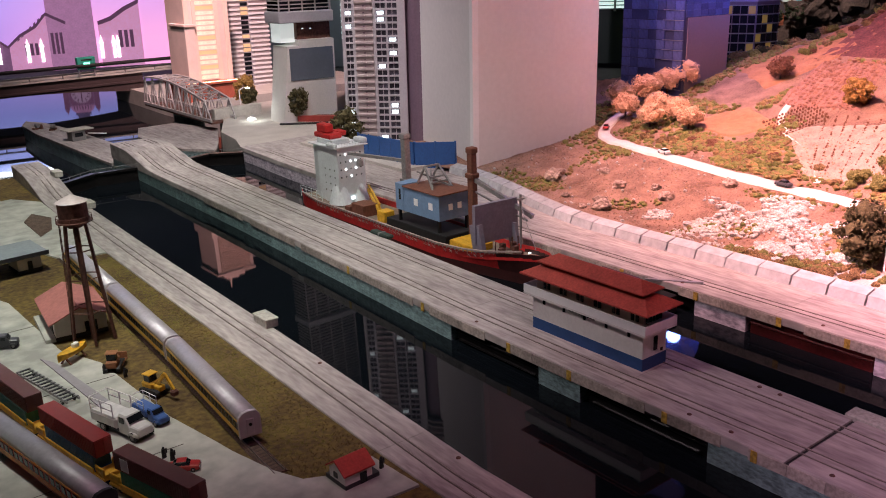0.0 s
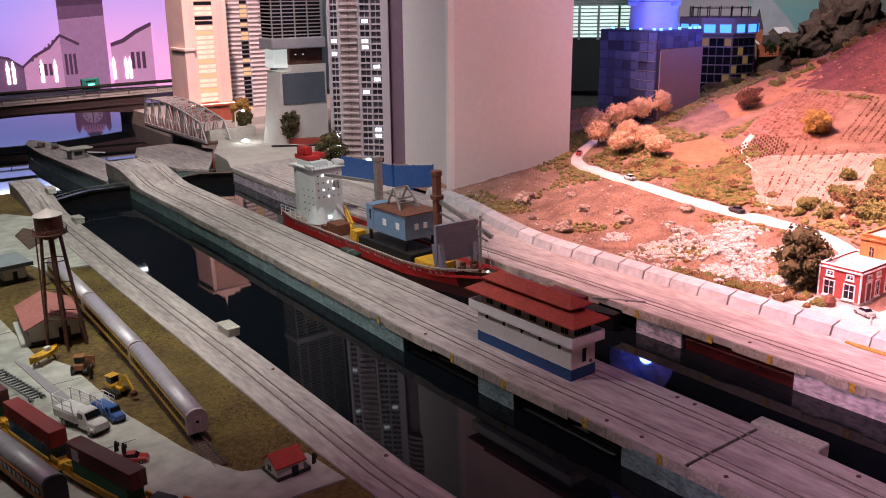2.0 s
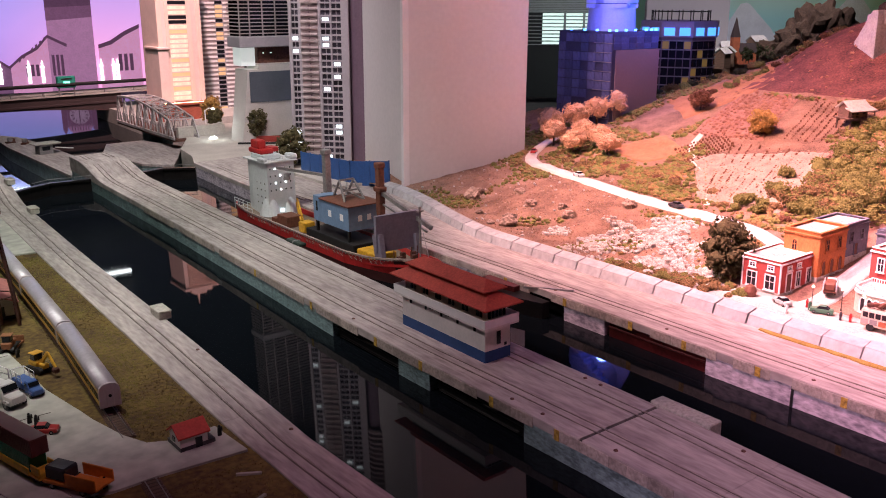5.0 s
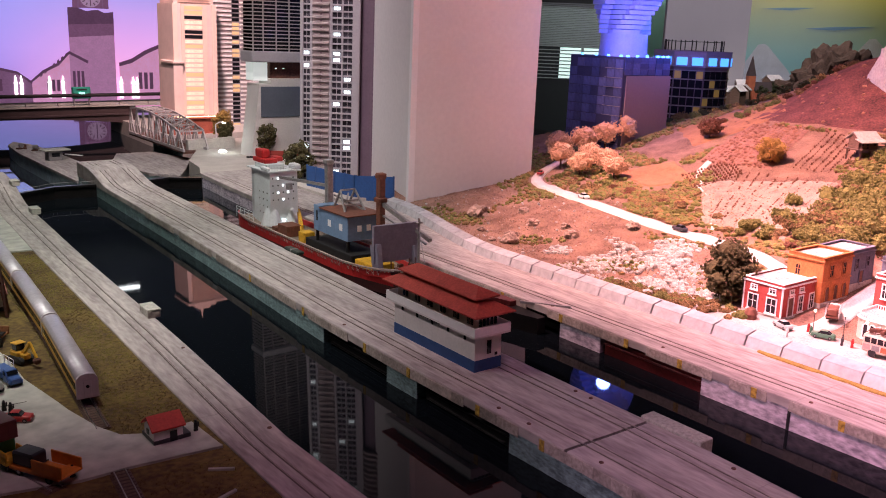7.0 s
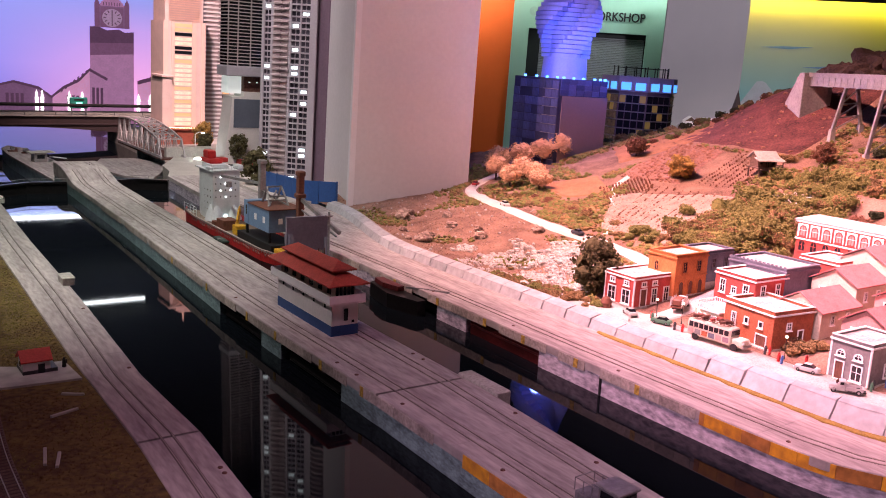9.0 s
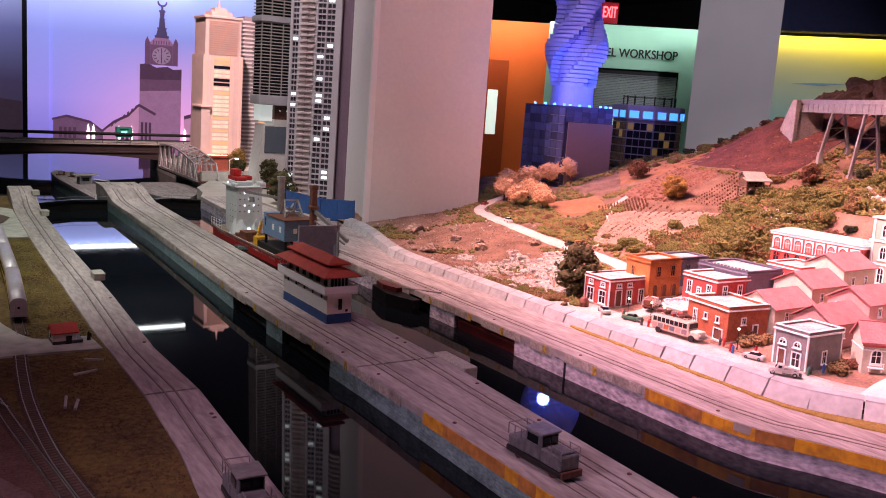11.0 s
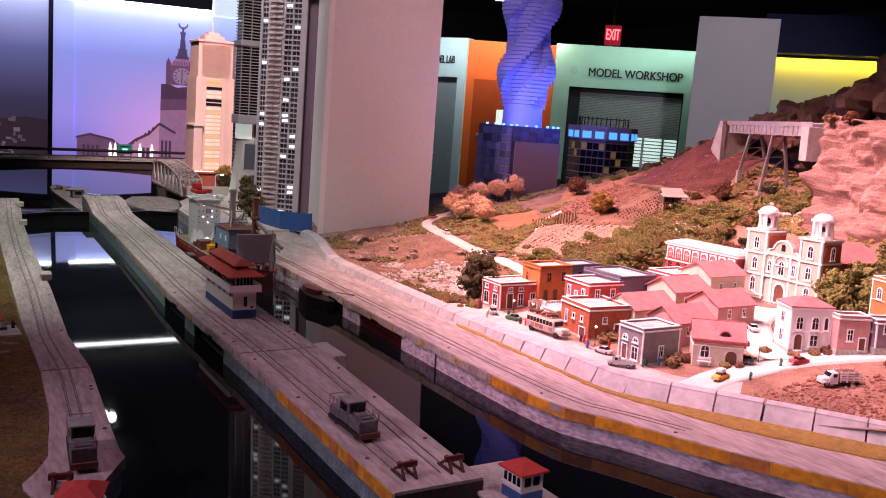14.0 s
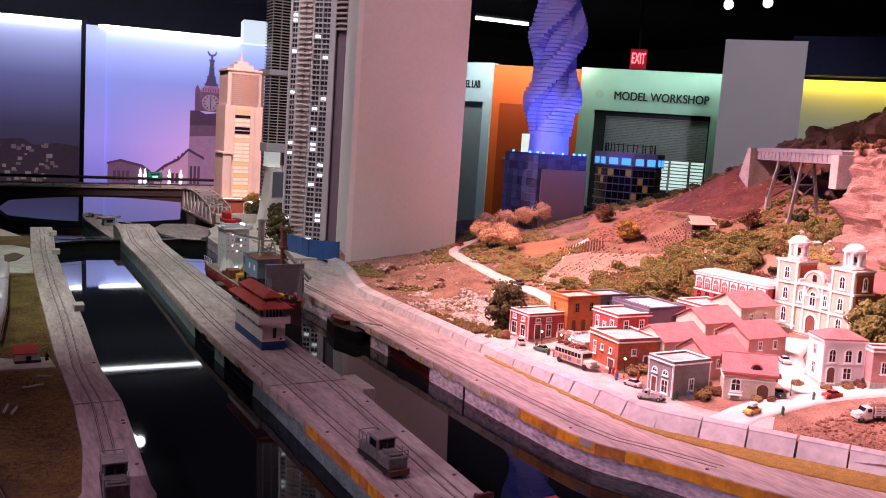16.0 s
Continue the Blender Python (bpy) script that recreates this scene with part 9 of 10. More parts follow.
M_scrub = mat("brown_scrub", (0.29, 0.18, 0.075), 0.95, vary=0.5, scale=9, fine=300, bump=0.6, color2=(0.05, 0.035, 0.015))
M_bark = mat("grey_brown_bark", (0.10, 0.065, 0.045), 0.95, vary=0.4, scale=90, bump=0.6)
M_rockwhite = mat("white_broken_rock", (0.562, 0.546, 0.523), 0.9, vary=0.25, scale=50, fine=220, bump=0.8, color2=(0.30, 0.24, 0.20))
M_rockbrown = mat("brown_boulder", (0.42, 0.31, 0.25), 0.9, vary=0.45, scale=25, fine=180, bump=1.0, color2=(0.10, 0.06, 0.045))
M_rockdark = mat("dark_outcrop_rock", (0.085, 0.052, 0.04), 0.9, vary=0.5, scale=14, fine=120, bump=1.0)
M_rockpink = mat("pale_cliff_rock", (0.27, 0.165, 0.14), 0.9, vary=0.55, scale=22, fine=140, bump=1.0, color2=(0.17, 0.10, 0.08), stretch=(1, 1, 2))
M_orangefield = mat("orange_field_scatter", (0.36, 0.17, 0.085), 0.95, vary=0.3, scale=40, fine=320, bump=0.8)
M_palefield = mat("pale_dry_field", (0.40, 0.285, 0.225), 0.95, vary=0.4, scale=24, fine=320, bump=0.7)
M_redcrop = mat("red_field_foliage", (0.31, 0.15, 0.10), 0.95, vary=0.5, scale=40, fine=300, bump=0.6)
M_redsoil = mat("red_ploughed_soil", (0.31, 0.155, 0.12), 0.95, vary=0.5, scale=50, fine=320, bump=1.0)


def shards(bm, c, r, n, s, rg, flat=0.75):
    """Small leaf clumps scattered over and inside a ball."""
    for _ in range(n):
        d = Vector((rg.gauss(0, 1), rg.gauss(0, 1), rg.gauss(0, 1)))
        d.normalize()
        p = Vector(c) + Vector((d.x, d.y, d.z * flat)) * r * rg.uniform(0.72, 1.08)
        t = d.cross(Vector((rg.gauss(0, 1), rg.gauss(0, 1), rg.gauss(0, 1))))
        t.normalize()
        b = d.cross(t) + d * rg.uniform(-0.7, 0.7)
        q = s * rg.uniform(0.6, 1.3)
        v = [bm.verts.new(p + x) for x in (t * q, b * q, -t * q + d * q * 0.5, -b * q, d * q * 0.9)]
        bm.faces.new((v[0], v[1], v[4]))
        bm.faces.new((v[1], v[2], v[4]))
        bm.faces.new((v[2], v[3], v[4]))
        bm.faces.new((v[3], v[0], v[4]))


def lump(c, r, rg, squash=0.75, rough=0.28, sub=2):
    bm = bmesh.new()
    bmesh.ops.create_icosphere(bm, subdivisions=sub, radius=1)
    o = Vector((rg.uniform(-50, 50), rg.uniform(-50, 50), 0))
    for v in bm.verts:
        k = 1 + rough * noise.noise(v.co * 1.7 + o) * 1.6 + rough * 0.6 * noise.noise(v.co * 4.1 + o)
        v.co = Vector((v.co.x, v.co.y, v.co.z * squash)) * r * k + Vector(c)
    return bm


def core(bm, c, r, rg):
    """A dark knotted middle that stops light passing straight through a crown."""
    V = [bm.verts.new((c[0] + v[0] * q, c[1] + v[1] * q, c[2] + v[2] * q * 0.8)) for v in BALL1[0] for q in [r * rg.uniform(0.6, 1.15)]]
    for f in BALL1[1]:
        bm.faces.new([V[i] for i in f])


def tree(x, y, h, r, leaf, label, rg, z=None, crown_from=0.3, blobs=11, dens=46, size=0.0042, group="model trees", name="tree", full=1.0):
    z = ground_z(x, y) if z is None else z
    ob = thing(name, label, "tree", pose(x, y, z, 0, 0, rg.uniform(0, 360)), group)
    tr = [cyl(h * 0.045, h * 0.028, -0.01, h * 0.55, 0, 0, 7)]
    bm = bmesh.new()
    for i in range(blobs):
        a = 2.4 * i
        f = (i + 0.5) / blobs
        zz = h * (crown_from + (0.86 - crown_from) * f)
        wide = r * (0.72 * math.sin(math.pi * (0.18 + 0.72 * f))) * rg.uniform(0.6, 1.1)
        c = (wide * math.cos(a), wide * math.sin(a), zz)
        br = r * rg.uniform(0.30, 0.46) * full
        shards(bm, c, br, dens, size, rg)
        core(bm, c, br * 0.8 * min(full, 1.12), rg)
        if i % 2 == 0:
            tr.append(rod((0, 0, h * (0.2 + 0.3 * f)), c, h * 0.011, 5))
    part("trunk", BM(*tr), M_bark, ob)
    part("crown", bm, leaf, ob)
    return ob


def bush(x, y, r, leaf, label, rg, group="model bushes"):
    ob = thing("bush", label, "bush", pose(x, y, ground_z(x, y)), group)
    bm = bmesh.new()
    for i in range(5):
        a = rg.uniform(0, 6.28)
        shards(bm, (r * 0.5 * math.cos(a), r * 0.5 * math.sin(a), r * rg.uniform(0.3, 0.7)), r * rg.uniform(0.45, 0.65), 46, 0.0042, rg)
        core(bm, (0, 0, r * 0.4), r * 0.5, rg)
    part("crown", bm, leaf, ob)
    part("stem", rod((0, 0, -0.01), (0, 0, r * 0.5), 0.0014), M_bark, ob)


def lumps_into(V, Fc, c, r, rg, squash, base):
    """Add one jagged lump to plain vertex and face lists."""
    o = len(V)
    k = [r * rg.uniform(0.65, 1.25) for _ in base[0]]
    a = rg.uniform(0, 6.28)
    ca, sa = math.cos(a), math.sin(a)
    V.extend((c[0] + (v[0] * ca - v[1] * sa) * q, c[1] + (v[0] * sa + v[1] * ca) * q, c[2] + v[2] * q * squash) for v, q in zip(base[0], k))
    Fc.extend(tuple(i + o for i in f) for f in base[1])


def base_ball(sub):
    bm = bmesh.new()
    bmesh.ops.create_icosphere(bm, subdivisions=sub, radius=1)
    out = ([tuple(v.co) for v in bm.verts], [tuple(v.index for v in f.verts) for f in bm.faces])
    bm.free()
    return out


BALL1 = base_ball(1)
BALL0 = ([(1, 0, 0), (-0.5, 0.87, 0), (-0.5, -0.87, 0), (0, 0, 1)], [(0, 1, 3), (1, 2, 3), (2, 0, 3)])


def scatter(name, spots, material, label, category, seed, squash=0.6, ball=None):
    """spots: (x, y, radius, sink)."""
    rg, V, Fc = random.Random(seed), [], []
    for x, y, r, s in spots:
        lumps_into(V, Fc, (x, y, ground_z(x, y) + r * s), r, rg, squash, ball or BALL1)
    me = bpy.data.meshes.new(name)
    me.from_pydata(V, [], Fc)
    me.materials.append(material)
    return tagged(new(name, me), label, category, kind="stuff")


def near_path(x, y, path, d):
    return any((x - p[0]) ** 2 + (y - p[1]) ** 2 < d * d for p in path)


HROAD = [(2.86, 2.36), (2.66, 2.30), (2.54, 2.22), (2.48, 2.06), (2.44, 1.86), (2.39, 1.6), (2.36, 1.38), (2.335, 1.16), (2.30, 1.0), (2.24, 0.93)]
draped("hill_road", HROAD, 0.045, M_bright, "bleached dusty hillside road", 0.004, 6)
draped("field_track", [(2.42, 1.30), (2.52, 1.36), (2.62, 1.44), (2.72, 1.58), (2.86, 1.70), (3.0, 1.74)], 0.022, M_bright, "pale field track", 0.003, 6)
HP = smooth_path(HROAD, 8)


def patch(name, quad, material, label, rows=0, lift=0.004, lean=1, category="field"):
    """A field laid on the ground over four corners, with raised rows."""
    a, b, c, d = [Vector(q) for q in quad]
    n = 26
    m_ = 26 if not rows else rows * 4
    bm = bmesh.new()
    grid = []
    for i in range(m_ + 1):
        row = []
        for j in range(n + 1):
            u, v = i / m_, j / n
            q = (a * (1 - u) + b * u) * (1 - v) + (d * (1 - u) + c * u) * v
            q += Vector((noise.noise(Vector((q.x * 14, q.y * 14, 1))), noise.noise(Vector((q.x * 14, q.y * 14, 7))))) * 0.012
            edge = min(u, v, 1 - u, 1 - v)
            z = ground_z(q.x, q.y) + (lift if edge > 0.001 else -0.01)
            if rows and edge > 0.001:
                z += 0.004 * (0.5 + 0.5 * math.sin(u * rows * 2 * math.pi)) * (0.6 + 0.6 * noise.noise(Vector((q.x * 60, q.y * 60, 3))))
            row.append(bm.verts.new((q.x, q.y, z)))
        grid.append(row)
    for i in range(m_):
        for j in range(n):
            bm.faces.new((grid[i][j], grid[i + 1][j], grid[i + 1][j + 1], grid[i][j + 1]))
    bmesh.ops.recalc_face_normals(bm, faces=list(bm.faces))
    return tagged(mesh(name, bm, material, None, True), label, category, kind="structure")


patch("orange_field", [(2.66, 1.76), (2.80, 1.66), (2.92, 1.86), (2.74, 2.04)], M_orangefield, "small field of orange scatter")
patch("pale_field", [(2.45, 1.36), (2.44, 1.07), (2.93, 1.20), (2.78, 1.64)], M_palefield, "pale dry field with low planted rows", 14)
patch("ploughed_field", [(2.93, 1.78), (2.94, 1.46), (3.31, 1.56), (3.33, 1.83)], M_redsoil, "red ploughed field with raised furrows", 12)
patch("far_field", [(3.30, 2.2), (3.05, 1.9), (3.45, 1.75), (3.75, 1.95)], M_orangefield, "far dry orange field")
# red earth, darkened in colour for the weaker light on this slope
M_darkred = mat("dark_red_slope_earth", (0.15, 0.05, 0.046), 0.95, vary=0.6, scale=13, fine=150, bump=1.0, color2=(0.05, 0.018, 0.018))
patch("red_slope", [(3.35, 1.9), (3.3, 1.25), (4.3, 1.2), (4.4, 1.9)], M_darkred, "bare red earth slope")

rg = random.Random(3)
# crop plants
V = []
for i in range(11):
    for j in range(46):
        u, v = (i + 0.3) / 11, (j + rg.uniform(0, 0.8)) / 46
        x, y = 2.47 + 0.42 * v + 0.02 * u, 1.12 + 0.26 * u + 0.16 * v * (u + 0.3)
        if rg.random() < 0.6:
            V.append((x, y, rg.uniform(0.002, 0.0046), 0.9))
for i in range(8):
    for j in range(16):
        x, y = 2.70 + 0.014 * i + 0.012 * j, 1.60 - 0.004 * j + 0.018 * i
        V.append((x, y, rg.uniform(0.003, 0.0055), 1.0))
for i in range(7):
    for j in range(18):
        V.append((2.98 + 0.018 * j, 1.25 + 0.026 * i + 0.004 * j, rg.uniform(0.002, 0.0045), 1.0))
R = []
for i in range(13):
    for j in range(30):
        u, v = (i + 0.5) / 13, (j + rg.uniform(0, 0.9)) / 30
        x = 2.935 + 0.385 * v
        y = (1.76 + 0.06 * v) * (1 - u) + (1.48 + 0.10 * v) * u
        if rg.random() < 0.75:
            R.append((x, y, rg.uniform(0.005, 0.011), 0.55))
scatter("red_crop_rows", R, M_redcrop, "rows of clumpy reddish field crops", "crops", 41, 0.8)
R = [(rg.uniform(3.28, 4.3), rg.uniform(0.95, 2.0), rg.uniform(0.003, 0.012), 0.3) for _ in range(380)]
scatter("slope_scrub", R, M_redcrop, "rust brown scrub on the bare red slope", "scrub", 42, 0.7)
scatter("crop_rows", V, M_leafrust, "rows of small brown crop plants", "crops", 4, 1.4)


def free_spot(x, y):
    if x < barrier_x(y) + 0.05 or near_path(x, y, HP, 0.035):
        return False
    if y < 0.95 and (x < 2.6 and y > -0.12 or 2.4 < x < 3.08 and -0.2 < y < 0.85):
        return False
    return True


def inside(x, y, quads):
    for q in quads:
        s = [(q[i][0] - x) * (q[(i + 1) % 4][1] - y) - (q[i][1] - y) * (q[(i + 1) % 4][0] - x) for i in range(4)]
        if all(v > 0 for v in s) or all(v < 0 for v in s):
            return True
    return False


FIELDS = [[(2.66, 1.76), (2.80, 1.66), (2.92, 1.86), (2.74, 2.04)], [(2.45, 1.36), (2.44, 1.07), (2.93, 1.20), (2.78, 1.64)], [(2.93, 1.78), (2.94, 1.46), (3.31, 1.56), (3.33, 1.83)], [(2.7, 1.6), (2.95, 1.3), (3.3, 1.2), (3.3, 1.6)], [(3.35, 1.9), (3.3, 1.25), (4.3, 1.2), (4.4, 1.9)], [(2.95, 2.15), (2.9, 1.85), (3.4, 1.75), (3.6, 2.1)]]
V = []
tries = 0
while len(V) < 13000 and tries < 160000:
    tries += 1
    x, y = rg.uniform(1.9, 3.6), rg.uniform(-0.9, 2.6)
    if not free_spot(x, y) or inside(x, y, FIELDS):
        continue
    k = noise.noise(Vector((x * 6, y * 6, 9.0)))
    gravel = 1.93 < x < 2.27 and 0.98 < y < 1.62
    if y < -0.1:
        continue
    dens = 0.25 + 0.9 * k + (0.02 if 2.36 < x < 2.6 and y > 0.9 else 0) + (0.25 if 2.62 < x < 3.3 and 0.55 < y < 1.15 else 0) - (0.35 if gravel else 0) - (0.42 if x < 2.42 and y > 1.45 else 0)
    if rg.random() < dens:
        V.append((x, y, rg.uniform(0.003, 0.010) * (1.3 if x > 2.4 else 1), 0.35))
scatter("scrub", V[::2], M_scrub, "brown scrub clumps over the hillside", "scrub", 6, 0.75)
scatter("olive_scrub", V[1::2], M_leafgreen, "olive scrub clumps over the hillside", "scrub", 7, 0.8)
V = []
while len(V) < 1900:
    x, y = rg.uniform(1.93, 2.30), rg.uniform(0.97, 1.72)
    if not free_spot(x, y) or rg.random() > (0.30 - 1.5 * max(0, y - 1.28) - 1.6 * max(0, x - 2.18)) + 1.2 * noise.noise(Vector((x * 9, y * 9, 2.0))):
        continue
    V.append((x, y, rg.uniform(0.0025, 0.008) * (1.7 if rg.random() < 0.14 else 1), 0.4))
scatter("rubble", V, M_rockwhite, "loose white rock rubble above the barrier", "rubble", 8, 0.8)
V = [(2.95 + rg.gauss(0, 0.05), 1.0 + rg.gauss(0, 0.035), rg.uniform(0.006, 0.018), 0.5) for _ in range(60)]
V += [(2.62 + rg.gauss(0, 0.05), 0.95 + rg.gauss(0, 0.03), rg.uniform(0.004, 0.012), 0.5) for _ in range(50)]
V += [(3.2 + rg.gauss(0, 0.06), 0.75 + rg.gauss(0, 0.06), rg.uniform(0.006, 0.018), 0.5) for _ in range(50)]
V += [(rg.uniform(1.95, 2.5), rg.uniform(1.6, 2.4), rg.uniform(0.002, 0.006), 0.4) for _ in range(90)]
V = [v for v in V if free_spot(v[0], v[1])]
scatter("pale_rocks", V, M_rockwhite, "scattered pale broken rocks", "rocks", 9, 0.8)
# rounded bushes massed behind the town and under the viaduct
thick = [bmesh.new(), bmesh.new(), bmesh.new()]
n_bush = 0
while n_bush < 125:
    f = rg.random()
    x, y = 2.56 + 0.80 * f + rg.gauss(0, 0.05), 1.06 - 0.30 * f + rg.gauss(0, 0.075)
    if not free_spot(x, y) or inside(x, y, FIELDS) or (x < 3.0 and y < 0.86 - 0.1 * (x - 2.5)):
        continue
    n_bush += 1
    r, bm = rg.uniform(0.018, 0.042), rg.choice(thick)
    z = ground_z(x, y)
    for k in range(5):
        a = rg.uniform(0, 6.28)
        shards(bm, (x + r * 0.6 * math.cos(a), y + r * 0.6 * math.sin(a), z + r * rg.uniform(0.2, 0.75)), r * rg.uniform(0.5, 0.7), 42, 0.0048, rg)
    core(bm, (x, y, z + r * 0.35), r * 0.8, rg)
for bm, mt in zip(thick, (M_leafgreen, M_scrub, M_leafgreen)):
    tagged(mesh("thicket", bm, mt), "thicket of golden olive bushes above the town", "bushes", kind="stuff")
# dry grass and reddish scatter south of the road
V = []
while len(V) < 4200:
    x, y = rg.uniform(1.95, 3.0), rg.uniform(-0.9, -0.12)
    if free_spot(x, y):
        V.append((x, y, rg.uniform(0.002, 0.006), 0.3))
scatter("dry_tufts", V, M_redcrop, "dry reddish tufts on the slope", "scrub", 10, 0.9)

for x, y, r in ((2.13, 2.07, 0.035), (2.0, 1.74, 0.028), (2.17, 1.82, 0.02), (2.16, 1.63, 0.022), (2.32, 1.52, 0.022), (2.24, 1.95, 0.018), (2.03, 1.92, 0.014), (2.2, 1.70, 0.016), (1.95, 2.02, 0.012), (2.06, 1.80, 0.02), (1.97, 1.79, 0.012), (2.09, 2.28, 0.010)):
    tagged(mesh("boulder", lump((x, y, ground_z(x, y) + r * 0.3), r, rg, 0.75, 0.35, 3), M_rockbrown), "rough brown boulder half sunk in the slope", "boulder", "boulders")

# crumbs of rock and dark tufts on the bare brown slope
V = [(rg.uniform(1.95, 2.5), rg.uniform(1.55, 2.5), rg.uniform(0.001, 0.0035), 0.3) for _ in range(900)]
scatter("slope_crumbs", [v for v in V if free_spot(v[0], v[1])], M_rockbrown, "small loose stones on the bare slope", "stones", 14, 0.8)
V = [(rg.uniform(1.9, 2.55), rg.uniform(1.15, 2.55), rg.uniform(0.0012, 0.0034), 0.25) for _ in range(7000)]
V = [v for v in V if free_spot(v[0], v[1]) and noise.noise(Vector((v[0] * 5, v[1] * 5, 3.0))) > rg.uniform(-0.5, 0.3)]
scatter("slope_scatter", V[::2], M_scrub, "fine brown turf scatter on the bare slope", "scrub", 15, 0.7, BALL0)
scatter("slope_scatter", V[1::2], M_leafrust, "fine rust brown turf scatter on the bare slope", "scrub", 16, 0.7, BALL0)
A_, B_, C_, D_ = [Vector(q) for q in FIELDS[1]]
V = []
for _ in range(3400):
    u, v = rg.uniform(0.02, 0.98), rg.uniform(0.02, 0.98)
    q = (A_ * (1 - u) + B_ * u) * (1 - v) + (D_ * (1 - u) + C_ * u) * v
    if abs(math.sin(u * 14 * math.pi)) > rg.uniform(0.2, 1.0):
        V.append((q.x, q.y, rg.uniform(0.0015, 0.0042), 1.4))
scatter("field_clods", V[::4], M_scrub, "brown clods along the rows of the pale field", "clods", 61, 0.8, BALL0)
scatter("field_clods", V[1::4] + V[2::4] + V[3::4], M_palefield, "pale clods along the rows of the dry field", "clods", 62, 0.8, BALL0)
# large rounded bushes between the fields and the arcaded hall
for x, y, r in ((2.50, 0.93, 0.042), (2.56, 0.97, 0.05), (2.62, 0.93, 0.055), (2.58, 0.88, 0.045), (2.66, 0.99, 0.05), (2.70, 0.92, 0.058), (2.75, 0.97, 0.05), (2.79, 0.90, 0.05), (2.85, 0.94, 0.045), (2.47, 0.87, 0.034), (2.88, 0.86, 0.045), (2.73, 1.05, 0.04)):
    bush(x, y, r, M_leafgreen, "large rounded olive bush above the arcaded hall", rg, "large olive bushes")


# static grass on the near bank
def tufts(name, spots, material, label, seed):
    r2, V, Fc = random.Random(seed), [], []
    for x, y, z, h in spots:
        for _ in range(6):
            a, l = r2.uniform(0, 6.28), r2.uniform(0.2, 0.9) * h
            o = len(V)
            bx, by = x + r2.uniform(-0.002, 0.002), y + r2.uniform(-0.002, 0.002)
            c, s_ = math.cos(a) * 0.0007, math.sin(a) * 0.0007
            V += [(bx - s_, by + c, z), (bx + s_, by - c, z), (bx + math.cos(a) * l, by + math.sin(a) * l, z + h * r2.uniform(0.6, 1.1))]
            Fc.append((o, o + 1, o + 2))
    me = bpy.data.meshes.new(name)
    me.from_pydata(V, [], Fc)
    me.materials.append(material)
    return tagged(new(name, me), label, "grass", kind="stuff")


M_blade = mat("straw_static_grass", (0.24, 0.21, 0.055), 0.95, vary=0.45, scale=8, fine=200, bump=0.0)
M_bladedark = mat("brown_static_grass", (0.125, 0.08, 0.028), 0.95, vary=0.45, scale=8, fine=200, bump=0.0)
GA, GB = [], []
while len(GA) + len(GB) < 14000:
    y = rg.uniform(-0.15, 2.4)
    if y > 1.05:
        x = rg.uniform(0.57 + 0.035 * (y - 1.05), f_lg(y) - 0.006)
    elif y < 0.9:
        x = rg.uniform(0.46, f_lg(max(y, 0.12)) - 0.008)
    else:
        continue
    k = noise.noise(Vector((x * 9, y * 9, 5.0)))
    (GA if k + rg.uniform(-0.25, 0.25) + (0.25 if y > 1.2 else -0.15) > 0 else GB).append((x, y, -0.004, rg.uniform(0.002, 0.0042)))
tufts("straw_grass", GA, M_blade, "straw-yellow static grass on the near bank", 51)
tufts("brown_grass", GB, M_bladedark, "brown static grass on the near bank", 52)

# trees
for x, y, h in ((2.65, 2.10, 0.085), (2.68, 1.95, 0.08), (2.70, 2.26, 0.09), (2.80, 2.37, 0.10), (2.87, 2.30, 0.105), (2.97, 2.28, 0.10), (3.03, 2.24, 0.11), (2.76, 2.16, 0.085), (2.74, 2.05, 0.08)):
    tree(x, y, h * 1.15, h * 0.52, M_leafpeach, "peach-orange foliage tree on the slope", rg, crown_from=0.42, blobs=13, dens=90, size=0.0034, group="peach trees", full=1.45)
tree(2.06, 0.965, 0.165, 0.072, M_leafolive, "large dense brown olive tree beside the red house", rg, crown_from=0.14, blobs=20, dens=60, size=0.005)
tree(2.98, 1.50, 0.095, 0.052, M_leafyellow, "ochre tree at the edge of the fields", rg, crown_from=0.2, blobs=14)
tree(3.16, 1.90, 0.085, 0.05, M_leafrust, "dark bare-looking field tree", rg, crown_from=0.25)
tree(3.26, 1.10, 0.085, 0.045, M_leafrust, "rust brown tree behind the hut", rg, crown_from=0.2)
for x, y, h, r in ((2.72, 0.155, 0.15, 0.06), (2.80, 0.14, 0.16, 0.065), (2.68, 0.11, 0.11, 0.05), (2.86, 0.08, 0.14, 0.06), (2.95, 0.14, 0.16, 0.065), (2.76, 0.06, 0.11, 0.05)):
    tree(x, y, h, r, M_leafgreen, "olive green tree beside the church", rg, crown_from=0.15, blobs=14, dens=56, size=0.005)
for i in range(80):
    x, y = rg.uniform(2.42, 3.15), rg.uniform(0.83, 1.16)
    if x < 2.66 and y < 0.9 or inside(x, y, FIELDS):
        y += 0.06
    bush(x, y, rg.uniform(0.024, 0.05), M_leafgreen if rg.random() < 0.9 else M_scrub, "olive bush on the slope above the houses", rg)
for i in range(26):
    x, y = rg.uniform(2.86, 3.5), rg.uniform(0.35, 1.05)
    if x < 3.1 and y < 0.5:
        x += 0.25
    bush(x, y, rg.uniform(0.02, 0.04), rg.choice((M_leafgreen, M_leafrust, M_leafgreen, M_leafdark)), "dusty bush on the upper slope", rg)
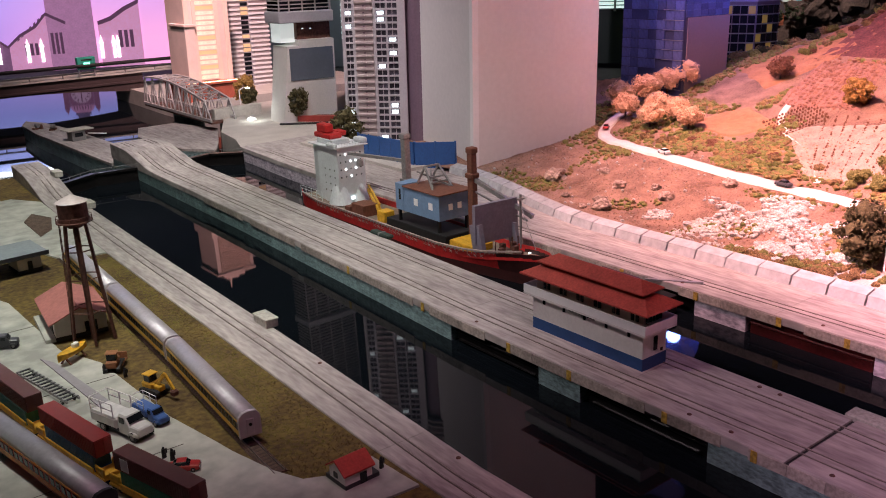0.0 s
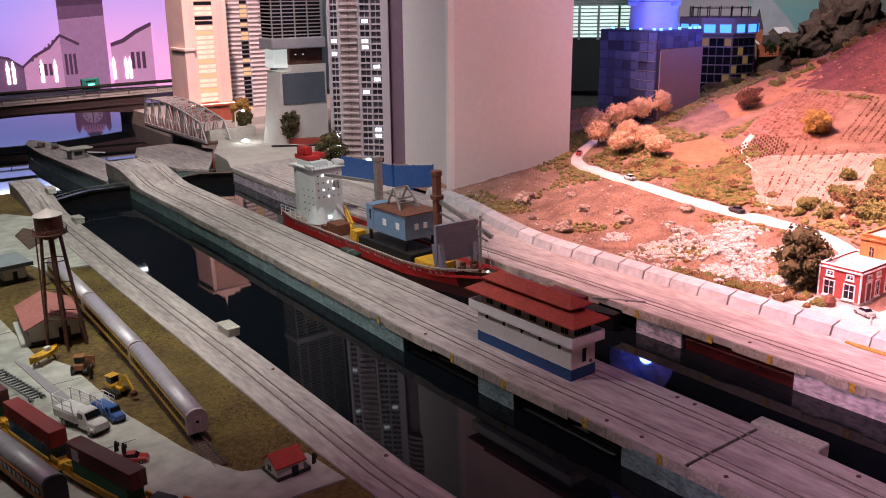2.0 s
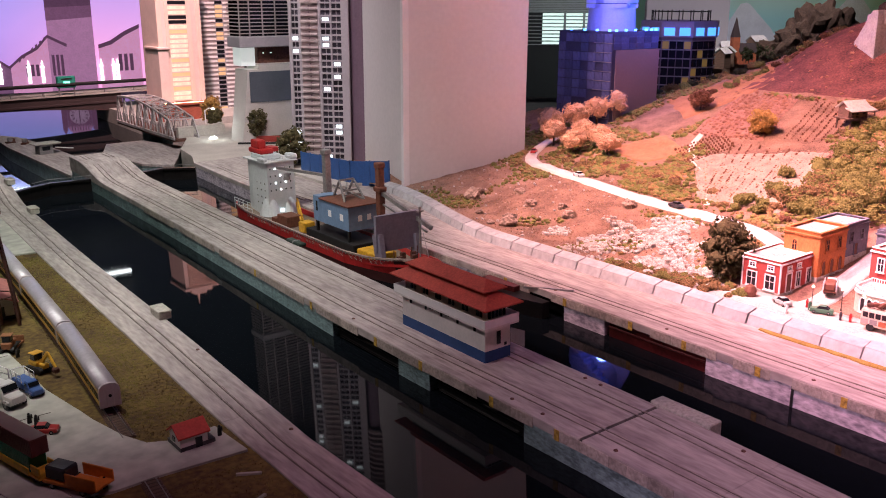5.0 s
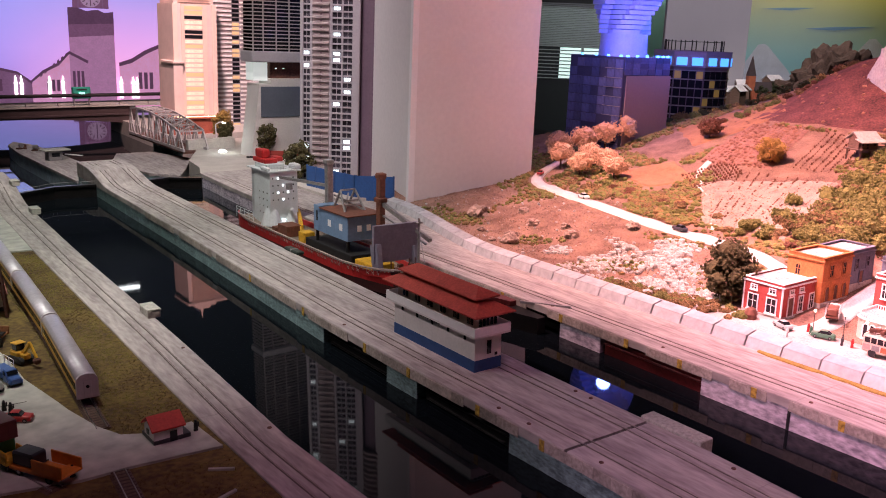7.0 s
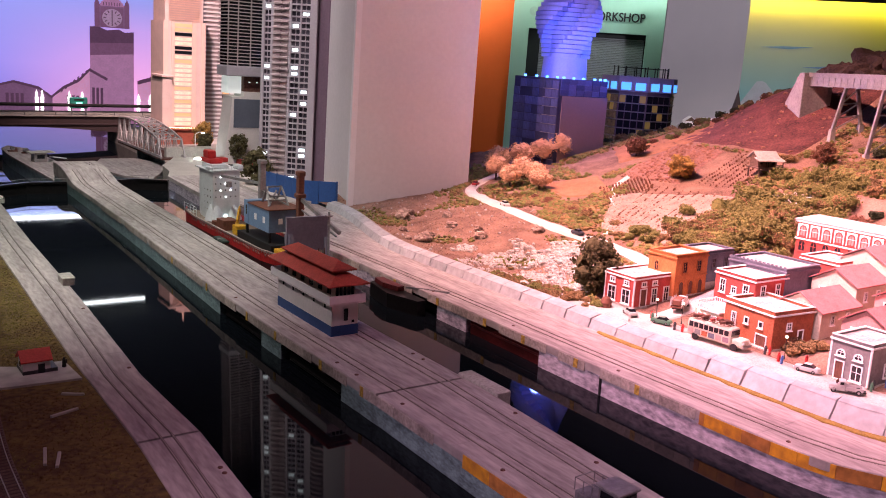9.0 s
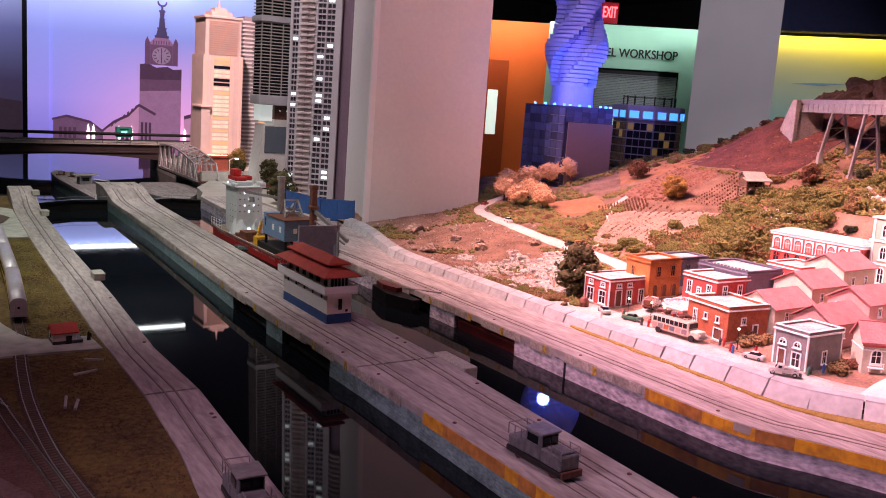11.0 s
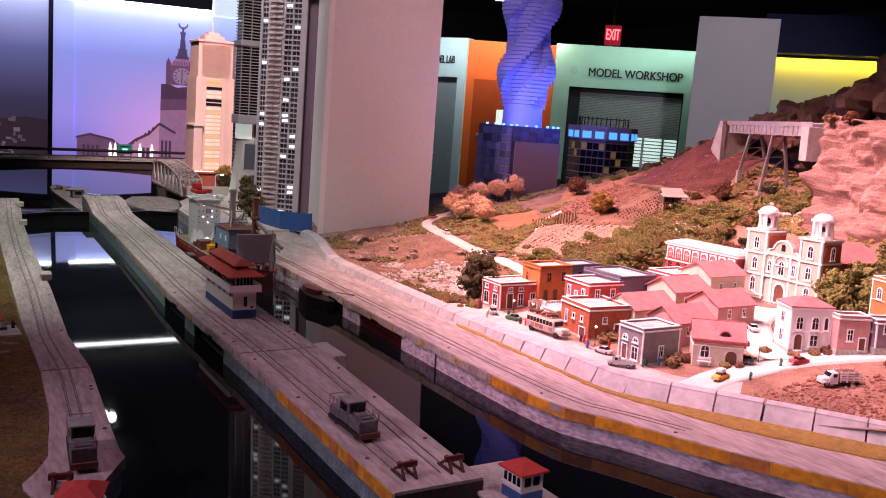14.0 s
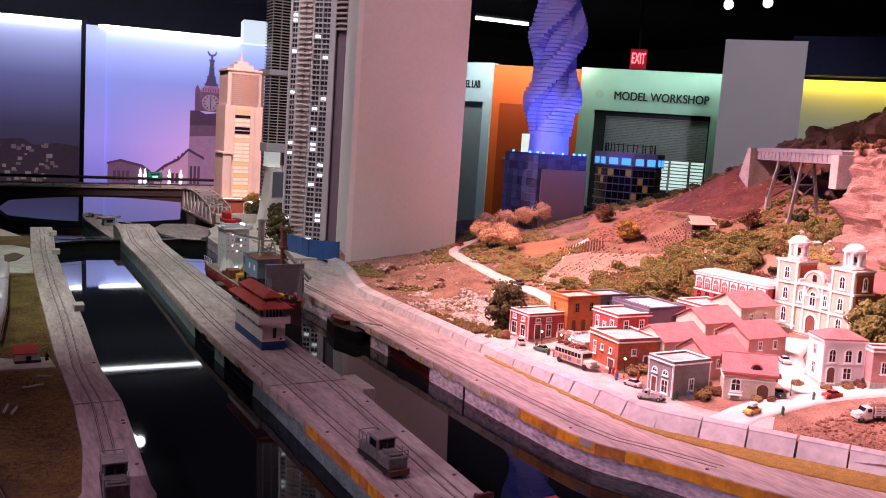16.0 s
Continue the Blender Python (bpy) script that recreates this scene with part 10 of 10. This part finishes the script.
for x, y, r in ((3.25, 1.23, 0.03), (3.43, 0.6, 0.04), (2.10, 0.125, 0.022), (2.13, 0.14, 0.018), (2.155, 0.13, 0.018), (2.19, 0.04, 0.012), (2.17, 0.19, 0.016), (2.345, 0.12, 0.016), (2.35, 0.06, 0.014), (2.38, 0.0, 0.012), (2.46, -0.03, 0.014), (2.43, -0.02, 0.012), (2.09, 0.375, 0.02), (2.12, 0.36, 0.022), (2.16, 0.35, 0.02), (2.14, 0.40, 0.016), (2.22, 0.02, 0.010), (2.62, -0.2, 0.02), (2.5, -0.18, 0.016)):
    bush(x, y, r, rg.choice((M_leafrust, M_scrub)), "dry brown shrub on the ground", rg)
for i in range(40):
    y = rg.uniform(0.9, 2.2)
    x = float(np.interp(y, [0.9, 1.4, 1.9, 2.2], [2.40, 2.44, 2.52, 2.58])) + rg.uniform(0.0, 0.09)
    if not near_path(x, y, HP, 0.035):
        bush(x, y, rg.uniform(0.010, 0.02), rg.choice((M_leafrust, M_scrub, M_leafgreen)), "dry brown shrub along the hill road", rg)
for i in range(70):
    y = rg.uniform(0.86, 1.25)
    x = rg.uniform(1.91, 1.91 + 0.11 * (1.35 - y) / 0.4)
    if (x - 2.06) ** 2 + (y - 0.965) ** 2 > 0.002:
        bush(x, y, rg.uniform(0.007, 0.014), rg.choice((M_scrub, M_scrub, M_leafgreen)), "dry brown shrub behind the barrier", rg)

for x, y, h, lf, lab in ((2.20, 3.96, 0.185, M_leafolive, "dark green tree on the plaza"), (1.965, 3.12, 0.19, M_leafolive, "dark green tree on the plaza"), (2.24, 4.62, 0.19, M_leafyellow, "autumn orange tree behind the plaza wall"), (2.22, 4.54, 0.13, M_leafolive, "dark green tree on the plaza")):
    tree(x, y, h, h * 0.36, lf, lab, rg, z=0.0, crown_from=0.26, blobs=15, dens=60, size=0.0065, group="plaza trees")

# cars on the hill road
for x, y, a, m_, lab in ((2.60, 2.268, 125, C_red, "red car on the hillside road"), (2.447, 1.87, 168, C_white, "white car on the hillside road"), (2.361, 1.37, 175, C_dark, "dark car on the hillside road")):
    car(pose(x, y, ground_z(x, y) + 0.006, 0, 0, a), m_, lab)

# stilt house among the fields
hx, hy = 3.13, 1.25
hz = ground_z(hx, hy)
hut = thing("stilt_house", "weathered wooden stilt house with pale pitched roof and veranda", "house", pose(hx, hy, hz, 0, 0, -20))
M_weather = mat("weathered_planks", (0.16, 0.10, 0.075), 0.9, vary=0.4, scale=40, bump=0.4, stretch=(1, 1, 5))
M_tinroof = mat("pale_tin_roof", (0.55, 0.50, 0.45), 0.6, vary=0.25, scale=40, bump=0.3)
for x in (-0.04, 0.0, 0.04):
    for y in (-0.035, 0.03):
        part("stilt", box(x - 0.002, x + 0.002, y - 0.002, y + 0.002, -0.03, 0.022), M_weather, hut)
part("platform", box(-0.05, 0.05, -0.045, 0.037, 0.022, 0.026, 0.0006), M_weather, hut)
part("wall", box(-0.038, 0.038, -0.02, 0.03, 0.026, 0.058), M_weather, hut)
for x in (-0.048, -0.016, 0.016, 0.048):
    part("post", box(x - 0.0012, x + 0.0012, -0.0445, -0.042, 0.026, 0.05), M_weather, hut)
part("veranda_rail", box(-0.048, 0.048, -0.0442, -0.0425, 0.036, 0.038), M_weather, hut)
part("veranda_roof", turned(box(-0.054, 0.054, -0.018, 0.018, -0.0015, 0.0015), pose(0, -0.035, 0.055, 16)), M_tinroof, hut, "pale tin veranda roof")
for s in (-1, 1):
    part("roof_slope", turned(box(-0.046, 0.046, -0.021, 0.021, -0.0015, 0.0015), pose(0, 0.005 + s * 0.017, 0.069, -s * 35)), M_tinroof, hut, "pale tin roof slope")
for x in (-0.038, 0.0345):
    part("gable", turned(prism([(-0.02, 0.058), (0.03, 0.058), (0.005, 0.078)], x, x + 0.0035), Matrix(((0, 0, 1, 0), (1, 0, 0, 0), (0, 1, 0, 0), (0, 0, 0, 1)))), M_weather, hut)
part("door", box(-0.006, 0.006, -0.0212, -0.0195, 0.026, 0.048), M_black, hut)
for x in (-0.025, 0.025):
    part("window", box(x - 0.005, x + 0.005, -0.0212, -0.0195, 0.036, 0.048), M_black, hut)
part("ladder", BM(bar((-0.01, -0.07, -0.005), (-0.01, -0.046, 0.025), 0.0014, 0.0014), bar((0.01, -0.07, -0.005), (0.01, -0.046, 0.025), 0.0014, 0.0014), *[bar((-0.01, -0.07 + 0.024 * f, -0.005 + 0.03 * f), (0.01, -0.07 + 0.024 * f, -0.005 + 0.03 * f), 0.003, 0.001) for f in (0.2, 0.4, 0.6, 0.8)]), M_weather, hut)
# ---- steel viaduct, rocks and the village on the ridge ----
M_viaduct = mat("grey_viaduct_steel", (0.34, 0.33, 0.33), 0.55, 0.2, vary=0.2, scale=40, bump=0.1)
M_abut = mat("grey_abutment_concrete", (0.40, 0.38, 0.37), 0.85, vary=0.25, scale=18, bump=0.3)
VM = pose(3.64, 1.42, 0, 0, 0, -118.3)
vd = thing("viaduct", "grey steel viaduct on braced trestles between concrete abutments", "viaduct", VM)
LN, ZT = 0.88, 0.636
part("deck", box(-0.01, LN, -0.036, 0.036, ZT - 0.010, ZT), M_viaduct, vd)
for y in (-0.033, 0.025):
    part("girder", BM(box(-0.01, LN, y + 0.002, y + 0.006, ZT - 0.042, ZT - 0.010), box(-0.01, LN, y - 0.001, y + 0.009, ZT - 0.045, ZT - 0.0415)), M_viaduct, vd, "grey plate girder")
for i in range(20):
    x = 0.02 + i * 0.043
    part("stiffener", box(x, x + 0.003, -0.0335, -0.031, ZT - 0.0415, ZT - 0.010), M_viaduct, vd)
for y in (-0.037, 0.037):
    part("kerb_rail", box(-0.01, LN, y - 0.0015, y + 0.0015, ZT, ZT + 0.006), M_viaduct, vd)
lerp = lambda a, b, f: tuple(a[i] + (b[i] - a[i]) * f for i in range(3))
for x0, zf, zb in ((0.262, 0.405, 0.43), (0.505, 0.335, 0.35)):
    tf, tb_ = (x0, -0.022, ZT - 0.045), (x0, 0.022, ZT - 0.045)
    ff, fb = (x0, -0.055, zf + 0.025), (x0, 0.055, zb + 0.02)
    part("trestle_leg", bar(ff, tf, 0.011, 0.011), M_viaduct, vd)
    part("trestle_leg", bar(fb, tb_, 0.011, 0.011), M_viaduct, vd)
    for f in (0.3, 0.62):
        part("cross_brace", bar(lerp(ff, tf, f), lerp(fb, tb_, f), 0.005, 0.005), M_viaduct, vd)
    for f, g in ((0.02, 0.3), (0.3, 0.62), (0.62, 0.96)):
        part("diagonal_brace", bar(lerp(ff, tf, f), lerp(fb, tb_, g), 0.004, 0.004), M_viaduct, vd)
    for p in (ff, fb):
        part("footing", turned(cyl(0.019, 0.012, -0.08, 0.006, n=4), pose(p[0], p[1], p[2], 0, 0, 45)), M_abut, vd, "pale concrete footing")
ab = thing("abutment", "pale concrete bridge abutment with sloping wing wall", "abutment", VM, kind="structure")
part("bearing_block", box(-0.07, 0.012, -0.05, 0.06, 0.35, ZT - 0.012, 0.002), M_abut, ab)
for y0, y1 in ((-0.062, -0.044), (0.044, 0.062)):
    part("wing_wall", turned(prism([(0.014, 0.35), (0.014, ZT + 0.004), (-0.02, ZT + 0.004), (-0.115, 0.52), (-0.14, 0.40)], -y1, -y0), Matrix(((1, 0, 0, 0), (0, 0, -1, 0), (0, 1, 0, 0), (0, 0, 0, 1)))), M_abut, ab)
part("far_abutment", box(LN - 0.03, LN + 0.03, -0.06, 0.06, ZT - 0.13, ZT - 0.012, 0.002), M_abut, ab)
sw = Matrix(((0, 0, 1, 0), (1, 0, 0, 0), (0, 1, 0, 0), (0, 0, 0, 1)))

# dark rock masses behind the viaduct
rg = random.Random(31)
for x, y, z, r, q in ((3.96, 1.46, 0.61, 0.12, 0.85), (4.0, 1.36, 0.62, 0.14, 0.9), (4.02, 1.22, 0.62, 0.15, 0.9), (4.1, 1.08, 0.68, 0.19, 1.0), (3.72, 1.0, 0.48, 0.13, 1.0), (3.62, 0.85, 0.47, 0.13, 1.0), (4.1, 0.85, 0.72, 0.22, 1.0), (3.95, 0.6, 0.66, 0.22, 1.0), (3.82, 1.14, 0.5, 0.13, 0.8)):
    tagged(mesh("rock_outcrop", lump((x, y, z), r, rg, q, 0.42, 4), M_rockdark), "dark rough rock outcrop on the hilltop", "rock", "rock outcrops")

# pale cliff beside the viaduct
bm = bmesh.new()
G = []
nu, nv = 130, 80
for i in range(nu + 1):
    u = i / nu
    row = []
    for j in range(nv + 1):
        v = j / nv
        bx, by = 3.07 + 0.10 * u, 0.56 - 1.15 * u
        tx, ty = 3.24 + 0.16 * u, 0.65 - 1.25 * u
        f = ease(v / 0.8)
        x, y = bx + (tx - bx) * min(v / 0.8, 1) + max(0, v - 0.8) * 1.6, by + (ty - by) * min(v / 0.8, 1)
        zb = rise(bx, by) - 0.03
        z = zb + (0.665 - 0.04 * u - zb) * f - max(0, v - 0.86) * 0.9
        nz = noise.noise(Vector((x * 5, y * 5, z * 9))) * 0.06 + noise.noise(Vector((x * 13, y * 13, z * 17))) * 0.032 + noise.noise(Vector((x * 36, y * 36, z * 48))) * 0.014
        ledge = 0.004 * math.sin(z * 70 + 5 * noise.noise(Vector((x * 4, y * 4, 0))))
        row.append(bm.verts.new((x - nz - ledge, y + nz * 0.5, z + nz * 0.4)))
    G.append(row)
for i in range(nu):
    for j in range(nv):
        bm.faces.new((G[i][j], G[i + 1][j], G[i + 1][j + 1], G[i][j + 1]))
bmesh.ops.recalc_face_normals(bm, faces=list(bm.faces))
tagged(mesh("cliff", bm, M_rockpink), "pale rough rock cliff beside the viaduct", "cliff", kind="structure")
for i in range(26):
    u, v = rg.random(), rg.choice((0.0, 0.05, 0.4, 0.8, 0.9))
    i0, j0 = int(u * nu * 0.6), int(v * nv)
    p = (3.07 + 0.18 * v + 0.06 * u, 0.56 - 0.8 * u + 0.1 * v, 0)
    zz = 0.25 + (0.41) * ease(v / 0.8)
    ob = thing("bush", "dusty brown bush clinging to the cliff", "bush", pose(p[0] - 0.01, p[1], zz), "cliff bushes")
    bm = bmesh.new()
    for k in range(4):
        shards(bm, (rg.uniform(-0.015, 0.015), rg.uniform(-0.015, 0.015), rg.uniform(-0.004, 0.012)), 0.014, 40, 0.0045, rg)
    core(bm, (0.006, 0, 0), 0.014, rg)
    part("crown", bm, rg.choice((M_leafrust, M_leafgreen, M_scrub)), ob)
    part("stem", rod((0.03, 0, -0.03), (0, 0, 0), 0.002), M_bark, ob)

# village on the far ridge
M_slate = mat("dark_slate_spire", (0.05, 0.035, 0.04), 0.7, vary=0.2, scale=60, bump=0.2)
FAR = Matrix.Translation((0.232, -0.33, 0.654)) @ Matrix.Scale(1.93, 4) @ Matrix.Translation((-0.232, 0.33, -0.654))
before = set(scene.objects)
vc = thing("village_church", "small brick village church with a dark pointed spire", "church", pose(4.2, 2.47, 0.33, 0, 0, -30))
part("tower", box(-0.018, 0.018, -0.018, 0.018, 0, 0.135), M_brickwall, vc)
part("spire", turned(cyl(0.027, 0.001, 0.135, 0.235, n=4), pose(0, 0, 0, 0, 0, 45)), M_slate, vc, "dark slate spire")
part("nave", box(0.015, 0.105, -0.028, 0.028, 0, 0.06), M_brickwall, vc)
part("roof", turned(prism([(-0.034, 0.058), (0.034, 0.058), (0.0, 0.105)], 0.015, 0.11), sw), M_slate, vc)
for k in range(3):
    opening(vc, pose(0.0, -0.028, 0), 0.034 + k * 0.025, 0.018, 0.009, 0.03, "arch", M_brickwall)
opening(vc, pose(-0.018, 0.018, 0, 0, 0, -90), 0.018, 0.1, 0.01, 0.022, "arch", M_brickwall)
M_snowroof = mat("white_snowy_roof", (0.68, 0.67, 0.68), 0.8, vary=0.2, scale=40, bump=0.3)
for x, y, z, a, w, d, h in ((4.15, 2.62, 0.30, 20, 0.09, 0.06, 0.05), (4.05, 2.50, 0.31, -15, 0.08, 0.06, 0.045), (4.1, 2.40, 0.325, 30, 0.07, 0.05, 0.04), (4.25, 2.58, 0.33, -40, 0.08, 0.06, 0.05), (4.0, 2.62, 0.29, 5, 0.09, 0.05, 0.04), (4.2, 2.72, 0.30, 50, 0.08, 0.06, 0.05), (3.98, 2.37, 0.325, 10, 0.07, 0.05, 0.04), (4.3, 2.42, 0.37, -10, 0.08, 0.06, 0.04)):
    gable_house(pose(x, y, z, 0, 0, a), w, d, h + 0.03, h + 0.055, M_weather, M_snowroof, "small timber village house with a white roof", "village_house", "house", "x", 0.006, "village houses")
for x, y, z, h in ((4.1, 2.33, 0.36, 0.07), (4.16, 2.28, 0.37, 0.08), (4.05, 2.28, 0.36, 0.06), (4.22, 2.33, 0.38, 0.08), (4.12, 2.22, 0.37, 0.07), (3.95, 2.5, 0.32, 0.05), (4.0, 2.72, 0.3, 0.05)):
    tree(x, y, h, h * 0.4, M_leafdark, "dark green tree in the ridge village", rg, z=z, crown_from=0.1, blobs=8, dens=36, group="village trees")
tagged(mesh("far_ridge", BM(*[lump((4.2 + 0.12 * k, 2.9 - 0.22 * k, 0.16), 0.25, rg, 0.72, 0.25, 3) for k in range(5)]), M_rockdark), "dark earth ridge under the distant village", "ground", kind="structure")
for x, y, z, r, q in ((4.2, 2.02, 0.50, 0.10, 1.3), (4.22, 2.12, 0.44, 0.11, 1.0), (4.25, 1.95, 0.48, 0.09, 1.2), (4.2, 2.22, 0.40, 0.08, 0.8)):
    tagged(mesh("rock_outcrop", lump((x, y, z), r, rg, q, 0.4, 4), M_rockdark), "dark rough rock outcrop beyond the ridge", "rock", "rock outcrops")
for ob in [o for o in scene.objects if o not in before and o.parent is None]:
    ob.matrix_world = FAR @ ob.matrix_world

# hedge of dark bushes along the upper field edge
for i in range(46):
    f = i / 45
    x, y = 3.22 + 0.9 * f + rg.uniform(-0.04, 0.04), 2.50 - 0.80 * f + rg.uniform(-0.06, 0.04)
    bush(x, y, rg.uniform(0.015, 0.03), rg.choice((M_scrub, M_leafdark, M_leafgreen)), "dark dusty hedge bush along the field edge", rg, "hedge bushes")
for i in range(22):
    f = i / 21
    x, y = 3.35 + 0.55 * f + rg.uniform(-0.03, 0.03), 2.02 - 0.25 * f + rg.uniform(-0.04, 0.04)
    bush(x, y, rg.uniform(0.012, 0.024), rg.choice((M_scrub, M_leafrust, M_leafgreen)), "dark dusty hedge bush along the field edge", rg, "hedge bushes")

# ---- the model board ----
# The board dips a little towards its far corner; the column, the towers and the room stand level.
BOARD = Matrix.Translation((1.401, 1.008, 0.001)) @ Matrix.Rotation(radians(1.099), 4, Vector((-0.5867, -0.9240, -0.1005))) @ Matrix.Scale(1.0129, 4) @ Matrix.Translation((-1.4, -1.0, 0.0))
LEVEL = {"floor", "ceiling", "water_far", "column", "column_grey", "backdrop", "exit_sign", "ceiling_tube_light", "ceiling_spotlight", "apartment_tower", "curved_building", "hotel_tower", "white_tower", "twisting_tower", "octagonal_block"}
for ob in scene.objects:
    kind = ob.name.split(".")[0]
    if ob.parent is None and ob.type in {"MESH", "EMPTY"} and kind not in LEVEL and not kind.startswith("wall_"):
        ob.matrix_world = BOARD @ ob.matrix_world
